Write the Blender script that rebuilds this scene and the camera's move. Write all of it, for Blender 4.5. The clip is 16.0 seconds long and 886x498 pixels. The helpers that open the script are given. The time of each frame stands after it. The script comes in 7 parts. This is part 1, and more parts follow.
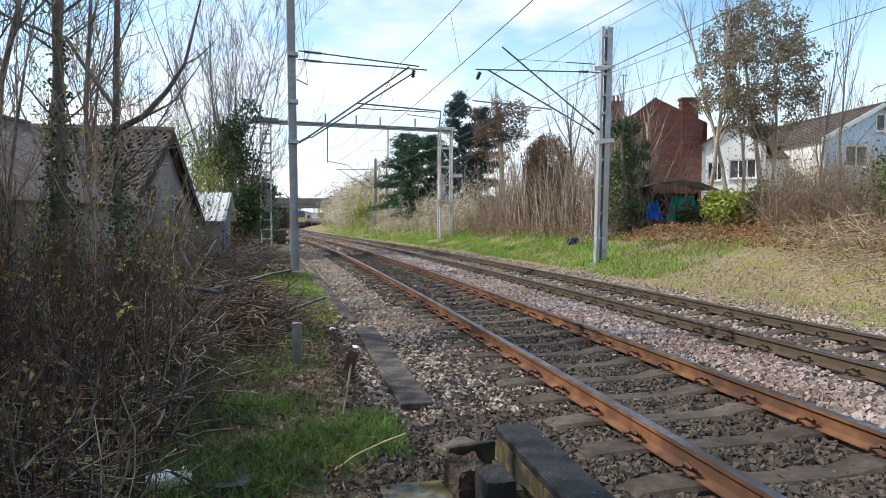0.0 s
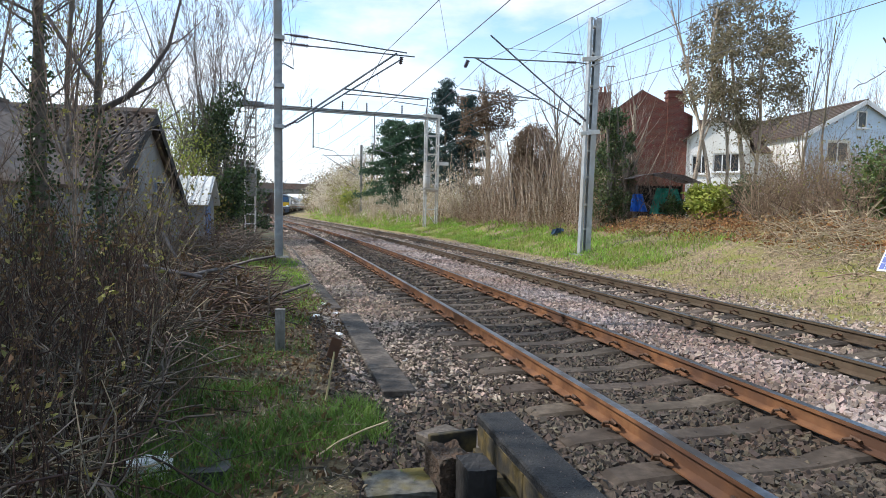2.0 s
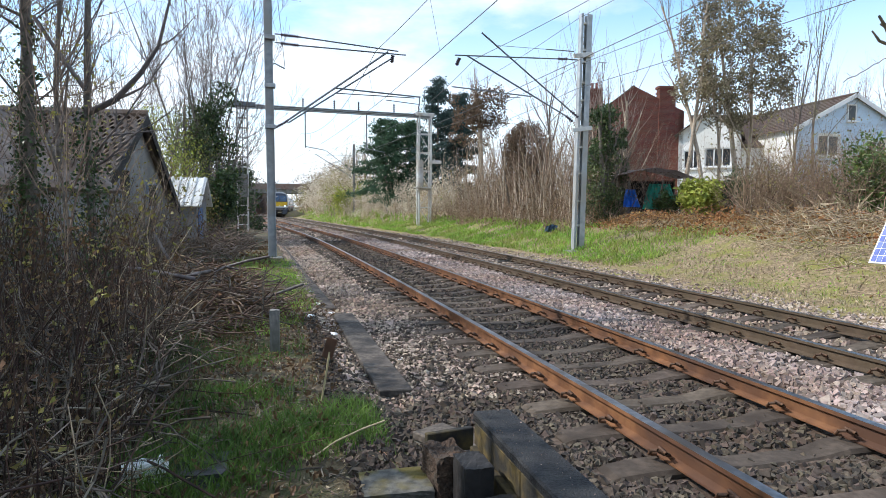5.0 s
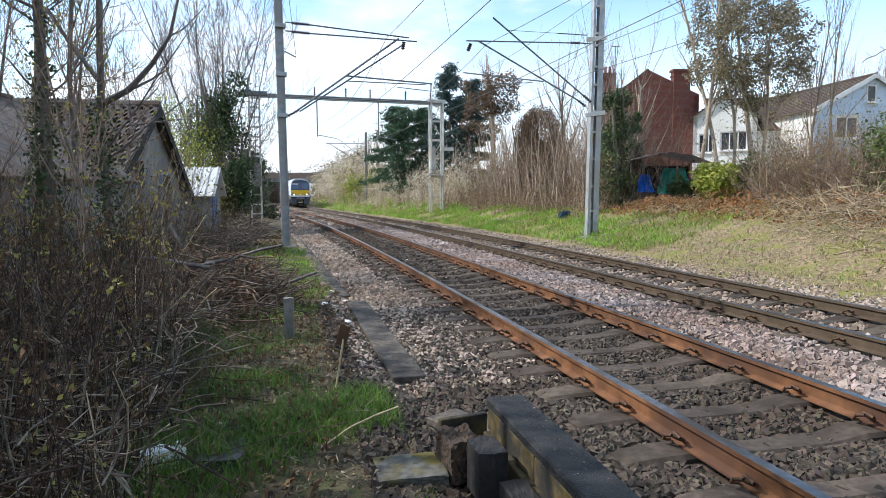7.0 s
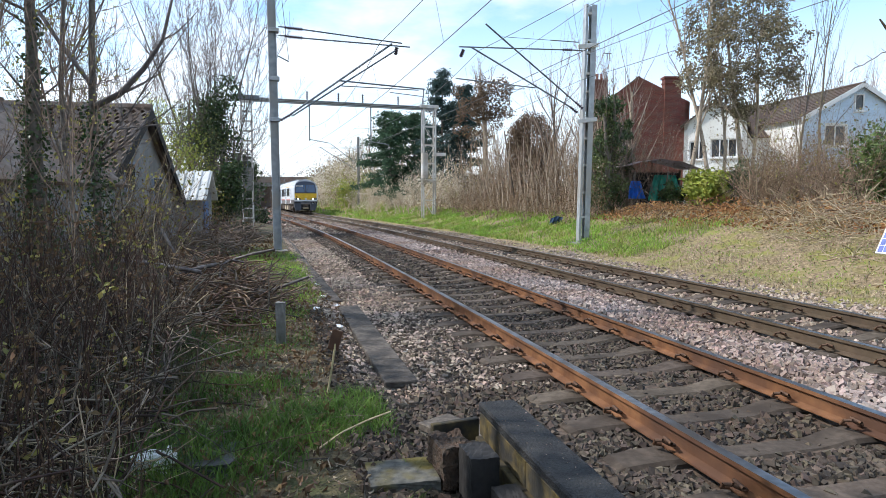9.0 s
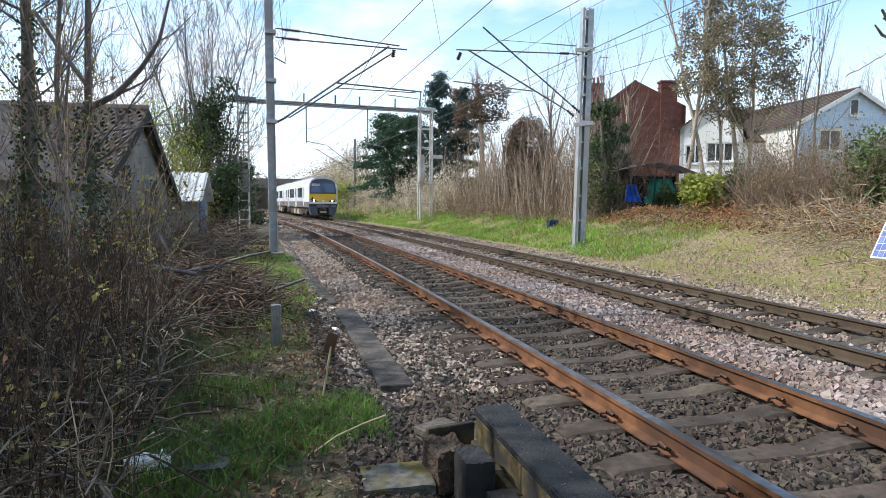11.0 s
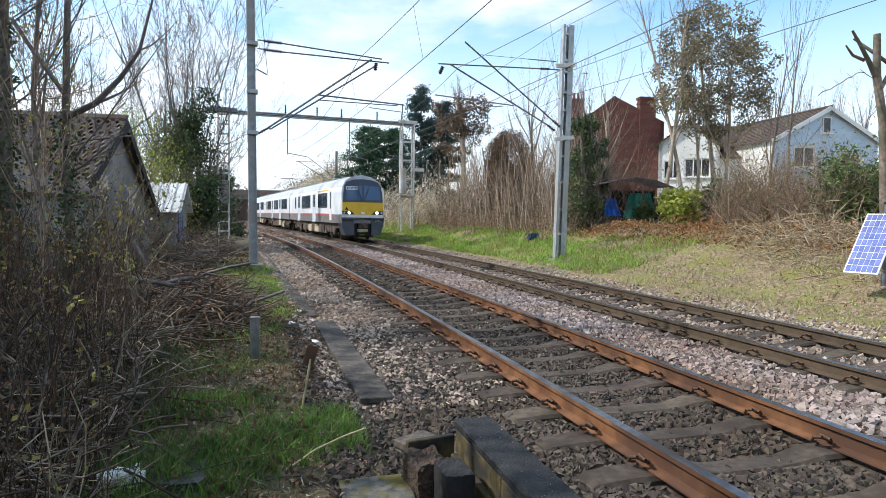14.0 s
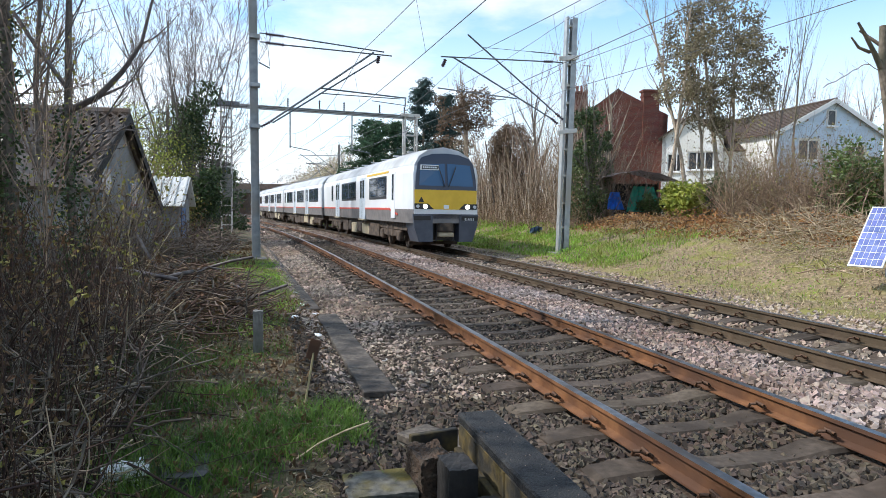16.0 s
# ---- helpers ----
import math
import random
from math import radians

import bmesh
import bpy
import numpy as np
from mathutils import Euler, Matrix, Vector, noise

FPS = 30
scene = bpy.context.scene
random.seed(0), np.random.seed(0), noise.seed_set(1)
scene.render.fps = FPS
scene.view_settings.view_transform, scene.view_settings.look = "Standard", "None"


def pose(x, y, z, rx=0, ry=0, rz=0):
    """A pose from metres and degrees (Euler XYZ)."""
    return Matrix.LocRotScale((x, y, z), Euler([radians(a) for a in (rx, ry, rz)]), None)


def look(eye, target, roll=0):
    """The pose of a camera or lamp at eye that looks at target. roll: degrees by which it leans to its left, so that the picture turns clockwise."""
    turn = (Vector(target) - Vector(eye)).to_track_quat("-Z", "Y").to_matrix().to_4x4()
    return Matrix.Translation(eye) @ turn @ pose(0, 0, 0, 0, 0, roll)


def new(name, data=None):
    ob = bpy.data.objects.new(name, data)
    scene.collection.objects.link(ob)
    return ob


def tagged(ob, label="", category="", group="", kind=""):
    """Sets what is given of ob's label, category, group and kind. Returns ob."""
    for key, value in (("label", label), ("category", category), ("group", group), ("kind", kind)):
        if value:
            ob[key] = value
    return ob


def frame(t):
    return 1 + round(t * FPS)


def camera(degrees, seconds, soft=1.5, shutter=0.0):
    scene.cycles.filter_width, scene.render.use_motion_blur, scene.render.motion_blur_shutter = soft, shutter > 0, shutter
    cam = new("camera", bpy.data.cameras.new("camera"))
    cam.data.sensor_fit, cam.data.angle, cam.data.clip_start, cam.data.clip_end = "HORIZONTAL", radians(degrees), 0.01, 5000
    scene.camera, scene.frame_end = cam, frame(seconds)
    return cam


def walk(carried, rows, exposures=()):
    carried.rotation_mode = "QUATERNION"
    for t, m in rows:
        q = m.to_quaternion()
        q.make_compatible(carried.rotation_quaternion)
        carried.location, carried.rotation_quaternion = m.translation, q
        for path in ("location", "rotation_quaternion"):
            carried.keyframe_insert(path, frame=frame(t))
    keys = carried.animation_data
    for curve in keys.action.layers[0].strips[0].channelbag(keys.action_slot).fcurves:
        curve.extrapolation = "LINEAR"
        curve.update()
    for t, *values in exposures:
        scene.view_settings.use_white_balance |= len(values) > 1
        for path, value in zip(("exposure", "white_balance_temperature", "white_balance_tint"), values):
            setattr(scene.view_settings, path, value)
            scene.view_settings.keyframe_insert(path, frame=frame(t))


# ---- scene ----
cam = camera(70.0, 16.0, soft=0.5)
PATH = [
    (0.0, look((-0.004, -0.002, 1.607), (-0.136, 9.988, 1.168), 0.19)),
    (0.5, look((-0.003, 0.001, 1.616), (0.009, 9.983, 1.015), 0.24)),
    (1.0, look((-0.008, -0.009, 1.619), (-0.109, 9.970, 0.978), -0.13)),
    (1.5, look((-0.003, 0.002, 1.613), (-0.071, 9.983, 1.004), 0.18)),
    (2.0, look((-0.006, -0.010, 1.616), (0.105, 9.970, 0.991), 1.24)),
    (2.5, look((-0.007, 0.005, 1.609), (0.153, 9.986, 1.014), 0.96)),
    (3.0, look((-0.004, -0.001, 1.615), (0.151, 9.977, 0.977), 0.48)),
    (3.5, look((-0.006, 0.002, 1.619), (0.194, 9.978, 0.959), 0.52)),
    (6.0, look((-0.007, -0.002, 1.614), (0.199, 9.975, 0.967), 0.47)),
    (6.5, look((-0.003, -0.002, 1.614), (0.019, 9.973, 0.906), -0.11)),
    (7.0, look((0.000, 0.004, 1.608), (-0.000, 9.967, 0.758), -0.13)),
    (7.5, look((-0.006, 0.004, 1.612), (0.168, 9.970, 0.800), 0.48)),
    (8.0, look((-0.005, 0.002, 1.607), (0.146, 9.972, 0.860), 0.27)),
    (8.5, look((-0.004, 0.002, 1.607), (0.067, 9.970, 0.811), 0.17)),
    (9.0, look((-0.007, -0.011, 1.611), (0.123, 9.959, 0.841), 0.19)),
    (11.5, look((-0.006, 0.001, 1.616), (0.186, 9.974, 0.911), 0.45)),
    (12.0, look((-0.004, 0.003, 1.606), (0.259, 9.977, 0.931), 0.27)),
    (12.5, look((0.003, 0.004, 1.608), (0.332, 9.975, 0.925), 0.84)),
    (13.0, look((-0.006, -0.001, 1.608), (0.322, 9.974, 0.981), 0.46)),
    (13.5, look((-0.002, -0.000, 1.610), (0.398, 9.975, 1.029), 0.78)),
    (14.0, look((-0.005, -0.011, 1.612), (0.479, 9.964, 1.087), 0.87)),
    (14.5, look((-0.000, 0.006, 1.608), (0.424, 9.979, 1.002), 0.50)),
    (15.0, look((-0.005, -0.001, 1.609), (0.593, 9.964, 1.034), 1.21)),
    (15.5, look((-0.003, 0.001, 1.609), (0.588, 9.966, 1.006), 1.22)),
    (16.0, look((-0.007, 0.004, 1.613), (0.435, 9.975, 0.985), 0.82)),
]
walk(cam, PATH, exposures=[(0.0, 0.06, 6350, 13), (1.5, 0.08, 6330, 13), (3.5, 0.15, 6250, 13), (9.0, 0.17, 6200, 13), (12.5, 0.12, 6220, 12), (16.0, 0.08, 6260, 12)])

# ---- light ----
SUN_AZ, SUN_EL = 88.0, 43.0      # degrees to the left of straight ahead, and up
world = bpy.data.worlds.new("sky")
scene.world = world
world.use_nodes = True
wn, wl = world.node_tree.nodes, world.node_tree.links
sky = wn.new("ShaderNodeTexSky")
sky.sky_type, sky.sun_disc = "NISHITA", False
sky.sun_elevation, sky.sun_rotation = radians(SUN_EL), radians(-SUN_AZ)
sky.air_density, sky.dust_density, sky.ozone_density = 1.0, 0.6, 1.2
# broken white cloud, thickest towards the horizon
wtc = wn.new("ShaderNodeTexCoord")
wmap = wn.new("ShaderNodeMapping")
wmap.inputs["Scale"].default_value = (1.0, 1.0, 2.6)
wmap.inputs["Location"].default_value = (0.35, 0.1, 0.3)
cloud = wn.new("ShaderNodeTexNoise")
cloud.inputs["Scale"].default_value, cloud.inputs["Detail"].default_value, cloud.inputs["Roughness"].default_value = 2.1, 7.0, 0.55
cramp = wn.new("ShaderNodeValToRGB")
cramp.color_ramp.elements[0].position, cramp.color_ramp.elements[1].position = 0.46, 0.62
sep = wn.new("ShaderNodeSeparateXYZ")
hramp = wn.new("ShaderNodeMapRange")
hramp.inputs["From Min"].default_value, hramp.inputs["From Max"].default_value = 0.30, 0.06
hramp.inputs["To Min"].default_value, hramp.inputs["To Max"].default_value = 0.0, 1.0
wadd = wn.new("ShaderNodeMath")
wadd.operation, wadd.use_clamp = "MAXIMUM", True
wmul = wn.new("ShaderNodeMath")
wmul.operation = "MULTIPLY"
wmul.inputs[1].default_value = 0.93
wmix = wn.new("ShaderNodeMix")
wmix.data_type = "RGBA"
wmix.inputs[7].default_value = (10.5, 10.9, 11.3, 1)
tint = wn.new("ShaderNodeMix")
tint.data_type, tint.blend_type = "RGBA", "MULTIPLY"
tint.inputs[0].default_value = 1.0
tint.inputs[7].default_value = (2.0, 2.45, 2.4, 1)
wl.new(wtc.outputs["Generated"], wmap.inputs[0])
wl.new(wmap.outputs[0], cloud.inputs["Vector"])
wl.new(cloud.outputs["Fac"], cramp.inputs[0])
wl.new(wtc.outputs["Generated"], sep.inputs[0])
wl.new(sep.outputs["Z"], hramp.inputs["Value"])
wl.new(cramp.outputs[0], wadd.inputs[0])
wl.new(hramp.outputs[0], wadd.inputs[1])
wl.new(wadd.outputs[0], wmul.inputs[0])
wl.new(wmul.outputs[0], wmix.inputs[0])
wl.new(sky.outputs[0], tint.inputs[6])
wl.new(tint.outputs[2], wmix.inputs[6])
wl.new(wmix.outputs[2], wn["Background"].inputs[0])
wn["Background"].inputs[1].default_value = 0.105
sun_data = bpy.data.lights.new("sun", "SUN")
sun_data.energy, sun_data.angle, sun_data.color = 4.4, radians(0.5), (1.0, 0.95, 0.87)
sun = new("sun", sun_data)
sd = Vector((-math.sin(radians(SUN_AZ)) * math.cos(radians(SUN_EL)), math.cos(radians(SUN_AZ)) * math.cos(radians(SUN_EL)), math.sin(radians(SUN_EL))))
sun.matrix_world = look(sd * 50, (0, 0, 0))

# ---- materials ----
def material(name, c1, c2, scale=8.0, rough=0.8, metal=0.0, bump=0.0, c3=None, scale3=0.6, island=0.0, piece=0.0, local=False, contrast=(0.35, 0.65), bscale=None, trans=0.0):
    """Two colours mixed by fine noise, a third by broad noise; bump; random shade per island or per piece."""
    m = bpy.data.materials.new(name)
    m.use_nodes = True
    N, L = m.node_tree.nodes, m.node_tree.links
    P = N["Principled BSDF"]
    P.inputs["Roughness"].default_value, P.inputs["Metallic"].default_value = rough, metal
    if local:
        co = N.new("ShaderNodeTexCoord").outputs["Object"]
    else:
        co = N.new("ShaderNodeNewGeometry").outputs["Position"]

    def fac(sc, det, lo, hi):
        n = N.new("ShaderNodeTexNoise")
        n.inputs["Scale"].default_value, n.inputs["Detail"].default_value = sc, det
        L.new(co, n.inputs["Vector"])
        r = N.new("ShaderNodeMapRange")
        r.inputs["From Min"].default_value, r.inputs["From Max"].default_value = lo, hi
        L.new(n.outputs["Fac"], r.inputs["Value"])
        return r.outputs[0], n.outputs["Fac"]

    def mix(a, b, f, mode="MIX"):
        x = N.new("ShaderNodeMix")
        x.data_type, x.blend_type = "RGBA", mode
        for sock, v in ((6, a), (7, b)):
            if isinstance(v, tuple):
                x.inputs[sock].default_value = (*v, 1)
            else:
                L.new(v, x.inputs[sock])
        if isinstance(f, float):
            x.inputs[0].default_value = f
        else:
            L.new(f, x.inputs[0])
        return x.outputs[2]
    f1, raw = fac(scale, 6.0, *contrast)
    col = mix(c1, c2, f1)
    if c3:
        f3, _ = fac(scale3, 3.0, 0.45, 0.62)
        col = mix(col, c3, f3)
    if island or piece:
        if island:
            rnd = N.new("ShaderNodeNewGeometry").outputs["Random Per Island"]
        else:
            rnd = N.new("ShaderNodeObjectInfo").outputs["Random"]
        amt = island or piece
        mr = N.new("ShaderNodeMapRange")
        mr.inputs["To Min"].default_value, mr.inputs["To Max"].default_value = 1 - amt, 1 + amt
        L.new(rnd, mr.inputs["Value"])
        hs = N.new("ShaderNodeHueSaturation")
        L.new(mr.outputs[0], hs.inputs["Value"])
        mh = N.new("ShaderNodeMapRange")
        mh.inputs["To Min"].default_value, mh.inputs["To Max"].default_value = 0.5 - amt * 0.04, 0.5 + amt * 0.04
        m2 = N.new("ShaderNodeMath")
        m2.operation = "FRACT"
        m3 = N.new("ShaderNodeMath")
        m3.operation = "MULTIPLY"
        m3.inputs[1].default_value = 7.31
        L.new(rnd, m3.inputs[0])
        L.new(m3.outputs[0], m2.inputs[0])
        L.new(m2.outputs[0], mh.inputs["Value"])
        L.new(mh.outputs[0], hs.inputs["Hue"])
        L.new(col, hs.inputs["Color"])
        col = hs.outputs[0]
    L.new(col, P.inputs["Base Color"])
    if bump:
        b = N.new("ShaderNodeBump")
        b.inputs["Strength"].default_value, b.inputs["Distance"].default_value = bump, 0.02
        if bscale:
            _, raw = fac(bscale, 5.0, 0, 1)
        L.new(raw, b.inputs["Height"])
        L.new(b.outputs[0], P.inputs["Normal"])
    if trans:
        P.inputs["Transmission Weight"].default_value = 0.0
        tb = N.new("ShaderNodeBsdfTranslucent")
        ms = N.new("ShaderNodeMixShader")
        ms.inputs[0].default_value = trans
        L.new(col, tb.inputs["Color"])
        L.new(P.outputs[0], ms.inputs[1])
        L.new(tb.outputs[0], ms.inputs[2])
        L.new(ms.outputs[0], N["Material Output"].inputs["Surface"])
    return m


def plain(name, col, rough=0.5, metal=0.0, glow=0.0):
    m = bpy.data.materials.new(name)
    m.use_nodes = True
    P = m.node_tree.nodes["Principled BSDF"]
    P.inputs["Base Color"].default_value = (*col, 1)
    P.inputs["Roughness"].default_value, P.inputs["Metallic"].default_value = rough, metal
    if glow:
        P.inputs["Emission Color"].default_value, P.inputs["Emission Strength"].default_value = (*col, 1), glow
    return m


SOIL = material("soil", (0.035, 0.026, 0.015), (0.17, 0.125, 0.066), 11.0, 0.95, bump=1.0, c3=(0.06, 0.065, 0.02), scale3=1.6, bscale=60)
BANKSOIL = material("trodden_bank_soil", (0.12, 0.085, 0.045), (0.34, 0.25, 0.145), 14.0, 0.95, bump=1.0, c3=(0.21, 0.19, 0.05), scale3=1.3, bscale=50)
BED = material("ballast_bed", (0.0423, 0.0272, 0.0175), (0.115, 0.0813, 0.0573), 24.0, 0.95, bump=1.0, c3=(0.0849, 0.0544, 0.035), scale3=0.5, bscale=22)
STONE = material("ballast_stone", (0.23, 0.178, 0.138), (0.39, 0.315, 0.25), 30.0, 0.9, c3=(0.23, 0.165, 0.118), scale3=0.35, island=0.58)
DARKSTONE = material("ballast_stone_dark", (0.046, 0.034, 0.024), (0.085, 0.066, 0.048), 30.0, 0.85, c3=(0.06, 0.042, 0.027), scale3=0.5, island=0.7)
PALESTONE = material("ballast_stone_fresh", (0.244, 0.194, 0.172), (0.349, 0.286, 0.255), 30.0, 0.9, c3=(0.233, 0.165, 0.13), scale3=0.4, island=0.5)
RUST = material("rusty_rail_steel", (0.122, 0.051, 0.0205), (0.238, 0.109, 0.0448), 6.0, 0.75, 0.15, 0.3, c3=(0.0864, 0.0408, 0.0224), scale3=1.3)
DULLRUST = material("brown_rail_steel", (0.0655, 0.0428, 0.0254), (0.111, 0.0762, 0.0462), 6.0, 0.75, 0.15, 0.3, c3=(0.0806, 0.0571, 0.0323), scale3=1.3)
RAILTOP = material("worn_rail_head", (0.17, 0.165, 0.17), (0.3, 0.29, 0.29), 14.0, 0.36, 1.0, c3=(0.13, 0.1, 0.08), scale3=2.0)
SLEEPER = material("concrete_sleeper", (0.0585, 0.0426, 0.0295), (0.106, 0.0808, 0.059), 18.0, 0.92, bump=0.4, c3=(0.0402, 0.0279, 0.0177), scale3=2.0, piece=0.2)
CLIP = material("rusty_clip", (0.07, 0.04, 0.025), (0.16, 0.08, 0.04), 20, 0.8, 0.2, local=True)
DARKCONC = material("weathered_dark_concrete", (0.004, 0.004, 0.005), (0.014, 0.014, 0.015), 22.0, 0.75, bump=0.9, c3=(0.022, 0.022, 0.021), scale3=9.0, bscale=70)
LICHEN = material("lichen_on_board", (0.03, 0.026, 0.017), (0.15, 0.105, 0.028), 9.0, 0.9, bump=0.8, c3=(0.018, 0.017, 0.014), scale3=4.0)
CONC = material("grey_concrete", (0.178, 0.17, 0.153), (0.281, 0.264, 0.238), 14.0, 0.9, bump=0.5, c3=(0.128, 0.128, 0.102), scale3=1.6, piece=0.12)
TROUGH = material("trough_lid_concrete", (0.055, 0.045, 0.036), (0.12, 0.1, 0.08), 24.0, 0.9, bump=0.7, c3=(0.035, 0.029, 0.024), scale3=3.2, piece=0.18)
STEEL = material("galvanised_mast_steel", (0.30, 0.32, 0.33), (0.43, 0.45, 0.46), 5.0, 0.55, 0.35, 0.1, c3=(0.35, 0.34, 0.31), scale3=0.8)
PALESTEEL = material("pale_painted_steel", (0.5, 0.5, 0.47), (0.64, 0.63, 0.6), 6.0, 0.6, 0.1, 0.1, c3=(0.44, 0.4, 0.34), scale3=1.0)
TUBE = material("grey_blue_tube", (0.11, 0.13, 0.15), (0.19, 0.21, 0.23), 9.0, 0.5, 0.4)
INSUL = plain("brown_glazed_insulator", (0.06, 0.045, 0.06), 0.25)
WIRE = plain("copper_wire", (0.14, 0.14, 0.14), 0.6, 0.3)
BRICK = material("red_brick", (0.27, 0.075, 0.045), (0.36, 0.12, 0.07), 3.0, 0.9, bump=0.3, c3=(0.22, 0.07, 0.05), scale3=0.5, piece=0.12)
RENDER = material("white_render", (0.777, 0.766, 0.735), (0.85, 0.85, 0.83), 3.0, 0.8, bump=0.1, c3=(0.693, 0.683, 0.63), scale3=0.5)
# The blue tint puts the gable's sky-lit shade into the board colour.
BOARD = material("weatherboard_shade_tinted", (0.47, 0.59, 0.72), (0.52, 0.635, 0.76), 4.0, 0.6, c3=(0.46, 0.57, 0.7), scale3=0.7, piece=0.05)
TILE = material("brown_roof_tile", (0.04, 0.026, 0.02), (0.085, 0.055, 0.042), 5.0, 0.9, bump=0.5, c3=(0.0744, 0.0576, 0.0384), scale3=0.6)
PANE = plain("dark_window_glass", (0.03, 0.035, 0.04), 0.06)
BLACKP = plain("black_plastic", (0.012, 0.012, 0.014), 0.4)
WHITEP = plain("white_marking", (0.8, 0.8, 0.8), 0.5)
FRAMEW = plain("white_window_frame", (0.75, 0.75, 0.74), 0.5)
CORRUG = material("corrugated_cement_sheet", (0.085, 0.07, 0.062), (0.2, 0.17, 0.15), 5.0, 0.9, bump=0.3, c3=(0.13, 0.09, 0.065), scale3=0.9)
PANEL = material("pale_wall_panel", (0.212, 0.212, 0.204), (0.277, 0.277, 0.266), 3.0, 0.85, bump=0.2, c3=(0.181, 0.176, 0.164), scale3=0.7)
BARK = material("grey_bark", (0.0975, 0.0813, 0.065), (0.182, 0.156, 0.13), 16.0, 0.95, bump=0.6)
PALEBARK = material("pale_bark", (0.32, 0.25, 0.18), (0.5, 0.41, 0.31), 12.0, 0.9, bump=0.4)
PALETRUNK = material("smooth_pale_trunk", (0.13, 0.1, 0.075), (0.27, 0.215, 0.16), 9.0, 0.9, bump=0.4, c3=(0.1, 0.09, 0.06), scale3=1.5)
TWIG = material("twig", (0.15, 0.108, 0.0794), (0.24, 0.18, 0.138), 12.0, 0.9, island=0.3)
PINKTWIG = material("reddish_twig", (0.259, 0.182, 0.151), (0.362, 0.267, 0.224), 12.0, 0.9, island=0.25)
# Twig colour raised for the far bank, so that strong sun is painted in.
PALETWIG = material("pale_twig_sun_painted", (0.40, 0.31, 0.22), (0.56, 0.46, 0.34), 12.0, 0.9, island=0.3)
STEM = material("dry_weed_stem", (0.026, 0.014, 0.009), (0.075, 0.041, 0.025), 10.0, 0.9, island=0.45)
GREYSTEM = material("grey_dead_stem", (0.045, 0.035, 0.027), (0.21, 0.172, 0.13), 10.0, 0.9, island=0.45)
BROWNTWIG = material("brown_brush_twig", (0.095, 0.06, 0.04), (0.24, 0.16, 0.105), 12.0, 0.9, island=0.5)
GREYTWIG = material("grey_fine_twig", (0.1, 0.085, 0.08), (0.19, 0.165, 0.155), 12.0, 0.9, island=0.25)
# Tan twig, made lighter than the plain one to hold sunlight in its colour.
TANTWIG = material("tan_twig_sun_painted", (0.19, 0.13, 0.082), (0.38, 0.275, 0.185), 12.0, 0.9, island=0.55)
STRAW = material("straw_stem", (0.29, 0.22, 0.131), (0.402, 0.329, 0.216), 10.0, 0.9, island=0.35)
DEADLEAF = material("dead_leaf", (0.102, 0.0612, 0.0306), (0.173, 0.107, 0.051), 9.0, 0.9, island=0.4, trans=0.2)
BRACKEN = material("dead_bracken", (0.243, 0.113, 0.0408), (0.393, 0.21, 0.0816), 6.0, 0.95, island=0.4, c3=(0.281, 0.186, 0.0952), scale3=0.6, trans=0.15)
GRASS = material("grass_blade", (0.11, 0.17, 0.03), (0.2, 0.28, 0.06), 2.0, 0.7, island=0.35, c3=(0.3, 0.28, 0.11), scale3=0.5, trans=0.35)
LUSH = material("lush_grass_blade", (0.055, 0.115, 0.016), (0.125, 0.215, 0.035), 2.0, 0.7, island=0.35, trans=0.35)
# Darker grass copy: the shade among the weeds is in this colour.
RANK = material("rank_grass_shade_painted", (0.025, 0.052, 0.014), (0.062, 0.1, 0.026), 2.0, 0.7, island=0.45, c3=(0.07, 0.055, 0.03), scale3=1.4, trans=0.3)
BANKGRASS = material("bright_bank_grass", (0.15, 0.276, 0.033), (0.3, 0.48, 0.066), 1.5, 0.7, island=0.4, c3=(0.25, 0.288, 0.066), scale3=0.7, trans=0.35)
# Paler copy of the ivy leaf, with sunlight put into its colour.
IVYLIGHT = material("ivy_leaf_sun_painted", (0.06, 0.085, 0.025), (0.13, 0.15, 0.05), 6.0, 0.45, island=0.5, trans=0.2)
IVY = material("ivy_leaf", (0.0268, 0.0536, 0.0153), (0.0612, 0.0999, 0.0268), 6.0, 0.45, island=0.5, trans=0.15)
CONIFER = material("conifer_needle", (0.027, 0.07, 0.035), (0.0675, 0.14, 0.063), 3.0, 0.7, island=0.45, trans=0.1)
EUCA = material("olive_leaf", (0.15, 0.13, 0.075), (0.31, 0.26, 0.155), 2.0, 0.5, island=0.45, trans=0.25)
LAUREL = material("laurel_leaf", (0.06, 0.11, 0.028), (0.15, 0.21, 0.055), 3.0, 0.4, island=0.45, trans=0.3)
YELLOWLEAF = material("yellow_green_leaf", (0.22, 0.27, 0.04), (0.4, 0.42, 0.08), 3.0, 0.6, island=0.4, trans=0.35)
BUDLEAF = material("olive_bud_leaf", (0.2, 0.19, 0.05), (0.33, 0.29, 0.08), 3.0, 0.6, island=0.4, trans=0.35)
BLOSSOM = material("pale_blossom", (0.605, 0.518, 0.388), (0.792, 0.713, 0.571), 3.0, 0.8, island=0.25, trans=0.3)
BROWNLEAF = material("brown_tree_leaf", (0.12, 0.084, 0.052), (0.208, 0.144, 0.096), 3.0, 0.9, island=0.35, trans=0.2)


# ---- mesh tools ----
def link(name, me, mats, parent=None, label=""):
    for m in (mats if isinstance(mats, (list, tuple)) else [mats]):
        me.materials.append(m)
    ob = new(name, me)
    if parent:
        ob.parent = parent
    if label:
        ob["label"] = label
    return ob


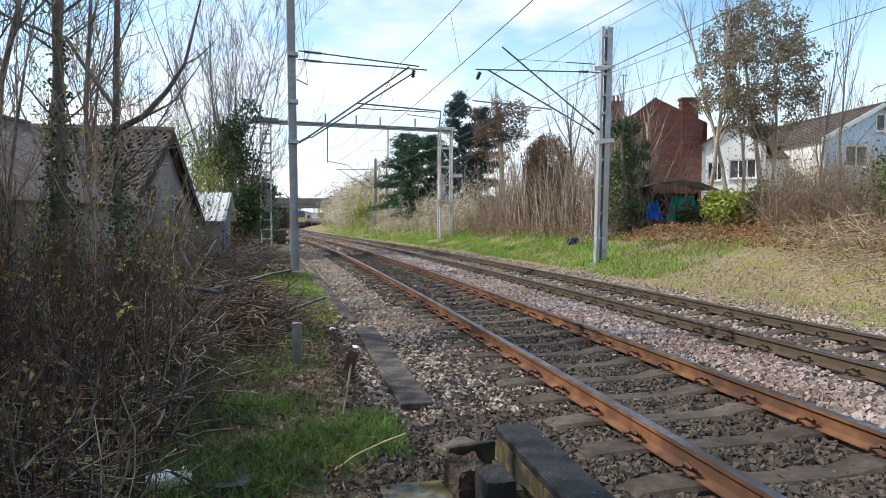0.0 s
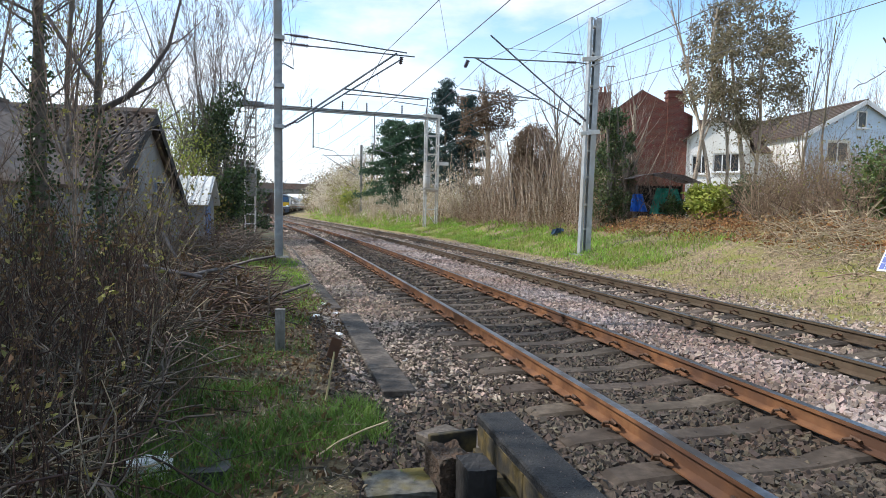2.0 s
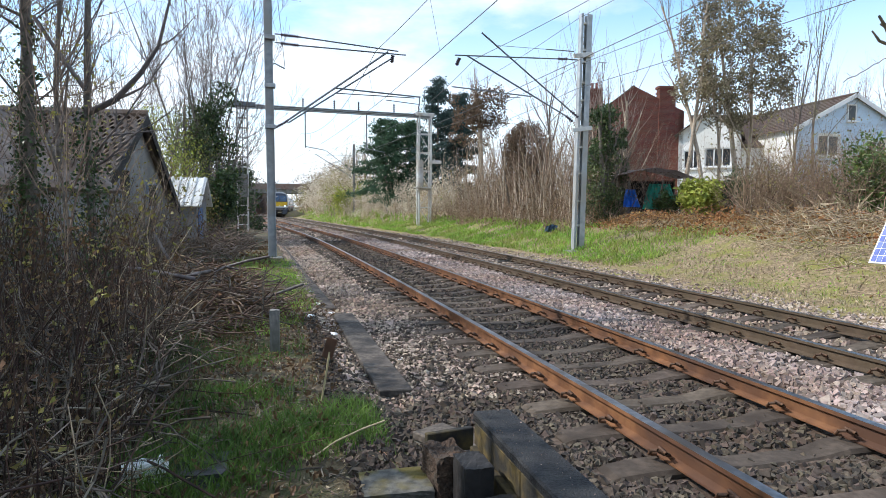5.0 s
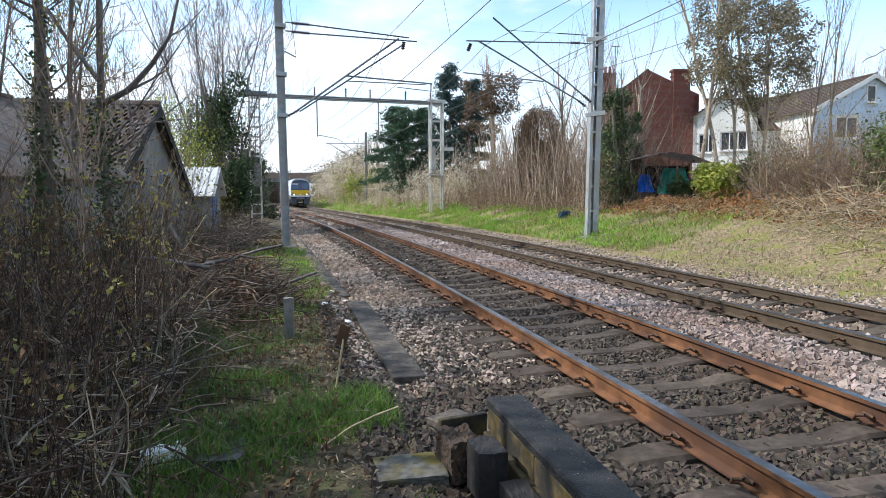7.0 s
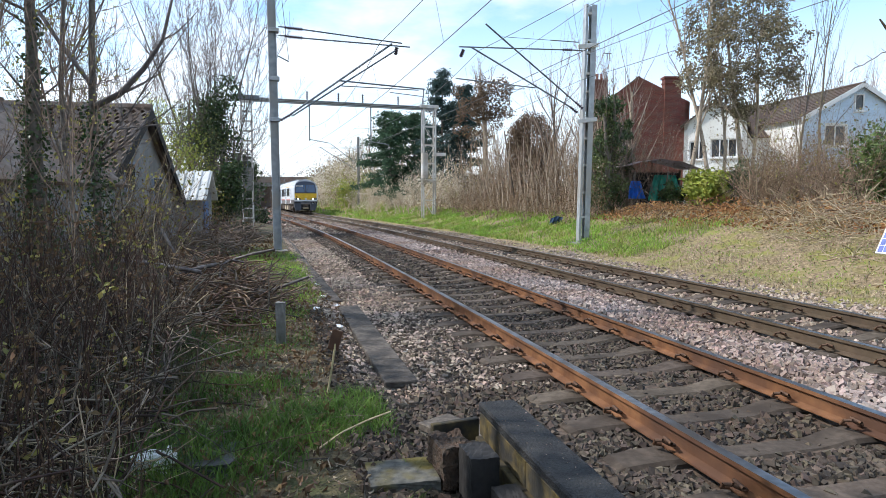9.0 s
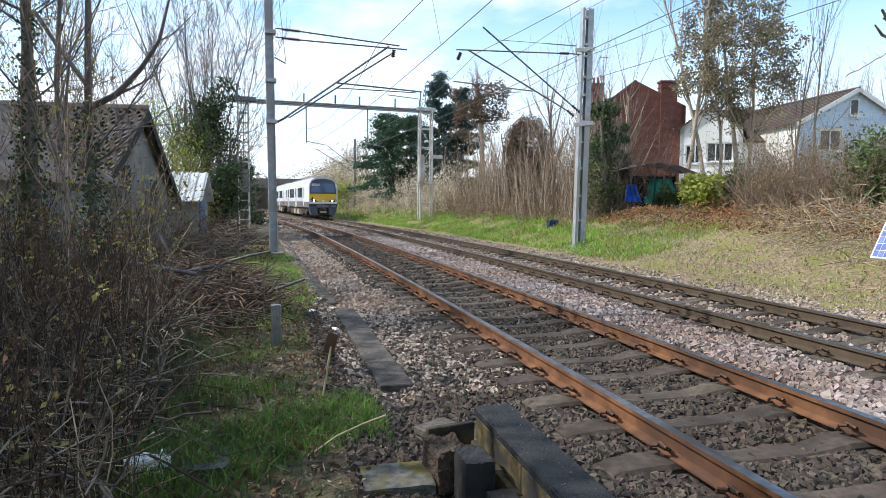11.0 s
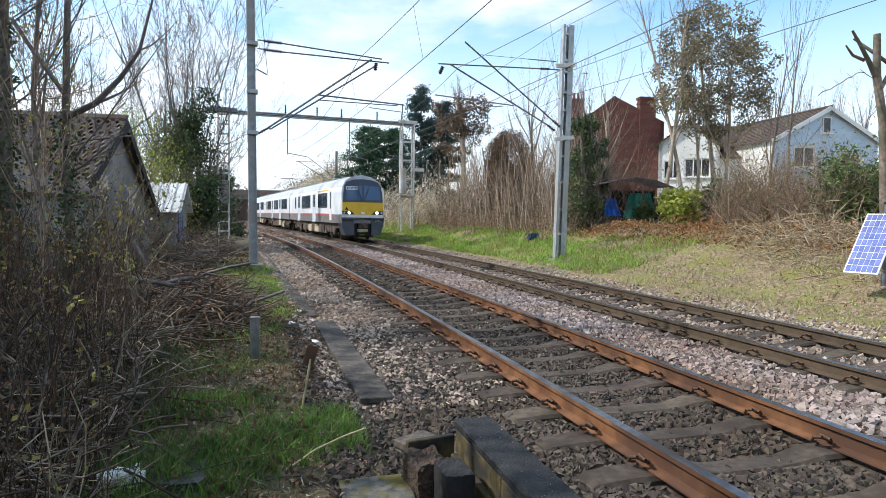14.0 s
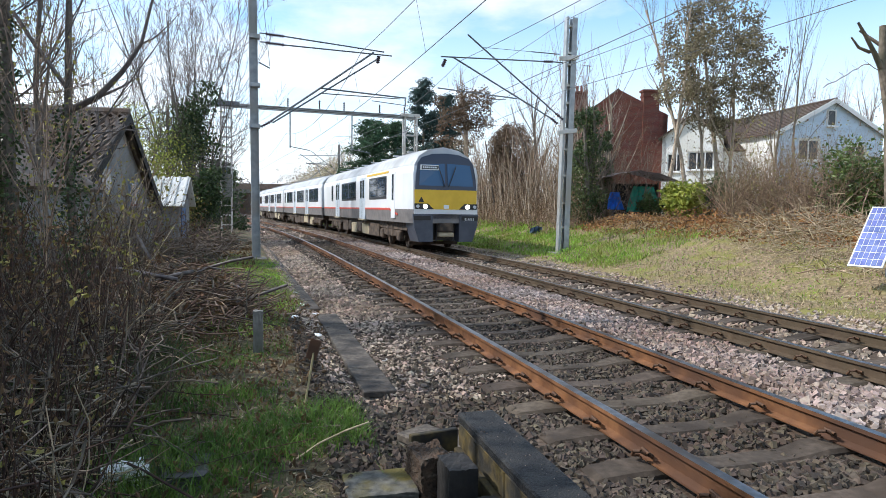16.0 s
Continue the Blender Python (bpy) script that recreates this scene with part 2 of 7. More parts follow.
def part(name, bm, mat, parent=None, label=""):
    me = bpy.data.meshes.new(name)
    bmesh.ops.recalc_face_normals(bm, faces=bm.faces)
    bm.to_mesh(me)
    bm.free()
    return link(name, me, mat, parent, label)


def empty(name, m=None):
    ob = new(name)
    ob.empty_display_size = 0.2
    if m is not None:
        ob.matrix_world = m
    return ob


def add_box(bm, c, size, rot=None, bevel=0.0):
    m = Matrix.Translation(c) @ (rot or Matrix.Identity(4)) @ Matrix.Diagonal((*size, 1))
    r = bmesh.ops.create_cube(bm, size=1, matrix=m)
    if bevel:
        es = list({e for v in r["verts"] for e in v.link_edges})
        bmesh.ops.bevel(bm, geom=es, offset=bevel, segments=1, affect="EDGES")
    return bm


def box(name, c, size, mat, parent=None, label="", rot=None, bevel=0.0):
    return part(name, add_box(bmesh.new(), c, size, rot, bevel), mat, parent, label)


def add_tube(bm, a, b, r, n=8, r2=None):
    a, b = Vector(a), Vector(b)
    d = b - a
    m = Matrix.Translation((a + b) / 2) @ d.to_track_quat("Z", "Y").to_matrix().to_4x4()
    bmesh.ops.create_cone(bm, cap_ends=True, segments=n, radius1=r, radius2=r if r2 is None else r2, depth=d.length, matrix=m)
    return bm


def tube(name, a, b, r, mat, parent=None, label="", n=8):
    return part(name, add_tube(bmesh.new(), a, b, r, n), mat, parent, label)


def extrude_poly(name, pts2, y0, y1, mat, parent=None, label=""):
    """A prism: the outline pts2 in x, z drawn from y0 to y1."""
    bm = bmesh.new()
    f = [bm.verts.new((x, y0, z)) for x, z in pts2]
    g = [bm.verts.new((x, y1, z)) for x, z in pts2]
    bm.faces.new(f)
    bm.faces.new(g[::-1])
    for i in range(len(f)):
        j = (i + 1) % len(f)
        bm.faces.new((f[i], g[i], g[j], f[j]))
    return part(name, bm, mat, parent, label)


def mesh_arrays(name, V, F, k, smooth=False):
    me = bpy.data.meshes.new(name)
    n = len(F)
    me.vertices.add(len(V))
    me.vertices.foreach_set("co", np.ascontiguousarray(V, dtype=np.float32).ravel())
    me.loops.add(n * k)
    me.loops.foreach_set("vertex_index", np.ascontiguousarray(F, dtype=np.int32).ravel())
    me.polygons.add(n)
    me.polygons.foreach_set("loop_start", np.arange(0, n * k, k, dtype=np.int32))
    me.polygons.foreach_set("loop_total", np.full(n, k, dtype=np.int32))
    me.update(calc_edges=True)
    me.polygons.foreach_set("use_smooth", np.full(n, smooth, dtype=bool))
    return me


def tubes_mesh(name, segs, n=4):
    """segs: rows x0 y0 z0 x1 y1 z1 r0 r1."""
    S = np.asarray(segs, dtype=float)
    a, b, r0, r1 = S[:, 0:3], S[:, 3:6], S[:, 6], S[:, 7]
    d = b - a
    d = d / (np.linalg.norm(d, axis=1, keepdims=True) + 1e-9)
    up = np.where(np.abs(d[:, 2:3]) > 0.9, np.array([[1.0, 0, 0]]), np.array([[0, 0, 1.0]]))
    u = np.cross(d, up)
    u /= np.linalg.norm(u, axis=1, keepdims=True) + 1e-9
    v = np.cross(d, u)
    V = np.zeros((len(S), 2 * n, 3))
    for i in range(n):
        c, s = math.cos(2 * math.pi * i / n), math.sin(2 * math.pi * i / n)
        V[:, i] = a + (u * c + v * s) * r0[:, None]
        V[:, n + i] = b + (u * c + v * s) * r1[:, None]
    F = np.array([[i, (i + 1) % n, n + (i + 1) % n, n + i] for i in range(n)])
    F = (np.arange(len(S))[:, None, None] * 2 * n + F[None]).reshape(-1, 4)
    return mesh_arrays(name, V.reshape(-1, 3), F, 4, True)


def leaves_mesh(name, C, size, rng, droop=0.0, aspect=1.7, fold=0.25):
    """Folded four-cornered leaves at the points C."""
    C = np.asarray(C, dtype=float)
    n = len(C)
    d = rng.normal(size=(n, 3))
    d[:, 2] -= droop
    d /= np.linalg.norm(d, axis=1, keepdims=True)
    q = np.cross(d, rng.normal(size=(n, 3)))
    q /= np.linalg.norm(q, axis=1, keepdims=True) + 1e-9
    w = np.cross(d, q)
    sz = size * rng.uniform(0.6, 1.35, size=(n, 1))
    L, W = d * sz * aspect, q * sz
    V = np.stack([C, C + L * 0.5 + W * 0.5 + w * sz * fold, C + L, C + L * 0.5 - W * 0.5 + w * sz * fold], 1).reshape(-1, 3)
    F = np.arange(n)[:, None] * 4 + np.array([[0, 1, 2, 3]])
    return mesh_arrays(name, V, F, 4)


def blades_mesh(name, C, h, w, rng, lean=0.5):
    """Bent grass blades rooted at C: two quads tapering to a tip."""
    n = len(C)
    a = rng.uniform(0, 2 * np.pi, n)
    dx, dy = np.cos(a), np.sin(a)
    hh = h * rng.uniform(0.45, 1.3, n)
    ln = lean * hh * rng.uniform(0.2, 1.2, n)
    b = rng.uniform(0, 2 * np.pi, n)
    W = np.stack([np.cos(b), np.sin(b), 0 * b], 1) * (w * rng.uniform(0.6, 1.3, n))[:, None]
    D = np.stack([dx, dy, 0 * dx], 1)
    Z = np.array([[0, 0, 1.0]])
    p1 = C + D * (ln * 0.3)[:, None] + Z * (hh * 0.6)[:, None]
    p2 = C + D * ln[:, None] + Z * hh[:, None]
    V = np.stack([C - W, C + W, p1 + W * 0.7, p1 - W * 0.7, p2 + W * 0.12, p2 - W * 0.12], 1).reshape(-1, 3)
    F = (np.arange(n)[:, None, None] * 6 + np.array([[[0, 1, 2, 3], [3, 2, 4, 5]]])).reshape(-1, 4)
    return mesh_arrays(name, V, F, 4)


def branch(segs, tips, rng, p, d, length, r, depth, spread=0.6, kids=(2, 4), up=0.15, steps=3, wob=0.16, shrink=0.62, low=0.3):
    """One limb in short steps, with smaller limbs along it."""
    p, d = np.array(p, float), np.array(d, float)
    n = max(2, steps)
    for i in range(n):
        d = d + rng.normal(size=3) * wob
        d[2] += up * 0.35
        d /= np.linalg.norm(d)
        q = p + d * length / n
        ra, rb = r * (1 - 0.72 * i / n), r * (1 - 0.72 * (i + 1) / n)
        segs.append((*p, *q, ra, rb))
        if depth > 0 and (i + 1) / n > low:
            for _ in range(rng.integers(kids[0], kids[1] + 1)):
                e = d + rng.normal(size=3) * spread
                e[2] += up
                e /= np.linalg.norm(e)
                w = rng.uniform(0, 1)
                branch(segs, tips, rng, p + (q - p) * w, e, length * shrink * rng.uniform(0.6, 1.15), rb * 0.62, depth - 1, spread, kids, up, max(2, steps - 1), wob, shrink, low)
        p = q
    tips.append(tuple(p))


# ---- the line of the railway ----
HEAD_S = [-20, 15, 35, 55, 75, 95, 115, 140, 170, 210]
HEAD_A = [-12.7, -15.66, -18.71, -18.81, -17.97, -15.7, -12.79, -9.69, -6.55, -3.39]
SPACING = 3.3
GAUGE = 0.7525
LINE = []
lx, ly = 8.92, -9.47
for i in range(1400):
    ls = -20 + i * 0.2
    la = radians(float(np.interp(ls, HEAD_S, HEAD_A)))
    LINE.append((ls, lx, ly, la))
    lx += math.sin(la) * 0.2
    ly += math.cos(la) * 0.2
LS = np.array(LINE)


def line_at(s, off=0.0, z=0.0):
    """A point beside the centre of the far track, and the heading there."""
    x, y, a = (float(np.interp(s, LS[:, 0], LS[:, k])) for k in (1, 2, 3))
    return Vector((x + math.cos(a) * off, y - math.sin(a) * off, z)), a


def lines_at(s, off):
    x, y, a = (np.interp(s, LS[:, 0], LS[:, k]) for k in (1, 2, 3))
    return x + np.cos(a) * off, y - np.sin(a) * off


def offset_of(x, y):
    xl = np.interp(y, LS[:, 2], LS[:, 1])
    a = np.interp(y, LS[:, 2], LS[:, 3])
    return (x - xl) * np.cos(a)


def ground_z(x, y):
    """Height of the ground: level left verge, trackbed, grass bank on the far side."""
    x, y = np.asarray(x, float), np.asarray(y, float)
    off = offset_of(x, y)
    z = np.interp(off, [-60, -16, -9, -7, -5.9, -5.4, 1.6, 2.6, 3.6, 5.0, 6.5, 9.0, 14.0, 60.0],
                  [0.9, 0.45, 0.1, 0.02, -0.02, -0.16, -0.16, -0.06, 0.08, 0.45, 0.95, 1.35, 1.5, 1.7])
    far = np.clip((y - 55) / 50, 0, 1)
    z = z + far * np.interp(off, [3, 6, 12, 40], [0, 0.6, 2.2, 3.0]) * np.clip((400 - y) / 200, 0, 1)
    rough = np.clip(np.maximum(-5.7 - off, off - 2.6), 0, 1)
    z = z + rough * 0.035 * (np.sin(x * 2.3 + 1.3 * np.sin(y * 1.1)) + np.sin(y * 1.9 + x * 0.7) + 0.6 * np.sin(x * 5.1 - y * 4.3))
    return z


def gz(x, y):
    return float(ground_z(x, y))


def graded(lo, hi, step, far, grow=1.25):
    v = list(np.arange(lo, hi, step))
    d = step
    while v[-1] < far:
        d *= grow
        v.append(v[-1] + d)
    d = step
    while v[0] > -far:
        d *= grow
        v.insert(0, v[0] - d)
    return np.array(v)


gx, gy = graded(-14, 26, 0.3, 1800), graded(-3, 60, 0.35, 1800)
GX, GY = np.meshgrid(gx, gy)
V = np.stack([GX, GY, ground_z(GX, GY)], -1).reshape(-1, 3)
nx, ny = len(gx), len(gy)
ii, jj = np.meshgrid(np.arange(nx - 1), np.arange(ny - 1))
k0 = (jj * nx + ii).ravel()
F = np.stack([k0, k0 + 1, k0 + nx + 1, k0 + nx], 1)
gme = mesh_arrays("ground", V, F, 4, True)
gme.polygons.foreach_set("material_index", (offset_of(V[F[:, 0], 0], V[F[:, 0], 1]) > -1.0).astype(np.int32))
tagged(link("ground", gme, [SOIL, BANKSOIL]), "earth verge with patchy grass beside the railway", "ground", kind="structure")

# ballast bed under both tracks
prof = [(-5.75, -0.17), (-5.35, -0.08), (-4.9, -0.05), (-4.2, -0.06), (-3.3, -0.075), (-2.4, -0.05), (-1.9, 0.0), (-1.4, 0.0), (-0.9, -0.05), (0, -0.075), (0.9, -0.05), (1.5, -0.03), (1.9, -0.07), (2.5, -0.17)]
sv = np.concatenate([np.arange(-14, 40, 0.25), np.arange(40, 215, 1.0)])
rng = np.random.default_rng(3)
V, F = [], []
for s in sv:
    for o, z in prof:
        p, _ = line_at(s, o, z)
        V.append((p.x, p.y, p.z + rng.normal() * 0.008))
m = len(prof)
for i in range(len(sv) - 1):
    for k in range(m - 1):
        F.append((i * m + k, i * m + k + 1, (i + 1) * m + k + 1, (i + 1) * m + k))
tagged(link("ballast_bed", mesh_arrays("ballast_bed", np.array(V), np.array(F), 4, True), BED), "brown crushed stone ballast under both tracks", "ballast", kind="structure")


def bed_z(off):
    return np.interp(off, [p[0] for p in prof], [p[1] for p in prof])


def stones(name, label, mat, n, s_rng, off_rng, size, seed, keep=None):
    r = np.random.default_rng(seed)
    s, o = r.uniform(*s_rng, n), r.uniform(*off_rng, n)
    ok = np.ones(n, bool)
    for c in (0.0, -SPACING):
        d = np.abs(o - c)
        on_sleeper = (np.abs((s / 0.65 + 0.5) % 1 - 0.5) * 0.65 < 0.14) & (d < 1.29)
        ok &= ~(on_sleeper & (r.uniform(0, 1, n) < 0.95))
        ok &= np.abs(d - GAUGE) > 0.085
    s, o = s[ok], o[ok]
    x, y = lines_at(s, o)
    z = np.maximum(bed_z(o), ground_z(x, y)) + r.uniform(-0.004, 0.012, len(s)) * size / 0.04
    k = len(s)
    sc = size * r.uniform(0.5, 1.3, (k, 1, 1)) * r.uniform(0.8, 1.25, (k, 1, 3)) * np.array([1.2, 0.95, 0.72])
    cube = np.array([[a, b, c] for c in (-0.5, 0.5) for b in (-0.5, 0.5) for a in (-0.5, 0.5)])
    P = (cube[None] + r.uniform(-0.2, 0.2, (k, 8, 3))) * sc
    q = r.normal(size=(k, 4))
    q /= np.linalg.norm(q, axis=1, keepdims=True)
    w, a, b, c = q.T
    R = np.stack([1 - 2 * (b * b + c * c), 2 * (a * b - c * w), 2 * (a * c + b * w), 2 * (a * b + c * w), 1 - 2 * (a * a + c * c), 2 * (b * c - a * w), 2 * (a * c - b * w), 2 * (b * c + a * w), 1 - 2 * (a * a + b * b)], 1).reshape(k, 3, 3)
    P = np.einsum("kij,kvj->kvi", R, P) + np.stack([x, y, z], 1)[:, None]
    fc = np.array([[0, 2, 3, 1], [4, 5, 7, 6], [0, 1, 5, 4], [2, 6, 7, 3], [0, 4, 6, 2], [1, 3, 7, 5]])
    F = (np.arange(k)[:, None, None] * 8 + fc[None]).reshape(-1, 4)
    tagged(link(name, mesh_arrays(name, P.reshape(-1, 3), F, 4), mat), label, "ballast", kind="stuff")


stones("ballast_stones", "brown angular ballast stones between the near rails", DARKSTONE, 25000, (-9.5, 4), (-4.6, -2.2), 0.041, 11)
stones("ballast_stones", "brown angular ballast stones between the near rails", DARKSTONE, 13000, (4, 22), (-4.7, -2.2), 0.06, 12)
stones("ballast_stones", "brown ballast stones of the near shoulder", DARKSTONE, 17000, (-10, 1), (-6.1, -4.3), 0.037, 13)
# Lighter stones over the dark ones stand in for sunlight on the shoulder.
stones("ballast_stones", "mixed grey-brown ballast stones beside the trough, lighter to paint in sun", STONE, 7000, (-3.5, 2), (-5.9, -4.1), 0.037, 23)
stones("ballast_stones", "tan ballast stones strewn between the near rails", STONE, 1000, (-2, 10), (-4.6, -2.1), 0.035, 24)
stones("ballast_stones", "grey-brown ballast stones of the near shoulder", STONE, 12000, (0, 26), (-5.9, -4.3), 0.048, 14)
stones("ballast_stones", "pale fresh ballast stones between the two tracks", PALESTONE, 16000, (-9, 8), (-2.6, -0.75), 0.048, 15)
stones("ballast_stones", "pale fresh ballast stones between the two tracks", PALESTONE, 9000, (8, 36), (-2.6, -0.75), 0.065, 16)
stones("ballast_stones", "brown ballast stones between the far rails", STONE, 9000, (-9, 25), (-0.8, 0.8), 0.048, 17)
stones("ballast_stones", "grey ballast stones of the far shoulder", STONE, 9000, (-9, 30), (0.7, 2.7), 0.045, 18)
stones("ballast_stones", "distant brown ballast stones along both tracks", STONE, 7500, (22, 75), (-5.4, 2.3), 0.095, 19)

# ---- tracks ----
RAIL = [(-0.036, 0.155), (0.036, 0.155), (0.036, 0.125), (0.01, 0.11), (0.01, 0.03), (0.07, 0.012), (0.07, 0.0), (-0.07, 0.0), (-0.07, 0.012), (-0.01, 0.03), (-0.01, 0.11), (-0.036, 0.125)]


def sweep(name, shape, s0, s1, off, mats, parent, step=0.8, top=()):
    V, F, idx = [], [], []
    n = int((s1 - s0) / step)
    m = len(shape)
    for i in range(n + 1):
        for px, pz in shape:
            p, _ = line_at(s0 + i * step, off + px, pz)
            V.append(p[:])
    for i in range(n):
        for k in range(m):
            F.append((i * m + k, (i + 1) * m + k, (i + 1) * m + (k + 1) % m, i * m + (k + 1) % m))
            idx.append(1 if k in top else 0)
    me = mesh_arrays(name, np.array(V), np.array(F), 4)
    me.polygons.foreach_set("material_index", np.array(idx, dtype=np.int32))
    return link(name, me, mats, parent)


def sleeper_mesh():
    bm = bmesh.new()
    rings = []
    for x, z, w in ((-1.25, -0.045, 0.12), (-1.2, -0.022, 0.13), (-0.95, -0.006, 0.135), (-0.55, -0.006, 0.135), (-0.3, -0.05, 0.115), (0.3, -0.05, 0.115), (0.55, -0.006, 0.135), (0.95, -0.006, 0.135), (1.2, -0.022, 0.13), (1.25, -0.045, 0.12)):
        rings.append([bm.verts.new(v) for v in ((x, -w, -0.2), (x, -w, z - 0.025), (x, -w + 0.025, z), (x, w - 0.025, z), (x, w, z - 0.025), (x, w, -0.2))])
    for a, b in zip(rings, rings[1:]):
        for k in range(5):
            bm.faces.new((a[k], a[k + 1], b[k + 1], b[k]))
    bm.faces.new(rings[0])
    bm.faces.new(rings[-1][::-1])
    bmesh.ops.recalc_face_normals(bm, faces=bm.faces)
    me = bpy.data.meshes.new("sleeper")
    bm.to_mesh(me)
    me.materials.append(SLEEPER)
    return me


def clip_mesh():
    pts = [(0.0, -0.06, 0.012), (0.05, -0.055, 0.02), (0.065, -0.02, 0.045), (0.05, 0.02, 0.055), (0.01, 0.03, 0.04), (-0.03, 0.02, 0.03), (-0.035, -0.02, 0.03), (0.0, -0.03, 0.05), (0.02, 0.055, 0.05)]
    pts = [(x * 1.1, y * 1.25, z * 1.6) for x, y, z in pts]
    segs = [(*a, *b, 0.012, 0.012) for a, b in zip(pts, pts[1:])]
    me = tubes_mesh("clip", segs, 5)
    me.materials.append(CLIP)
    return me


SLEEPER_ME, CLIP_ME = sleeper_mesh(), clip_mesh()


def railway_track(off, label, side):
    t = tagged(empty("railway_track"), label, "railway track", kind="structure")
    for g in (-GAUGE, GAUGE):
        sweep("rail", RAIL, -13, 205, off + g, [side, RAILTOP], t, top=(0,))
    for k in range(-20, 255):
        p, a = line_at(k * 0.65, off)
        ob = new("sleeper", SLEEPER_ME)
        ob.parent = t
        ob.matrix_world = Matrix.Translation(p) @ Matrix.Rotation(-a, 4, "Z")
        if -16 <= k < 56:
            for g in (-GAUGE, GAUGE):
                for d in (-1, 1):
                    q, _ = line_at(k * 0.65, off + g + d * 0.085)
                    c = new("clip", CLIP_ME)
                    c.parent = t
                    c.matrix_world = Matrix.Translation(q) @ Matrix.Rotation(-a + (0 if d > 0 else math.pi), 4, "Z")
    return t


railway_track(-SPACING, "rusty steel rails clipped to concrete sleepers, near track", RUST)
railway_track(0.0, "brown steel rails clipped to concrete sleepers, far track", DULLRUST)


# ---- lineside concrete ----
def cable_trough(pts, label, w=0.31):
    t = tagged(empty("cable_trough"), label, "cable trough", "cable troughs")
    for (x0, y0), (x1, y1) in zip(pts, pts[1:]):
        d = Vector((x1 - x0, y1 - y0, 0))
        n = max(1, round(d.length / 0.9))
        for i in range(n):
            c = Vector((x0, y0, 0)) + d * ((i + 0.5) / n)
            rot = Matrix.Rotation(math.atan2(d.y, d.x), 4, "Z") @ Matrix.Rotation(random.uniform(-0.012, 0.012), 4, "X") @ Matrix.Rotation(random.uniform(-0.008, 0.008), 4, "Y")
            box("lid", (c.x, c.y, -0.055), (d.length / n - 0.012, w, 0.06), TROUGH, t, "", rot, 0.008)
            box("channel", (c.x, c.y, -0.165), (d.length / n - 0.004, w - 0.03, 0.15), CONC, t, "", rot)
    return t


cable_trough([(-0.30, 5.6), (-1.36, 9.75)], "grey concrete cable trough with flush lids in the ballast")
cable_trough([(-1.68, 10.25), (-3.42, 16.3), (-5.4, 23.5), (-8.0, 32.0)], "grey concrete cable trough running on past the mast")
cable_trough([(-0.02, 4.66), (0.34, 4.25)], "broken dark concrete trough lid among the stones", 0.3)


def retaining_edge():
    """Dark slab on concrete boards beside the foot crossing."""
    t = tagged(empty("concrete_retaining_edge"), "dark weathered concrete coping on lichened boards beside the track", "retaining wall")
    a, b = Vector((0.40, 4.05, 0)), Vector((1.15, 0.9, 0))
    d = b - a
    rot = Matrix.Rotation(math.atan2(d.y, d.x), 4, "Z")
    n = Vector((d.y, -d.x, 0)).normalized()
    c = (a + b) / 2
    box("coping", (c.x, c.y, 0.27), (d.length, 0.25, 0.065), DARKCONC, t, "dark worn coping slab", rot, 0.012)
    left = n if n.x < 0 else -n
    for k in range(4):
        for row, z in enumerate((0.16, 0.0)):
            q = a + d * ((k + 0.5) / 4) + left * (0.09 + 0.03 * row)
            box("board", (q.x, q.y, z), (d.length / 4 - 0.012, 0.05, 0.15), LICHEN, t, "lichen-stained board" if k == 0 else "", rot, 0.006)
    box("end_board", (a.x - 0.27, a.y + 0.02, 0.085), (0.34, 0.045, 0.15), LICHEN, t, "yellow lichened end board", Matrix.Rotation(radians(24), 4, "Z"), 0.006)
    box("infill", (c.x + 0.02, c.y, 0.08), (d.length - 0.1, 0.15, 0.3), DARKCONC, t, "", rot)
    r = np.random.default_rng(77)
    q = r.uniform(0, 1, (150, 2))
    C = np.array([(a + d * u + left * (w - 0.5) * 0.22)[:2] + (0.304,) for u, w in q])
    chips = link("chip_cover", leaves_mesh("chip_cover", C, 0.008, r, 0.0, 1.2), PALESTONE, t, "pale chips and droppings")
    tagged(chips, kind="stuff")
    return t


retaining_edge()


def rough_block(name, c, size, mat, label, category, rz=0.0, seed=1, amp=0.012, cuts=2, grain=0.0):
    """A worn block: small chips at every corner, and upright splits where it has grain."""
    bm = bmesh.new()
    bmesh.ops.create_cube(bm, size=1, matrix=Matrix.Diagonal((*size, 1)))
    bmesh.ops.subdivide_edges(bm, edges=bm.edges[:], cuts=cuts, use_grid_fill=True)
    r = random.Random(seed)
    f = [r.uniform(20, 60) for _ in range(4)]
    for v in bm.verts:
        e = grain * (math.sin(v.co.x * f[0] + seed) * math.sin(v.co.y * f[1]) + 0.6 * math.sin(v.co.x * f[2] + v.co.y * f[3]))
        n = Vector((v.co.x / size[0], v.co.y / size[1], 0))
        v.co += n * e + Vector((r.uniform(-amp, amp), r.uniform(-amp, amp), r.uniform(-amp, amp) + (2.2 * e if v.co.z > 0.3 * size[2] else 0)))
    ob = part(name, bm, mat)
    ob.matrix_world = Matrix.Translation(c) @ Matrix.Rotation(radians(rz), 4, "Z")
    return tagged(ob, label, category)


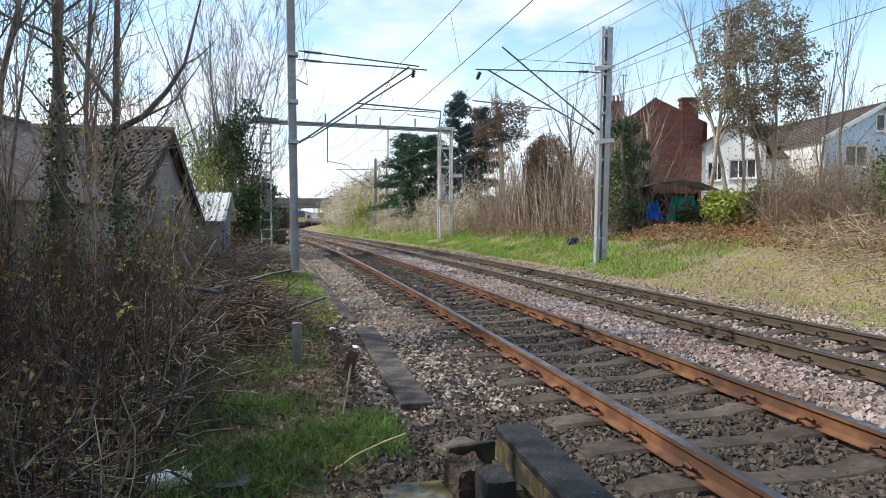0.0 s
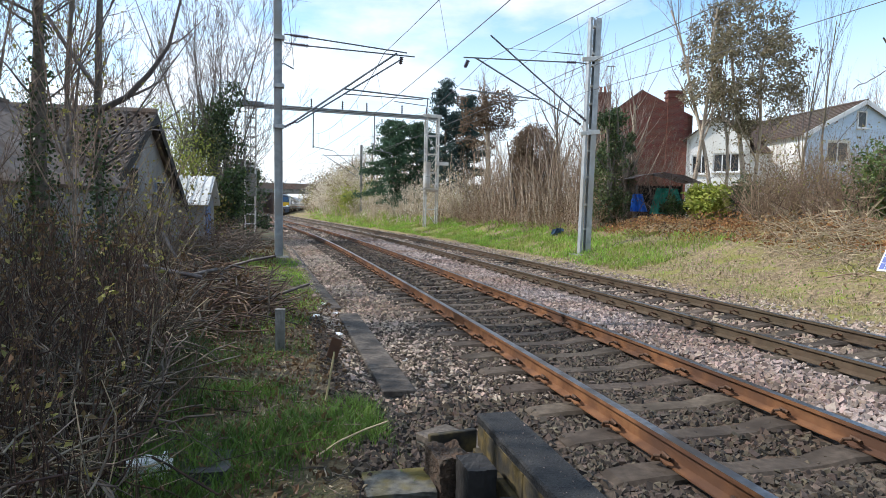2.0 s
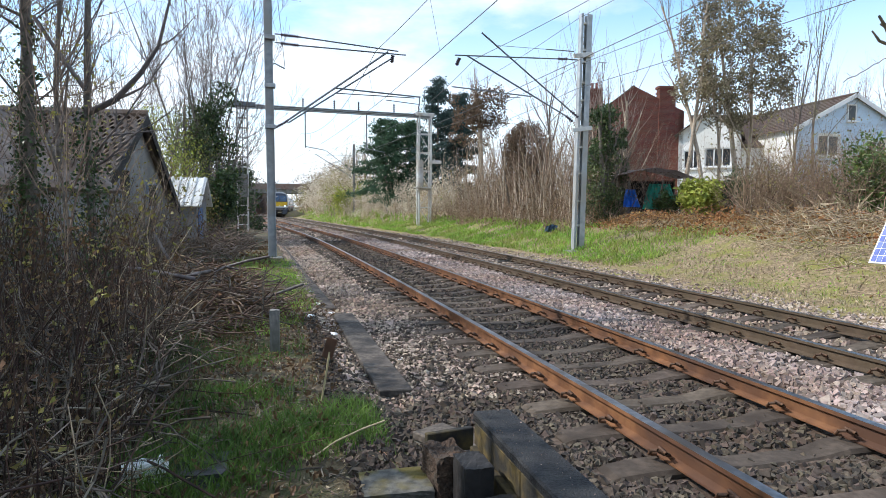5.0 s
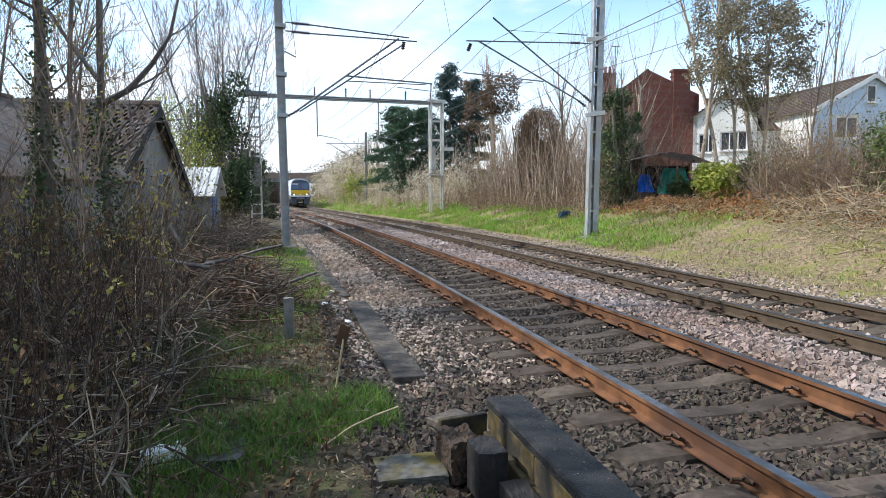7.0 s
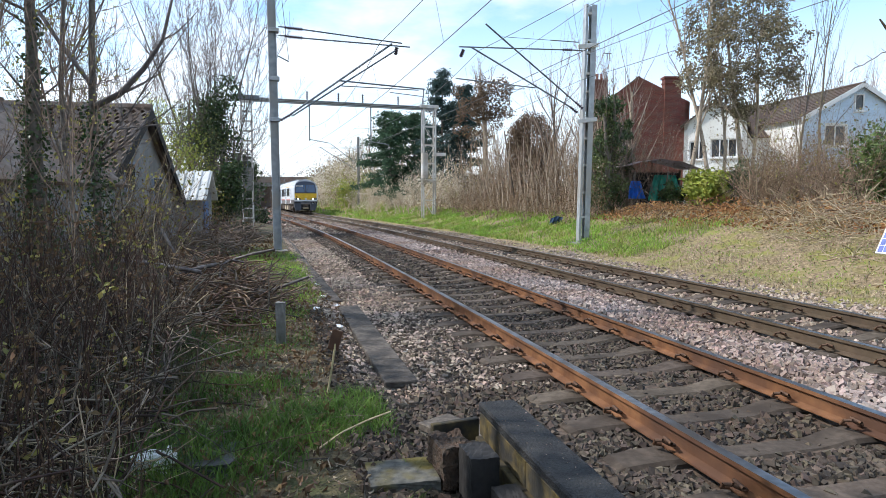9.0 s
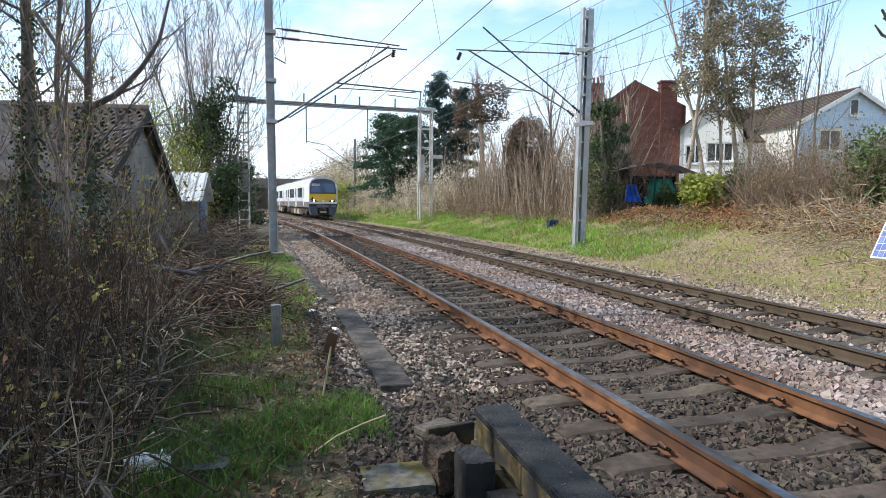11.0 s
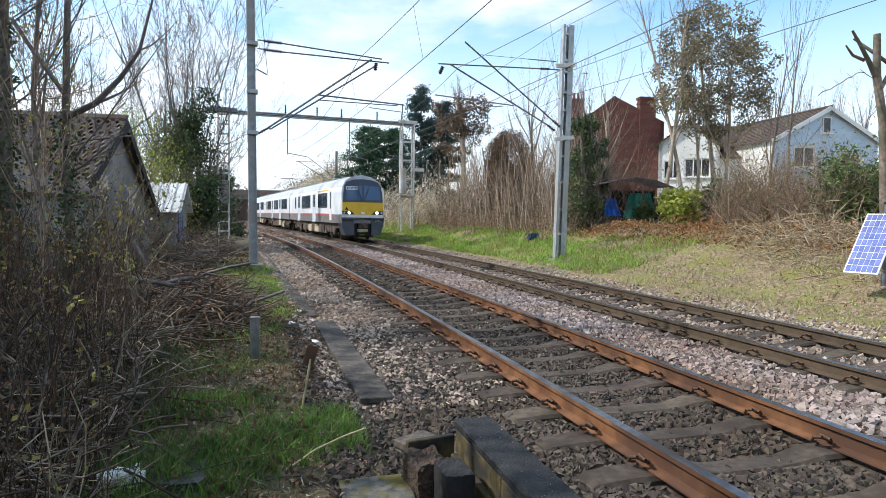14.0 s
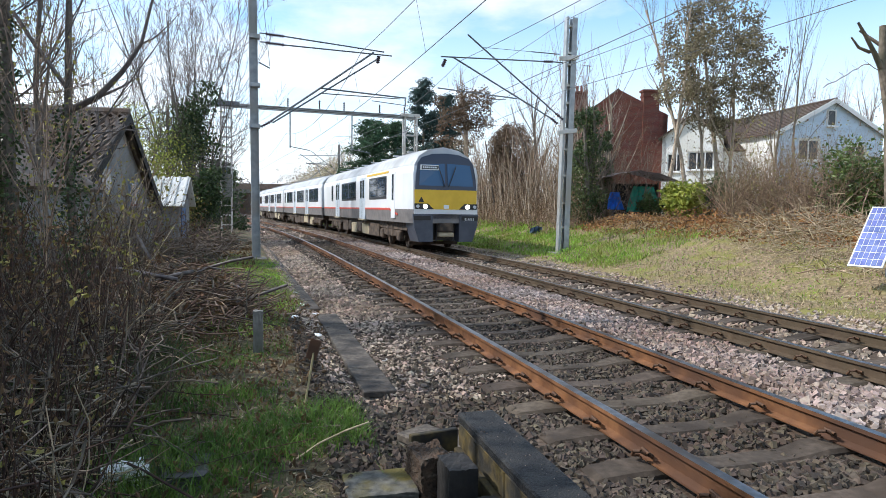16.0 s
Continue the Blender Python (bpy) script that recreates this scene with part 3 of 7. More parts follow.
ROTWOOD = material("rotten_timber", (0.03, 0.019, 0.012), (0.09, 0.055, 0.034), 14.0, 0.95, bump=1.0, c3=(0.05, 0.038, 0.026), scale3=9.0, bscale=45)
BLACKWOOD = material("creosoted_timber", (0.006, 0.006, 0.006), (0.022, 0.019, 0.017), 12.0, 0.8, bump=0.6)
MOSSCONC = material("mossy_concrete", (0.05, 0.05, 0.042), (0.13, 0.125, 0.105), 18.0, 0.9, bump=0.8, c3=(0.12, 0.095, 0.02), scale3=4.2)
rough_block("timber_stump", (0.09, 3.68, 0.06), (0.2, 0.28, 0.24), ROTWOOD, "rotten crumbling brown timber post stump", "post", 20, 4, 0.006, 14, 0.011)
rough_block("timber_block", (0.24, 3.42, 0.08), (0.16, 0.24, 0.28), BLACKWOOD, "black creosoted timber block beside the coping", "timber block", 14, 5, 0.003, 8, 0.0015)
rough_block("timber_block", (0.42, 3.0, 0.03), (0.14, 0.5, 0.14), BLACKWOOD, "black creosoted timber lying against the boards", "timber block", 13, 6, 0.003, 8, 0.0015)
rough_block("concrete_slab", (-0.20, 3.62, -0.02), (0.40, 0.34, 0.07), MOSSCONC, "grey concrete slab with yellow moss in the grass", "slab", 12, 7, 0.003, 5)
rough_block("concrete_post", (-1.74, 7.06, 0.21), (0.1, 0.1, 0.5), CONC, "short grey concrete marker post in the grass", "post", 8, 8, 0.006, 3)
stake = tagged(empty("marker_stake"), "rusty metal tag on a thin faded stake", "stake")
tube("pole", (-0.9, 5.12, -0.06), (-0.83, 5.18, 0.42), 0.009, plain("weathered_stake_wood", (0.33, 0.28, 0.15), 0.8), stake)
box("tag", (-0.83, 5.18, 0.45), (0.09, 0.012, 0.17), RUST, stake, "rusty bent metal tag", Matrix.Rotation(0.28, 4, "Y"), 0.004)


# ---- overhead line ----
def insulator(a, b, parent, r=0.07, n=7):
    """A ribbed insulator from a to b."""
    a, b = Vector(a), Vector(b)
    bm = bmesh.new()
    add_tube(bm, a, b, r * 0.4, 8)
    for k in range(n):
        c = a + (b - a) * ((k + 0.5) / n)
        e = (b - a).normalized() * 0.018
        add_tube(bm, c - e, c + e, r, 10, r * 0.6)
    return part("insulator", bm, INSUL, parent, "brown ribbed insulator")


def upright(name, sec, z0, z1, mat, parent):
    """A rolled section: the outline sec in x, y from z0 to z1."""
    bm = bmesh.new()
    f = [bm.verts.new((x, y, z0)) for x, y in sec]
    g = [bm.verts.new((x, y, z1)) for x, y in sec]
    bm.faces.new(f[::-1])
    bm.faces.new(g)
    for i in range(len(f)):
        j = (i + 1) % len(f)
        bm.faces.new((f[i], f[j], g[j], g[i]))
    return part(name, bm, mat, parent)


def mast_left():
    t = tagged(empty("overhead_line_mast"), "grey steel overhead line mast with cantilever over the near track", "mast", "overhead line masts")
    bx, by = -4.92, 19.81
    ang = radians(16)
    ux, uy = math.cos(ang), math.sin(ang)

    def P(s, z, d=0.0):
        return (bx + ux * s - uy * d, by + uy * s + ux * d, z)
    lean = Matrix.Rotation(radians(-0.6), 4, "Y")
    rot = Matrix.Rotation(ang, 4, "Z")
    a, b, c, w = 0.123, 0.107, 0.125, 0.008
    ob = upright("column", [(-a, -c), (-b, -c), (-b, -w), (b, -w), (b, -c), (a, -c), (a, c), (b, c), (b, w), (-b, w), (-b, c), (-a, c)], -0.1, 8.9, STEEL, t)
    ob.matrix_world = Matrix.Translation((bx, by, -0.1)) @ rot @ lean
    box("foundation", (bx, by, -0.06), (0.6, 0.6, 0.2), CONC, t, "", rot, 0.02)
    for z in (4.06, 5.3, 6.75):
        box("bracket", P(-0.03, z), (0.32, 0.3, 0.12), STEEL, t, "", rot, 0.01)
    for z0, z1, s1 in ((6.88, 6.66, 4.0), (6.62, 6.56, 4.25)):
        insulator(P(0.3, z0 - 0.01), P(0.85, z0 - 0.03), t)
        tube("tube", P(0.12, z0), P(0.3, z0), 0.02, TUBE, t)
        tube("tube", P(0.85, z0 - 0.03), P(s1, z1), 0.022, TUBE, t)
    tube("strut", P(0.45, 4.25), P(3.66, 6.62), 0.03, TUBE, t)
    tube("strut", P(0.5, 4.2), P(3.78, 6.42), 0.024, TUBE, t)
    insulator(P(0.14, 4.05), P(0.5, 4.27), t, 0.06, 5)
    tube("registration_tube", P(1.95, 5.36), P(4.75, 5.24), 0.024, TUBE, t)
    tube("registration_tube", P(2.0, 5.2), P(4.55, 5.2), 0.016, TUBE, t)
    tube("drop_bracket", P(4.72, 5.24), P(4.72, 4.96), 0.02, TUBE, t)
    tube("registration_arm", P(4.7, 5.0), P(3.6, 5.08), 0.013, TUBE, t)
    insulator(P(3.82, 6.52), P(3.78, 6.28), t, 0.07, 4)
    tube("earth_wire", P(0.16, 8.5), P(0.42, 5.9), 0.008, WIRE, t)
    tube("arm", P(0.1, 6.0), P(0.42, 5.85), 0.02, TUBE, t)


def mast_right():
    t = tagged(empty("overhead_line_mast"), "grey twin-channel steel mast with cantilever over the far track", "mast", "overhead line masts")
    bx, by = 5.15, 22.0
    ang = radians(16)
    ux, uy = math.cos(ang), math.sin(ang)
    z0 = gz(bx, by)

    def P(s, z, d=0.0):
        return (bx + ux * s - uy * d, by + uy * s + ux * d, z)
    rot = Matrix.Rotation(ang, 4, "Z")
    lean = Matrix.Rotation(radians(0.9), 4, "Y")
    H = 8.3 - z0
    for o, k, fl in ((-0.2, 1, 0.085), (0.21, -1, 0.2)):
        sec = [(o, -0.1), (o + k * fl, -0.1), (o + k * fl, -0.088), (o + k * 0.012, -0.088), (o + k * 0.012, 0.088), (o + k * fl, 0.088), (o + k * fl, 0.1), (o, 0.1)]
        upright("channel", sec, 0.0, H, STEEL, t).matrix_world = Matrix.Translation((bx, by, z0 - 0.05)) @ rot @ lean
    k = 0
    for z in (0.9, 1.75, 2.7, 3.6, 4.3, 5.2, 5.8, 6.5, 6.9, 7.8):
        ob = box("batten", (-0.06, 0, z), (0.14, 0.19, 0.07), PALESTEEL, t)
        ob.matrix_world = Matrix.Translation((bx, by, z0 - 0.05)) @ rot @ lean
    box("foundation", (bx, by, z0 - 0.12), (0.8, 0.7, 0.2), CONC, t, "", rot, 0.02)
    for z in (4.35, 6.85):
        box("bracket", P(0.0, z, -0.14), (0.75, 0.08, 0.14), PALESTEEL, t, "", rot @ Matrix.Rotation(-0.15, 4, "Y"), 0.008)
    insulator(P(-0.6, 6.68, -0.1), P(-0.95, 6.66, -0.1), t, 0.05, 5)
    tube("tube", P(-0.95, 6.66, -0.1), P(-4.6, 6.5, -0.1), 0.022, TUBE, t)
    tube("tube", P(-0.2, 6.68, -0.1), P(-0.6, 6.68, -0.1), 0.022, TUBE, t)
    insulator(P(-0.35, 4.6, -0.1), P(-0.62, 4.78, -0.1), t, 0.06, 4)
    tube("strut", P(-0.62, 4.78, -0.1), P(-4.2, 6.52, -0.1), 0.028, TUBE, t)
    insulator(P(-0.1, 4.75, -0.05), P(-0.42, 4.97, -0.05), t, 0.06, 4)
    tube("strut", P(-0.42, 4.97, -0.05), P(-3.68, 7.3, -0.05), 0.028, TUBE, t)
    tube("arm", P(-0.3, 6.98), P(-1.35, 6.97), 0.018, TUBE, t)
    tube("tie", P(-1.35, 6.97), P(-3.1, 6.95), 0.008, WIRE, t)
    tube("registration_tube", P(-1.9, 5.35, -0.1), P(-4.7, 5.5, -0.1), 0.02, TUBE, t)
    tube("registration_arm", P(-2.3, 5.3, -0.1), P(-3.6, 5.18, -0.1), 0.012, TUBE, t)
    insulator(P(-4.45, 6.42, -0.1), P(-4.55, 6.18, -0.1), t, 0.07, 4)


mast_left()
mast_right()


def lattice_tower(t, c, w, z0, z1, ang, panels, diag=True):
    rot = Matrix.Rotation(ang, 4, "Z")
    m = Matrix.Translation((c[0], c[1], 0)) @ rot
    h = w / 2
    for sx in (-1, 1):
        for sy in (-1, 1):
            ob = box("leg", (sx * h, sy * 0.22, (z0 + z1) / 2), (0.09, 0.09, z1 - z0), PALESTEEL, t)
            ob.matrix_world = m
    for k in range(panels + 1):
        z = z0 + (z1 - z0) * k / panels
        bm = bmesh.new()
        for sy in (-1, 1):
            add_box(bm, (0, sy * 0.22, z), (w, 0.05, 0.07))
        for sx in (-1, 1):
            add_box(bm, (sx * h, 0, z), (0.05, 0.44, 0.07))
        part("ring", bm, PALESTEEL, t).matrix_world = m
        if diag and k < panels:
            zb = z0 + (z1 - z0) * (k + 1) / panels
            s = 1 if k % 2 else -1
            part("brace", add_tube(bmesh.new(), (-h * s, -0.22, z), (h * s, -0.22, zb), 0.025, 6), PALESTEEL, t).matrix_world = m


def portal_gantry():
    t = tagged(empty("portal_gantry"), "pale steel portal gantry across both tracks on lattice towers", "gantry")
    ang = radians(18.5)
    R, L = (-0.45, 44.0), (-11.8, 40.2)
    lattice_tower(t, R, 0.85, gz(*R) - 0.1, 7.9, ang, 6)
    lattice_tower(t, L, 0.62, gz(*L) - 0.1, 7.7, ang, 13, False)
    for k in range(5):
        box("weight", (L[0] + 0.12, L[1] - 0.34, 2.3 + 0.29 * k), (0.62, 0.34, 0.26), CONC, t, "concrete balance weight" if k == 0 else "", Matrix.Rotation(ang, 4, "Z"), 0.02)
    tube("weight_rod", (L[0] + 0.12, L[1] - 0.34, 3.6), (L[0] + 0.12, L[1] - 0.34, 7.3), 0.025, TUBE, t)
    bm = bmesh.new()
    a, b = Vector((L[0] - 0.9, L[1] - 0.3, 7.86)), Vector((R[0] + 0.5, R[1] + 0.15, 7.86))
    d = b - a
    add_box(bm, (a + b) / 2, (d.length, 0.3, 0.035), Matrix.Rotation(math.atan2(d.y, d.x), 4, "Z"))
    for dz in (-0.1, 0.1):
        add_box(bm, (a + b) / 2 + Vector((0, 0, dz)), (d.length, 0.26, 0.05), Matrix.Rotation(math.atan2(d.y, d.x), 4, "Z"))
    add_box(bm, (a + b) / 2, (d.length, 0.03, 0.2), Matrix.Rotation(math.atan2(d.y, d.x), 4, "Z"))
    part("beam", bm, STEEL, t, "slender grey girder beam")
    box("cap", (L[0] + 0.1, L[1], 7.95), (1.4, 0.5, 0.28), TUBE, t, "", Matrix.Rotation(ang, 4, "Z"), 0.02)
    box("cap", (R[0], R[1], 7.98), (1.3, 0.5, 0.22), PALESTEEL, t, "", Matrix.Rotation(ang, 4, "Z"), 0.02)
    tube("finial", (L[0] - 0.35, L[1], 7.9), (L[0] - 0.35, L[1], 8.9), 0.06, TUBE, t)
    for s in (0.35, 0.5, 0.62, 0.8, 0.93):
        p = a + d * s
        insulator(p + Vector((0, 0, 0.15)), p + Vector((0, 0, 0.7)), t, 0.09, 4)
    for s, z in ((0.36, 5.4), (0.66, 5.4)):
        p = a + d * s
        tube("drop_tube", p, (p.x, p.y, z), 0.04, TUBE, t)
        tube("registration_arm", (p.x, p.y, z + 0.1), (p.x + 1.2, p.y + 0.4, z - 0.1), 0.025, TUBE, t)
    bm = bmesh.new()
    for k in range(7):
        add_tube(bm, (R[0] - 0.28, R[1] - 0.32, 3.1 + k * 0.25), (R[0] - 0.28, R[1] - 0.32, 3.33 + k * 0.25), 0.24, 14)
    part("balance_weights", bm, PALESTEEL, t, "white stacked balance weights")
    tube("weight_rod", (R[0] - 0.28, R[1] - 0.32, 4.8), (R[0] - 0.28, R[1] - 0.32, 6.6), 0.02, TUBE, t)
    box("side_arm", (R[0] + 0.75, R[1] - 0.1, 4.75), (0.9, 0.12, 0.22), PALESTEEL, t, "", Matrix.Rotation(ang, 4, "Z"), 0.01)
    box("shelf", (R[0] - 0.1, R[1] - 0.3, 2.98), (1.1, 0.5, 0.09), PALESTEEL, t, "", Matrix.Rotation(ang, 4, "Z"), 0.01)


portal_gantry()


def far_mast(x, y, h, side, label):
    t = tagged(empty("overhead_line_mast"), label, "mast", "overhead line masts")
    z = gz(x, y)
    box("column", (x, y, z + h / 2 - 0.2), (0.25, 0.25, h + 0.2), CONC, t, "", None, 0.02)
    for zz in (4.6, 6.4):
        box("bracket", (x, y, z + zz), (0.4, 0.36, 0.14), STEEL, t, "", None, 0.01)
    tube("strut", (x + side * 0.2, y, z + 3.9), (x + side * 4.0, y - 1.2, z + 6.3), 0.035, TUBE, t)
    tube("strut", (x + side * 0.2, y, z + 4.6), (x + side * 2.9, y - 0.9, z + 6.7), 0.035, TUBE, t)
    tube("tube", (x + side * 0.2, y, z + 6.3), (x + side * 4.2, y - 1.2, z + 6.2), 0.03, TUBE, t)


far_mast(-8.4, 70.0, 7.6, -1, "grey concrete overhead line mast on the bank")
far_mast(-33.5, 112.0, 7.6, 1, "distant grey overhead line mast by the bridge")


def cable_mesh(name, pts, r, n=5):
    """One continuous round cable through the points."""
    P = np.array([tuple(p) for p in pts], float)
    d = np.gradient(P, axis=0)
    d /= np.linalg.norm(d, axis=1, keepdims=True)
    u = np.cross(d, [0, 0, 1.0])
    u /= np.linalg.norm(u, axis=1, keepdims=True)
    v = np.cross(u, d)
    V = np.stack([P + r * (u * math.cos(2 * math.pi * i / n) + v * math.sin(2 * math.pi * i / n)) for i in range(n)], 1).reshape(-1, 3)
    F = [(k * n + i, k * n + (i + 1) % n, (k + 1) * n + (i + 1) % n, (k + 1) * n + i) for k in range(len(P) - 1) for i in range(n)]
    return mesh_arrays(name, V, np.array(F), 4, True)


def run_at(s, off):
    """A point beside the line, which runs straight on behind its start."""
    if s >= -20:
        return line_at(s, off)[0]
    e, h = line_at(-20, off)
    return e - Vector((math.sin(h), math.cos(h), 0)) * (-20 - s)


def wires():
    """Contact and catenary wires with droppers, and the wires along the far masts."""
    stops = [-40.0, 11.5, 35.5, 64.0, 108.0, 160.0]
    for off in (-SPACING, 0.0):
        t = tagged(empty("overhead_wires"), "dark contact and catenary wires hung over one track", "wires", "overhead wires")
        cont, mess = [], []
        for i, (a, b) in enumerate(zip(stops, stops[1:])):
            for k in range(0 if i == 0 else 1, 17):
                w = k / 16
                q = run_at(a + (b - a) * w, off + (0.42 if i == 0 else 0.42 - 0.3 * w if i == 1 else 0.12))
                m = run_at(a + (b - a) * w, off + (0.45 - 0.3 * w if i == 0 else 0.15))
                cont.append((q.x, q.y, 5.05))
                mess.append((m.x, m.y, 6.5 - 3.0 * w * (1 - w)))
        link("contact_wire", cable_mesh("contact_wire", cont, 0.009), WIRE, t)
        link("catenary_wire", cable_mesh("catenary_wire", mess, 0.009), WIRE, t)
        for k in range(2, len(cont), 3):
            link("dropper", cable_mesh("dropper", [cont[k], mess[k]] if abs(cont[k][0] - mess[k][0]) > 1e-3 else [cont[k], (mess[k][0] + 0.01, mess[k][1], mess[k][2])], 0.004, 4), WIRE, t)
    for off, z, lab in ((3.95, 6.6, "thin return wire along the far masts"), (3.85, 5.75, "thin lower wire along the far masts"), (3.9, 8.15, "thin top wire along the far masts")):
        pts = []
        for i, (a, b) in enumerate(((-30.0, 11.5), (11.5, 35.5), (35.5, 64.0))):
            for k in range(0 if i == 0 else 1, 13):
                w = k / 12
                q = run_at(a + (b - a) * w, off)
                pts.append((q.x, q.y, z - 1.4 * w * (1 - w)))
        tagged(link("line_wire", cable_mesh("line_wire", pts, 0.009), WIRE), lab, "wire", "line wires")


wires()


# ---- bridge ----
def road_bridge():
    t = tagged(empty("road_bridge"), "brown brick and concrete road bridge over the railway", "bridge")
    y0, y1 = 141.0, 150.0
    brown = material("weathered_brown_brick", (0.16, 0.10, 0.075), (0.27, 0.18, 0.14), 2.0, 0.9, bump=0.2, c3=(0.2, 0.16, 0.13), scale3=0.3)
    box("parapet", (-34.0, y0 + 0.2, 5.95), (26.0, 0.4, 1.15), brown, t, "brown brick parapet", None, 0.03)
    box("coping", (-34.0, y0 + 0.2, 6.58), (26.2, 0.55, 0.12), CONC, t, "", None, 0.02)
    box("parapet", (-34.0, y1, 5.95), (26.0, 0.4, 1.15), brown, t, "", None, 0.03)
    box("deck", (-34.0, (y0 + y1) / 2 + 0.2, 4.95), (26.0, y1 - y0, 0.85), CONC, t, "grey concrete deck", None, 0.03)
    for x in (-40.0, -25.6):
        box("abutment", (x, (y0 + y1) / 2 + 0.3, 2.2), (2.6, y1 - y0 + 0.3, 4.9), brown, t, "brown brick abutment", None, 0.03)
    for x in (-46, -20):
        box("wing_wall", (x, y0 + 1.0, 2.3), (9.4, 1.0, 4.6), brown, t, "", None, 0.03)


road_bridge()
# ---- houses on the far side ----
def holed_wall(name, w, h, thick, holes, mat, parent, m, label=""):
    """A wall in x, z with openings through it; holes are x0, z0, x1, z1."""
    xs = sorted({0.0, w, *[v for q in holes for v in (q[0], q[2])]})
    zs = sorted({0.0, h, *[v for q in holes for v in (q[1], q[3])]})
    bm = bmesh.new()
    for x0, x1 in zip(xs, xs[1:]):
        for z0, z1 in zip(zs, zs[1:]):
            cx, cz = (x0 + x1) / 2, (z0 + z1) / 2
            if not any(q[0] < cx < q[2] and q[1] < cz < q[3] for q in holes):
                add_box(bm, (cx, thick / 2, cz), (x1 - x0, thick, z1 - z0))
    bmesh.ops.remove_doubles(bm, verts=bm.verts, dist=0.001)
    ob = part(name, bm, mat, parent, label)
    ob.matrix_world = m
    return ob


def window(q, parent, m, mull=2):
    x0, z0, x1, z1 = q
    bm = bmesh.new()
    f = 0.07
    add_box(bm, ((x0 + x1) / 2, 0.1, z0 + f / 2), (x1 - x0, 0.08, f))
    add_box(bm, ((x0 + x1) / 2, 0.1, z1 - f / 2), (x1 - x0, 0.08, f))
    for x in np.linspace(x0 + f / 2, x1 - f / 2, mull + 1):
        add_box(bm, (float(x), 0.1, (z0 + z1) / 2), (f, 0.08, z1 - z0 - 2 * f))
    ob = part("window", bm, FRAMEW, parent, "white-framed window")
    ob.matrix_world = m
    g = box("pane", ((x0 + x1) / 2, 0.12, (z0 + z1) / 2), (x1 - x0 - f, 0.02, z1 - z0 - f), PANE, ob)
    s = box("sill", ((x0 + x1) / 2, -0.04, z0 - 0.04), (x1 - x0 + 0.16, 0.16, 0.07), FRAMEW, ob)
    return ob


def gable_roof(t, w, h, rise, depth, m, mat, over=0.3, apex=0.5):
    """Two tiled slopes with courses; the ridge runs along y."""
    ax = w * apex
    for sgn in (-1, 1):
        x0 = -over if sgn < 0 else w + over
        z0 = h - over * rise / (w * 0.5)
        n = 14
        up, dn = [], []
        for i in range(n):
            a, b = i / n, (i + 1) / n
            up += [(x0 + (ax - x0) * a, z0 + (h + rise - z0) * a + 0.1), (x0 + (ax - x0) * b, z0 + (h + rise - z0) * b + 0.05)]
        ring = up + [(ax, h + rise), (x0, z0)]
        bm = bmesh.new()
        f = [bm.verts.new((x, -over, z)) for x, z in ring]
        g = [bm.verts.new((x, depth + over, z)) for x, z in ring]
        bm.faces.new(f)
        bm.faces.new(g[::-1])
        for i in range(len(f)):
            j = (i + 1) % len(f)
            bm.faces.new((f[i], g[i], g[j], f[j]))
        part("roof", bm, mat, t, "brown tiled roof slope").matrix_world = m
    ob = part("ridge", add_tube(bmesh.new(), (ax, -over, h + rise + 0.08), (ax, depth + over, h + rise + 0.08), 0.11, 8), mat, t)
    ob.matrix_world = m


def gable(name, w, h, rise, thick, mat, t, m, y=0.0, apex=0.5):
    ob = extrude_poly(name, [(0, h), (w, h), (w * apex, h + rise)], y, y + thick, mat, t)
    ob.matrix_world = m


def brick_material():
    m = bpy.data.materials.new("coursed_red_brick")
    m.use_nodes = True
    N, L = m.node_tree.nodes, m.node_tree.links
    P = N["Principled BSDF"]
    P.inputs["Roughness"].default_value = 0.9
    co = N.new("ShaderNodeTexCoord")
    sp, cb = N.new("ShaderNodeSeparateXYZ"), N.new("ShaderNodeCombineXYZ")
    ad = N.new("ShaderNodeMath")
    L.new(co.outputs["Object"], sp.inputs[0])
    L.new(sp.outputs["X"], ad.inputs[0])
    L.new(sp.outputs["Y"], ad.inputs[1])
    L.new(ad.outputs[0], cb.inputs["X"])
    L.new(sp.outputs["Z"], cb.inputs["Y"])
    b = N.new("ShaderNodeTexBrick")
    b.inputs["Scale"].default_value = 1.0
    b.inputs["Brick Width"].default_value, b.inputs["Row Height"].default_value, b.inputs["Mortar Size"].default_value = 0.225, 0.075, 0.008
    b.inputs["Color1"].default_value, b.inputs["Color2"].default_value, b.inputs["Mortar"].default_value = (0.215, 0.058, 0.038, 1), (0.15, 0.042, 0.03, 1), (0.2, 0.13, 0.1, 1)
    L.new(cb.outputs[0], b.inputs["Vector"])
    n = N.new("ShaderNodeTexNoise")
    n.inputs["Scale"].default_value = 0.8
    L.new(co.outputs["Object"], n.inputs["Vector"])
    mx = N.new("ShaderNodeMix")
    mx.data_type, mx.blend_type = "RGBA", "MULTIPLY"
    mx.inputs[0].default_value = 0.35
    L.new(b.outputs["Color"], mx.inputs[6])
    L.new(n.outputs["Color"], mx.inputs[7])
    L.new(mx.outputs[2], P.inputs["Base Color"])
    bp = N.new("ShaderNodeBump")
    bp.inputs["Strength"].default_value, bp.inputs["Distance"].default_value = 0.4, 0.01
    L.new(b.outputs["Fac"], bp.inputs["Height"])
    bp.invert = True
    L.new(bp.outputs[0], P.inputs["Normal"])
    return m


COURSED = brick_material()


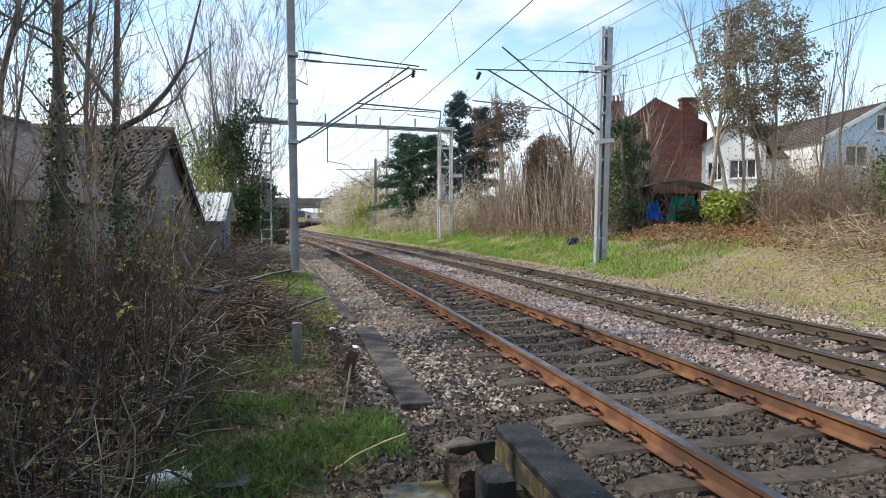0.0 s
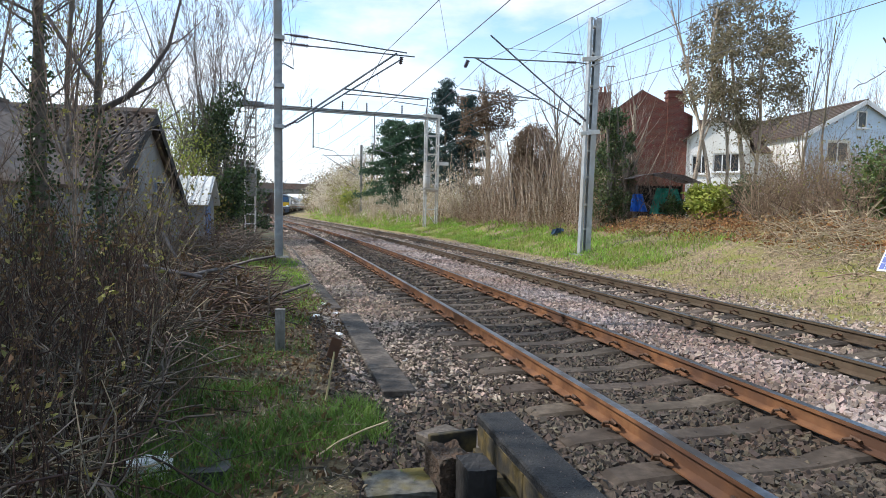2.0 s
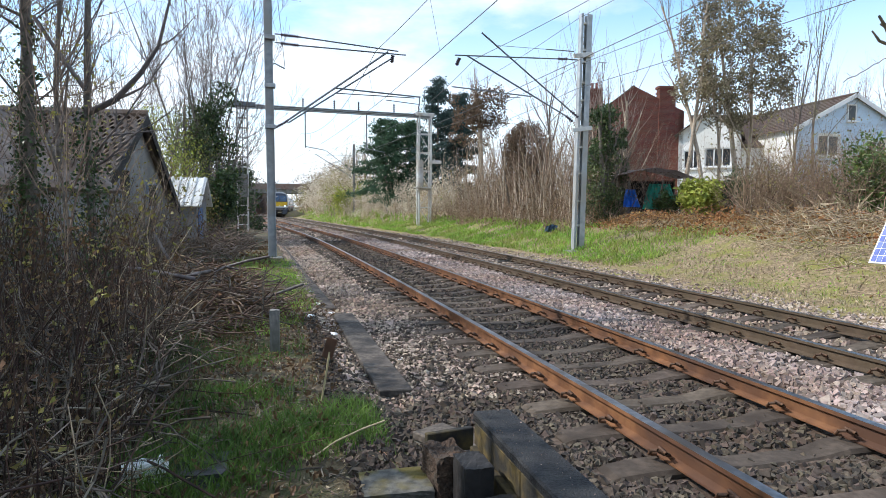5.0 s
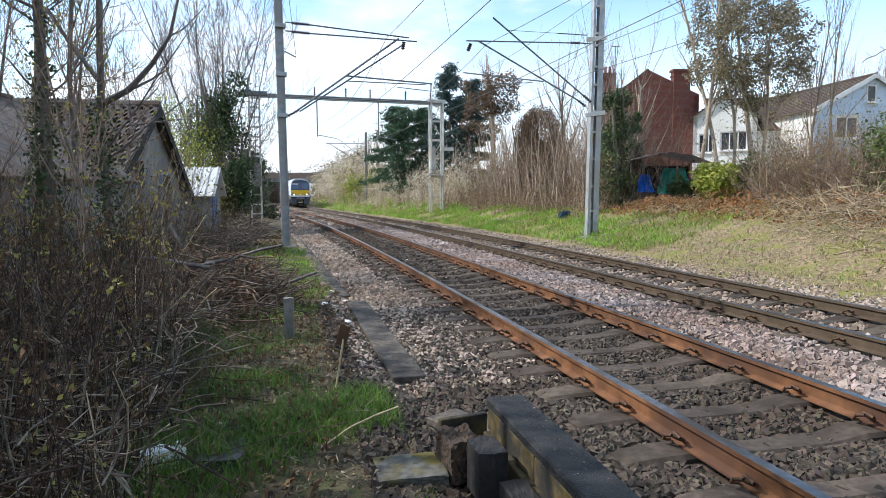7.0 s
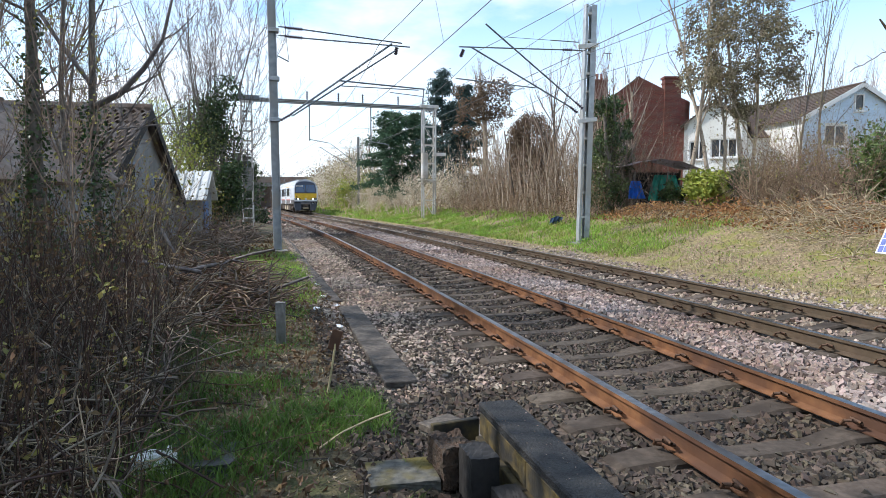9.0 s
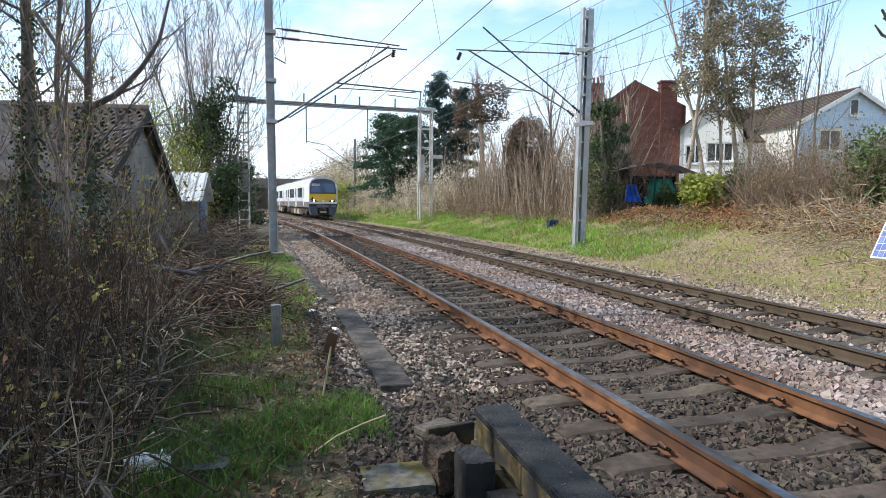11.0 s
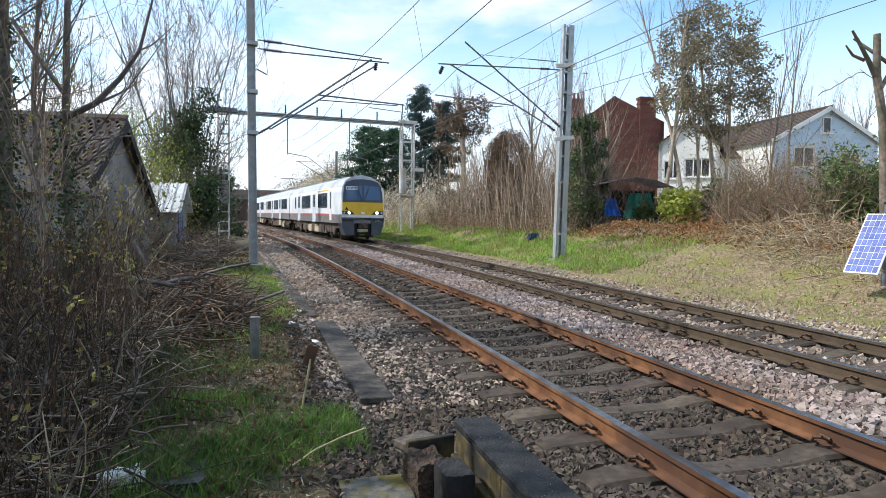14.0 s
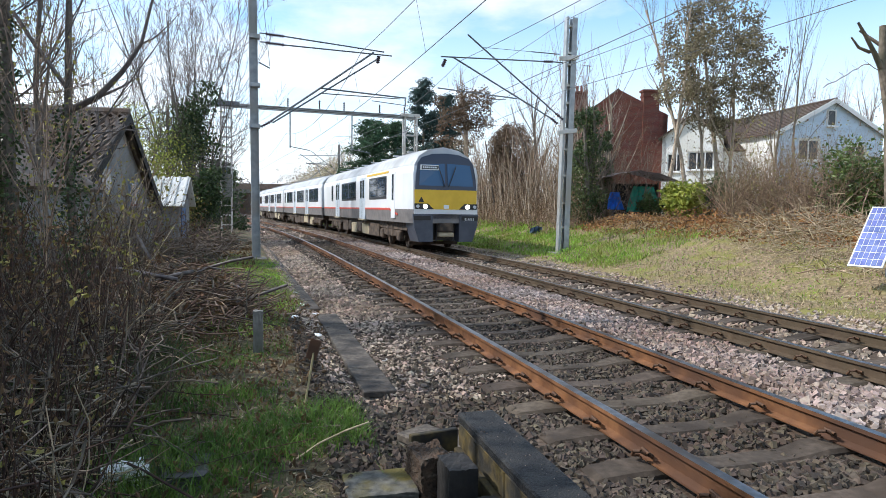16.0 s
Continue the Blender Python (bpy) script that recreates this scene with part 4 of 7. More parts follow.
def chimney(t, x, y, z0, z1, w, d, pots, mat):
    c = box("chimney", (x, y, (z0 + z1) / 2), (w, d, z1 - z0), mat, t, "brick chimney stack")
    box("cap", (x, y, z1 + 0.05), (w + 0.16, d + 0.16, 0.14), mat, c)
    box("band", (x, y, z1 - 0.3), (w + 0.1, d + 0.1, 0.1), mat, c)
    for k in range(pots):
        px = x + (k - (pots - 1) / 2) * 0.3
        part("pot", add_tube(bmesh.new(), (px, y, z1 + 0.1), (px, y, z1 + 0.55), 0.1, 10, 0.08), BRICK, c)


def red_house():
    t = tagged(empty("brick_house"), "red brick gabled house with chimney stacks behind the trees", "house")
    m = Matrix.Translation((11.4, 43.0, 1.0)) @ Matrix.Rotation(radians(-4), 4, "Z")
    W, H, D = 5.6, 7.2, 9.0
    wins = [(0.6, 4.3, 1.5, 5.6)]
    holed_wall("wall", W, H, 0.3, wins, COURSED, t, m, "red brick gable wall")
    for q in wins:
        window(q, t, m)
    gable("gable", W, H, 1.65, 0.3, COURSED, t, m, 0.0, 0.41)
    holed_wall("wall", D, H, 0.3, [], COURSED, t, m @ Matrix.Translation((0.004, D, 0)) @ Matrix.Rotation(radians(-90), 4, "Z"))
    holed_wall("wall", D, H, 0.3, [], COURSED, t, m @ Matrix.Translation((W - 0.004, 0, 0)) @ Matrix.Rotation(radians(90), 4, "Z"))
    holed_wall("wall", W, H, 0.3, [], COURSED, t, m @ Matrix.Translation((W, D, 0)) @ Matrix.Rotation(radians(180), 4, "Z"))
    gable_roof(t, W, H, 1.6, D, m @ Matrix.Translation((0, 0.33, 0)), TILE, 0.02, 0.41)
    chimney(t, 15.85, 42.95, 1.0, 9.75, 1.1, 0.6, 0, COURSED)
    chimney(t, 11.5, 45.0, 6.0, 9.9, 0.9, 0.6, 2, COURSED)
    tube("aerial", (12.0, 44.9, 8.0), (12.0, 44.9, 11.9), 0.025, TUBE, t)
    box("aerial_bar", (12.0, 44.9, 11.85), (0.6, 0.04, 0.04), TUBE, t)


def white_house():
    t = tagged(empty("rendered_house"), "white rendered house with small windows and brown roof", "house")
    m = Matrix.Translation((16.35, 41.8, 1.0)) @ Matrix.Rotation(radians(-27), 4, "Z")
    W, H, D = 3.7, 5.6, 7.0
    wins = [(0.35, 3.3, 1.25, 4.5), (1.65, 3.4, 3.2, 4.6), (1.9, 1.1, 3.3, 2.3)]
    holed_wall("wall", W, H, 0.25, wins, RENDER, t, m, "white rendered gable wall")
    for q in wins:
        window(q, t, m, 3)
    gable("gable", W, H, 1.35, 0.25, RENDER, t, m)
    holed_wall("wall", D, H, 0.25, [], RENDER, t, m @ Matrix.Translation((0.004, D, 0)) @ Matrix.Rotation(radians(-90), 4, "Z"))
    holed_wall("wall", W, H, 0.25, [], RENDER, t, m @ Matrix.Translation((W, D, 0)) @ Matrix.Rotation(radians(180), 4, "Z"))
    holed_wall("wall", D, H, 0.25, [], RENDER, t, m @ Matrix.Translation((W - 0.004, 0, 0)) @ Matrix.Rotation(radians(90), 4, "Z"))
    gable_roof(t, W, H, 1.35, D, m, TILE, 0.25)
    box("brick_base", (1.9, -0.08, 0.5), (3.4, 0.14, 0.9), COURSED, t, "red brick below the window").matrix_world = m
    # wing behind, roof sloping to the front
    m2 = Matrix.Translation((19.0, 43.5, 1.0)) @ Matrix.Rotation(radians(-6), 4, "Z")
    holed_wall("wall", 5.4, 5.0, 0.25, [(1.0, 3.2, 2.2, 4.4)], RENDER, t, m2, "white rendered rear wing")
    window((1.0, 3.2, 2.2, 4.4), t, m2, 2)
    bm = bmesh.new()
    add_box(bm, (2.7, 1.4, 6.2), (5.9, 4.3, 0.1), Matrix.Rotation(math.atan2(2.6, 3.4), 4, "X"))
    part("roof", bm, TILE, t, "brown tiled rear roof").matrix_world = m2


def boarded_house():
    t = tagged(empty("weatherboard_house"), "gable house with brown tiled roof, white weatherboards tinted blue as shade", "house")
    m = Matrix.Translation((22.95, 39.6, 1.2)) @ Matrix.Rotation(radians(7), 4, "Z")
    W, H, D, R = 7.6, 5.65, 9.0, 2.05
    wins = [(1.5, 3.9, 3.0, 5.2), (5.0, 3.7, 6.4, 4.9), (1.6, 1.0, 3.2, 2.3)]
    holed_wall("wall", W, H, 0.2, wins, RENDER, t, m, "white front wall")
    for q in wins:
        window(q, t, m, 2)
    gable("gable", W, H, R, 0.2, RENDER, t, m)
    n = 46
    for i in range(n):
        z = 0.2 + i * 0.17
        if z > H + R - 0.12:
            break
        x0, x1 = 0.0, W
        if z > H:
            k = (z + 0.15 - H) / R
            x0, x1 = W / 2 * k, W - W / 2 * k
        spans = [(x0, x1)]
        for q in wins + [(W / 2 - 0.4, 6.1, W / 2 + 0.25, 7.15)]:
            if q[1] - 0.05 < z + 0.08 < q[3] + 0.05:
                nxt = []
                for a, b in spans:
                    if q[0] > a and q[2] < b:
                        nxt += [(a, q[0] - 0.06), (q[2] + 0.06, b)]
                    else:
                        nxt.append((a, b))
                spans = nxt
        for a, b in spans:
            if b - a > 0.1:
                ob = box("board", ((a + b) / 2, -0.022, z + 0.08), (b - a, 0.024, 0.172), BOARD, t, "", Matrix.Rotation(radians(-5), 4, "X"))
                ob.matrix_world = m
    window((W / 2 - 0.4, 6.1, W / 2 + 0.25, 7.15), t, m @ Matrix.Translation((0, -0.14, 0)), 1)
    for sgn in (-1, 1):
        a, b = Vector((W / 2 + sgn * (W / 2 + 0.35), -0.3, H - 0.2)), Vector((W / 2, -0.3, H + R + 0.0))
        d = b - a
        rot = Matrix.Rotation(math.atan2(-d.z, d.x), 4, "Y")
        ob = box("bargeboard", (a + b) / 2, (d.length, 0.05, 0.26), FRAMEW, t, "white bargeboard", rot)
        ob.matrix_world = m
    holed_wall("wall", D, H, 0.2, [(3, 3.6, 4.2, 4.8)], RENDER, t, m @ Matrix.Translation((0.004, D, 0)) @ Matrix.Rotation(radians(-90), 4, "Z"), "white rendered side wall")
    holed_wall("wall", D, H, 0.2, [], RENDER, t, m @ Matrix.Translation((W - 0.004, 0, 0)) @ Matrix.Rotation(radians(90), 4, "Z"))
    gable_roof(t, W, H, R, D, m, TILE, 0.3)
    tube("aerial", (25.8, 44.5, 8.4), (25.8, 44.5, 10.6), 0.025, TUBE, t)
    box("aerial_bar", (25.8, 44.5, 10.4), (0.9, 0.04, 0.04), TUBE, t)


red_house()
white_house()
boarded_house()


def shelter():
    """Makeshift lean-to with tarpaulins on the bank."""
    t = tagged(empty("garden_shelter"), "makeshift felt-roofed shelter hung with green and blue tarpaulins", "shelter")
    x, y = 8.5, 27.0
    z = gz(x + 1, y) + 0.05
    wood = BARK
    for dx, dy in ((0, 0), (1.4, -0.1), (2.7, 0), (0, 2.0), (2.7, 2.0)):
        tube("post", (x + dx, y + dy, z - 0.2), (x + dx, y + dy, z + (1.5 if dy > 1 else 1.35)), 0.05, wood, t)
    felt = material("faded_roofing_felt", (0.22, 0.19, 0.185), (0.36, 0.32, 0.31), 3.0, 0.8, bump=0.3)
    bm = bmesh.new()
    r = random.Random(2)
    rows = []
    for i in range(9):
        u = i / 8
        rows.append([bm.verts.new((x - 0.35 + 3.5 * u, y - 0.45 + 2.9 * v / 4, z + 1.42 + 0.42 * math.sin(math.pi * min(1, 0.1 + u)) + 0.1 * v / 4 + r.uniform(-0.03, 0.03))) for v in range(5)])
    for a, b in zip(rows, rows[1:]):
        for k in range(4):
            bm.faces.new((a[k], b[k], b[k + 1], a[k + 1]))
    bmesh.ops.solidify(bm, geom=bm.faces[:], thickness=0.05)
    part("roof", bm, felt, t, "sagging faded felt roof")
    for nm, x0, x1, z0, z1, dy, col, lab in (("tarpaulin", 0.45, 2.05, 0.12, 1.2, -0.4, (0.02, 0.2, 0.13), "dark green tarpaulin"), ("tarpaulin", -0.35, 0.4, 0.2, 0.95, -0.35, (0.03, 0.16, 0.55), "bright blue tarpaulin")):
        bm = bmesh.new()
        g = [[bm.verts.new((x + x0 + (x1 - x0) * (0.5 + (u / 10 - 0.5) * (1 - 0.45 * v / 6)), y + dy + 0.09 * math.sin(u * 1.9 + v * 0.5) + 0.25 * v / 6, z + z0 + (z1 - z0) * v / 6)) for u in range(11)] for v in range(7)]
        for a, b in zip(g, g[1:]):
            for k in range(10):
                bm.faces.new((a[k], a[k + 1], b[k + 1], b[k]))
        bmesh.ops.solidify(bm, geom=bm.faces[:], thickness=0.02)
        part(nm, bm, material(nm + "_cloth", col, tuple(c * 1.6 for c in col), 4.0, 0.5, bump=0.2), t, lab)
    box("back_wall", (x + 1.35, y + 2.05, z + 0.7), (2.8, 0.06, 1.4), BLACKWOOD, t)


shelter()
bm = bmesh.new()
g = [[bm.verts.new((4.95 + 0.5 * u / 4 + 0.04 * v, 27.6 + 0.1 * math.sin(u * 2 + v), gz(5.2, 27.6) - 0.2 + 0.55 * v / 3 * (1 - 0.3 * abs(u / 4 - 0.6)))) for u in range(5)] for v in range(4)]
for a, b in zip(g, g[1:]):
    for k in range(4):
        bm.faces.new((a[k], a[k + 1], b[k + 1], b[k]))
bmesh.ops.solidify(bm, geom=bm.faces[:], thickness=0.02)
tagged(part("blue_sheet", bm, material("blue_sheet_cloth", (0.04, 0.085, 0.16), (0.07, 0.13, 0.22), 4.0, 0.5)), "crumpled blue plastic sheet caught in the shrubs", "plastic sheet")


def solar_panel():
    t = tagged(empty("solar_panel"), "tilted solar panel with blue cells on a grey post", "solar panel")
    cells = material("blue_solar_cell", (0.10, 0.13, 0.34), (0.17, 0.21, 0.45), 6.0, 0.18, piece=0.15)
    W, H = 0.56, 1.4
    m = Matrix.Translation((8.31, 11.05, 1.24)) @ Matrix.Rotation(radians(-58), 4, "Z") @ Matrix.Rotation(radians(-40), 4, "X")
    box("frame", (0, 0.015, 0), (W, 0.03, H), FRAMEW, t, "white panel frame", None, 0.004).matrix_world = m
    for i in range(6):
        for j in range(9):
            box("cell", ((i - 2.5) * 0.086, -0.003, (j - 4) * 0.15), (0.074, 0.008, 0.134), cells, t).matrix_world = m
    px, py = 8.78, 11.32
    tube("post", (px, py, gz(px, py) - 0.2), (px, py, 1.95), 0.055, TUBE, t, "dark grey steel post", 12)
    tube("post_cap", (px, py, 1.95), (px, py, 1.99), 0.065, BLACKP, t, "", 12)
    for z in (0.95, 1.5):
        tube("clamp", (px, py, z - 0.05), (px, py, z + 0.05), 0.075, TUBE, t, "", 12)
    tube("bracket", (px, py, 0.95), (px - 0.26, py - 0.04, 0.9), 0.03, TUBE, t)
    box("junction_box", (px + 0.02, py - 0.1, 1.78), (0.14, 0.1, 0.14), BLACKP, t, "black junction box", None, 0.01)
    link("cable", tubes_mesh("cable", [(px + 0.05, py - 0.1, 1.72, px + 0.22, py - 0.1, 1.3, 0.012, 0.012), (px + 0.22, py - 0.1, 1.3, px + 0.06, py - 0.05, 0.95, 0.012, 0.012)], 6), BLACKP, t)


solar_panel()


# ---- left side buildings ----
def corrugated(name, x0, x1, pa, pb, mat, parent, label, pitch=0.15, amp=0.03):
    """Corrugated sheet from the line pa to the line pb (each y, z), ribs running down the slope."""
    n = int((x1 - x0) / (pitch / 4))
    V, F = [], []
    for i in range(n + 1):
        x = x0 + (x1 - x0) * i / n
        w = amp * math.cos(i * math.pi / 2)
        for yy, zz in (pa, pb):
            V.append((x, yy, zz + w))
        for yy, zz in (pa, pb):
            V.append((x, yy, zz + w - 0.012))
    for i in range(n):
        a, b = 4 * i, 4 * i + 4
        F += [(a, b, b + 1, a + 1), (a + 2, a + 3, b + 3, b + 2), (a, a + 2, b + 2, b), (a + 1, b + 1, b + 3, a + 3)]
    me = mesh_arrays(name, np.array(V), np.array(F), 4, False)
    return link(name, me, mat, parent, label)


def barn():
    t = tagged(empty("old_barn"), "low old barn with corrugated cement roof and pale gable", "barn")
    x0, x1, yr, zr = -26.0, -8.2, 18.0, 4.12
    m = Matrix.Translation((-8.2, 18, 0)) @ Matrix.Rotation(radians(9), 4, "Z") @ Matrix.Translation((8.2, -18, 0))
    corrugated("roof", x0, x1 + 0.25, (yr, zr), (21.7, 1.55), CORRUG, t, "weathered tiled roof slope", 0.3, 0.045).matrix_world = m
    # near slope: courses of rolled tiles, each course set over by a third of a tile
    for j in range(21):
        a, b = j / 21, (j + 1.12) / 21
        corrugated("tile_course", x0 - 0.3 + 0.075 * j, x1 + 0.25, (yr - 4.1 * a, zr - 2.52 * a + 0.02), (yr - 4.1 * b, zr - 2.52 * b + 0.055), CORRUG, t, "", 0.23, 0.042).matrix_world = m
    part("ridge", add_tube(bmesh.new(), (x0, yr, zr + 0.03), (x1 + 0.28, yr, zr + 0.03), 0.12, 8), CORRUG, t).matrix_world = m
    box("wall", ((x0 + x1) / 2, 14.2, 0.75), (x1 - x0, 0.2, 1.9), PANEL, t, "pale wall").matrix_world = m
    box("wall", ((x0 + x1) / 2, 21.4, 0.75), (x1 - x0, 0.2, 1.9), PANEL, t).matrix_world = m
    bm = bmesh.new()
    prf = [(14.1, -0.2), (21.5, -0.2), (21.5, 1.6), (18.0, 4.0), (14.1, 1.65)]
    f = [bm.verts.new((x1, y, z)) for y, z in prf]
    g = [bm.verts.new((x1 - 0.2, y, z)) for y, z in prf]
    bm.faces.new(f)
    bm.faces.new(g[::-1])
    for i in range(5):
        bm.faces.new((f[i], g[i], g[(i + 1) % 5], f[(i + 1) % 5]))
    part("gable", bm, PANEL, t, "pale flaking gable wall").matrix_world = m
    for y, z in ((16.6, 2.2), (19.2, 1.9)):
        w = box("window", (x1 + 0.02, y, z), (0.08, 0.9, 0.8), plain("blue_grey_frame", (0.2, 0.25, 0.32), 0.6), t, "blue-grey framed window")
        w.matrix_world = m
        box("pane", (x1 + 0.05, y, z), (0.05, 0.74, 0.64), PANE, w)
    for ya, za, yb, zb in ((18.0, 4.1, 21.85, 1.45), (18.0, 4.1, 13.8, 1.5)):
        ob = part("bargeboard", add_box(bmesh.new(), (x1 + 0.27, (ya + yb) / 2, (za + zb) / 2 - 0.08), (0.05, math.hypot(yb - ya, zb - za), 0.24), Matrix.Rotation(math.atan2(zb - za, yb - ya), 4, "X")), BLACKWOOD, t, "dark verge board")
        ob.matrix_world = m


def panel_building():
    t = tagged(empty("panel_outbuilding"), "pale panelled outbuilding with low pitched roof behind bare trees", "outbuilding")
    for k in range(5):
        for j in range(2):
            box("panel", (-7.25 - 1.25 * k, 9.6 + 0.0 * k, 0.4 + 1.0 * j), (1.235, 0.08, 0.985), PANEL, t, "", None, 0.008)
    extrude_poly("gable", [(-7.25 + 0.62, 1.9), (-12.9, 1.9), (-12.9, 3.6), (-9.2, 3.6)], 9.57, 9.66, PANEL, t, "pale gable panel")
    rot = Matrix.Rotation(math.atan2(1.75, 2.6), 4, "Y")
    bm = bmesh.new()
    add_box(bm, (-7.85, 11.4, 2.8), (3.3, 4.2, 0.07), rot)
    part("roof", bm, CORRUG, t, "grey sheet roof slope")
    box("roof_top", (-11.2, 11.4, 3.68), (4.4, 4.2, 0.07), CORRUG, t)
    box("side_wall", (-6.7, 11.4, 0.85), (0.1, 3.7, 2.1), PANEL, t)


def lean_shed():
    t = tagged(empty("small_shed"), "small pale shed with white ribbed metal roof", "shed")
    m = Matrix.Translation((-9.6, 24.2, gz(-9, 24.2) - 0.05)) @ Matrix.Rotation(radians(8), 4, "Z")
    box("body", (0, 0, 0.8), (1.8, 1.7, 1.75), PANEL, t, "cream boarded body", None, 0.02).matrix_world = m
    bm = bmesh.new()
    prf = [(-0.85, 1.66), (0.85, 1.66), (0.1, 2.45)]
    f = [bm.verts.new((0.9, y, z)) for y, z in prf]
    g = [bm.verts.new((-0.9, y, z)) for y, z in prf]
    bm.faces.new(f)
    bm.faces.new(g[::-1])
    for i in range(3):
        bm.faces.new((f[i], g[i], g[(i + 1) % 3], f[(i + 1) % 3]))
    part("gable", bm, PANEL, t, "cream gable").matrix_world = m
    wh = material("white_ribbed_roof", (0.62, 0.62, 0.59), (0.74, 0.74, 0.71), 4.0, 0.5, c3=(0.5, 0.5, 0.45), scale3=1.2)
    for y0, z0, y1, z1 in ((-1.1, 1.5, 0.12, 2.58), (1.1, 1.5, 0.12, 2.58)):
        rot = Matrix.Rotation(math.atan2(z1 - z0, y1 - y0), 4, "X")
        L = math.hypot(y1 - y0, z1 - z0)
        bm = bmesh.new()
        add_box(bm, (0, (y0 + y1) / 2, (z0 + z1) / 2), (2.2, L, 0.04), rot)
        ob = part("roof", bm, wh, t, "white ribbed metal roof")
        ob.matrix_world = m
        for k in range(8):
            box("rib", (-1.0 + k * 0.286, (y0 + y1) / 2, (z0 + z1) / 2 + 0.03), (0.05, L, 0.06), wh, ob, "", rot)
    box("blue_door", (0.92, -0.3, 0.75), (0.05, 0.7, 1.4), plain("blue_paint", (0.06, 0.14, 0.3), 0.5), t, "dull blue door").matrix_world = m


barn()
panel_building()
lean_shed()
# ---- the train ----
BODYW = material("white_train_paint", (0.74, 0.75, 0.77), (0.8, 0.81, 0.82), 2.0, 0.3, local=True, c3=(0.68, 0.69, 0.70), scale3=0.5)
ROOFG = material("grey_train_roof", (0.42, 0.43, 0.44), (0.54, 0.55, 0.56), 3.0, 0.6, local=True, c3=(0.34, 0.34, 0.34), scale3=0.6)
SKIRT = material("slate_grey_train_paint", (0.05, 0.06, 0.085), (0.08, 0.092, 0.12), 3.0, 0.4, local=True)
LOWER = material("dusty_grey_train_paint", (0.15, 0.14, 0.14), (0.23, 0.21, 0.2), 3.0, 0.5, local=True)
YELLOW = material("yellow_train_paint", (0.72, 0.44, 0.02), (0.8, 0.5, 0.03), 3.0, 0.35, local=True)
REDLINE = plain("red_train_stripe", (0.6, 0.07, 0.04), 0.4)
DARKTRIM = plain("dark_cab_surround", (0.035, 0.045, 0.075), 0.3)
TGLASS = plain("train_glass", (0.03, 0.045, 0.07), 0.05)
CABGLASS = plain("cab_glass", (0.06, 0.12, 0.22), 0.05)
DOORC = material("pale_blue_door_paint", (0.55, 0.62, 0.68), (0.62, 0.68, 0.74), 3.0, 0.35, local=True)
UNDER = material("grimy_underframe", (0.04, 0.03, 0.024), (0.12, 0.085, 0.06), 5.0, 0.9, local=True, bump=0.3)
BOXY = material("cream_equipment_case", (0.38, 0.31, 0.2), (0.47, 0.4, 0.27), 4.0, 0.7, local=True)
LAMP = plain("lit_headlamp", (1.0, 0.97, 0.88), 0.2, 0, 6.0)
LENS = plain("unlit_lens", (0.55, 0.57, 0.6), 0.15)
HALF = [(1.36, 1.12), (1.41, 1.55), (1.41, 2.85), (1.34, 3.15), (1.12, 3.45), (0.7, 3.68), (0.0, 3.8)]
LEN = 19.0


def outline(z0, z1, k=1.0, n=7):
    """The body's cross-section between two heights, as a closed x, z outline."""
    zs = [z0] + [z for _, z in HALF if z0 < z < z1] + [z1]
    xs = [float(np.interp(z, [p[1] for p in HALF], [p[0] for p in HALF])) * k for z in zs]
    r = list(zip(xs, zs))
    return r + [(-x, z) for x, z in r[::-1] if x > 1e-4]


def loft(name, z0, z1, rings, mat, parent, label=""):
    """Rings of (y, width factor, rake of the top) joined into one closed skin."""
    bm = bmesh.new()
    rr = []
    for y, k, rake in rings:
        rr.append([bm.verts.new((x, y - rake * max(0.0, z - 2.0) ** 2, z)) for x, z in outline(z0, z1, k)])
    for a, b in zip(rr, rr[1:]):
        for i in range(len(a)):
            j = (i + 1) % len(a)
            bm.faces.new((a[i], a[j], b[j], b[i]))
    bm.faces.new(rr[0][::-1])
    bm.faces.new(rr[-1])
    return part(name, bm, mat, parent, label)


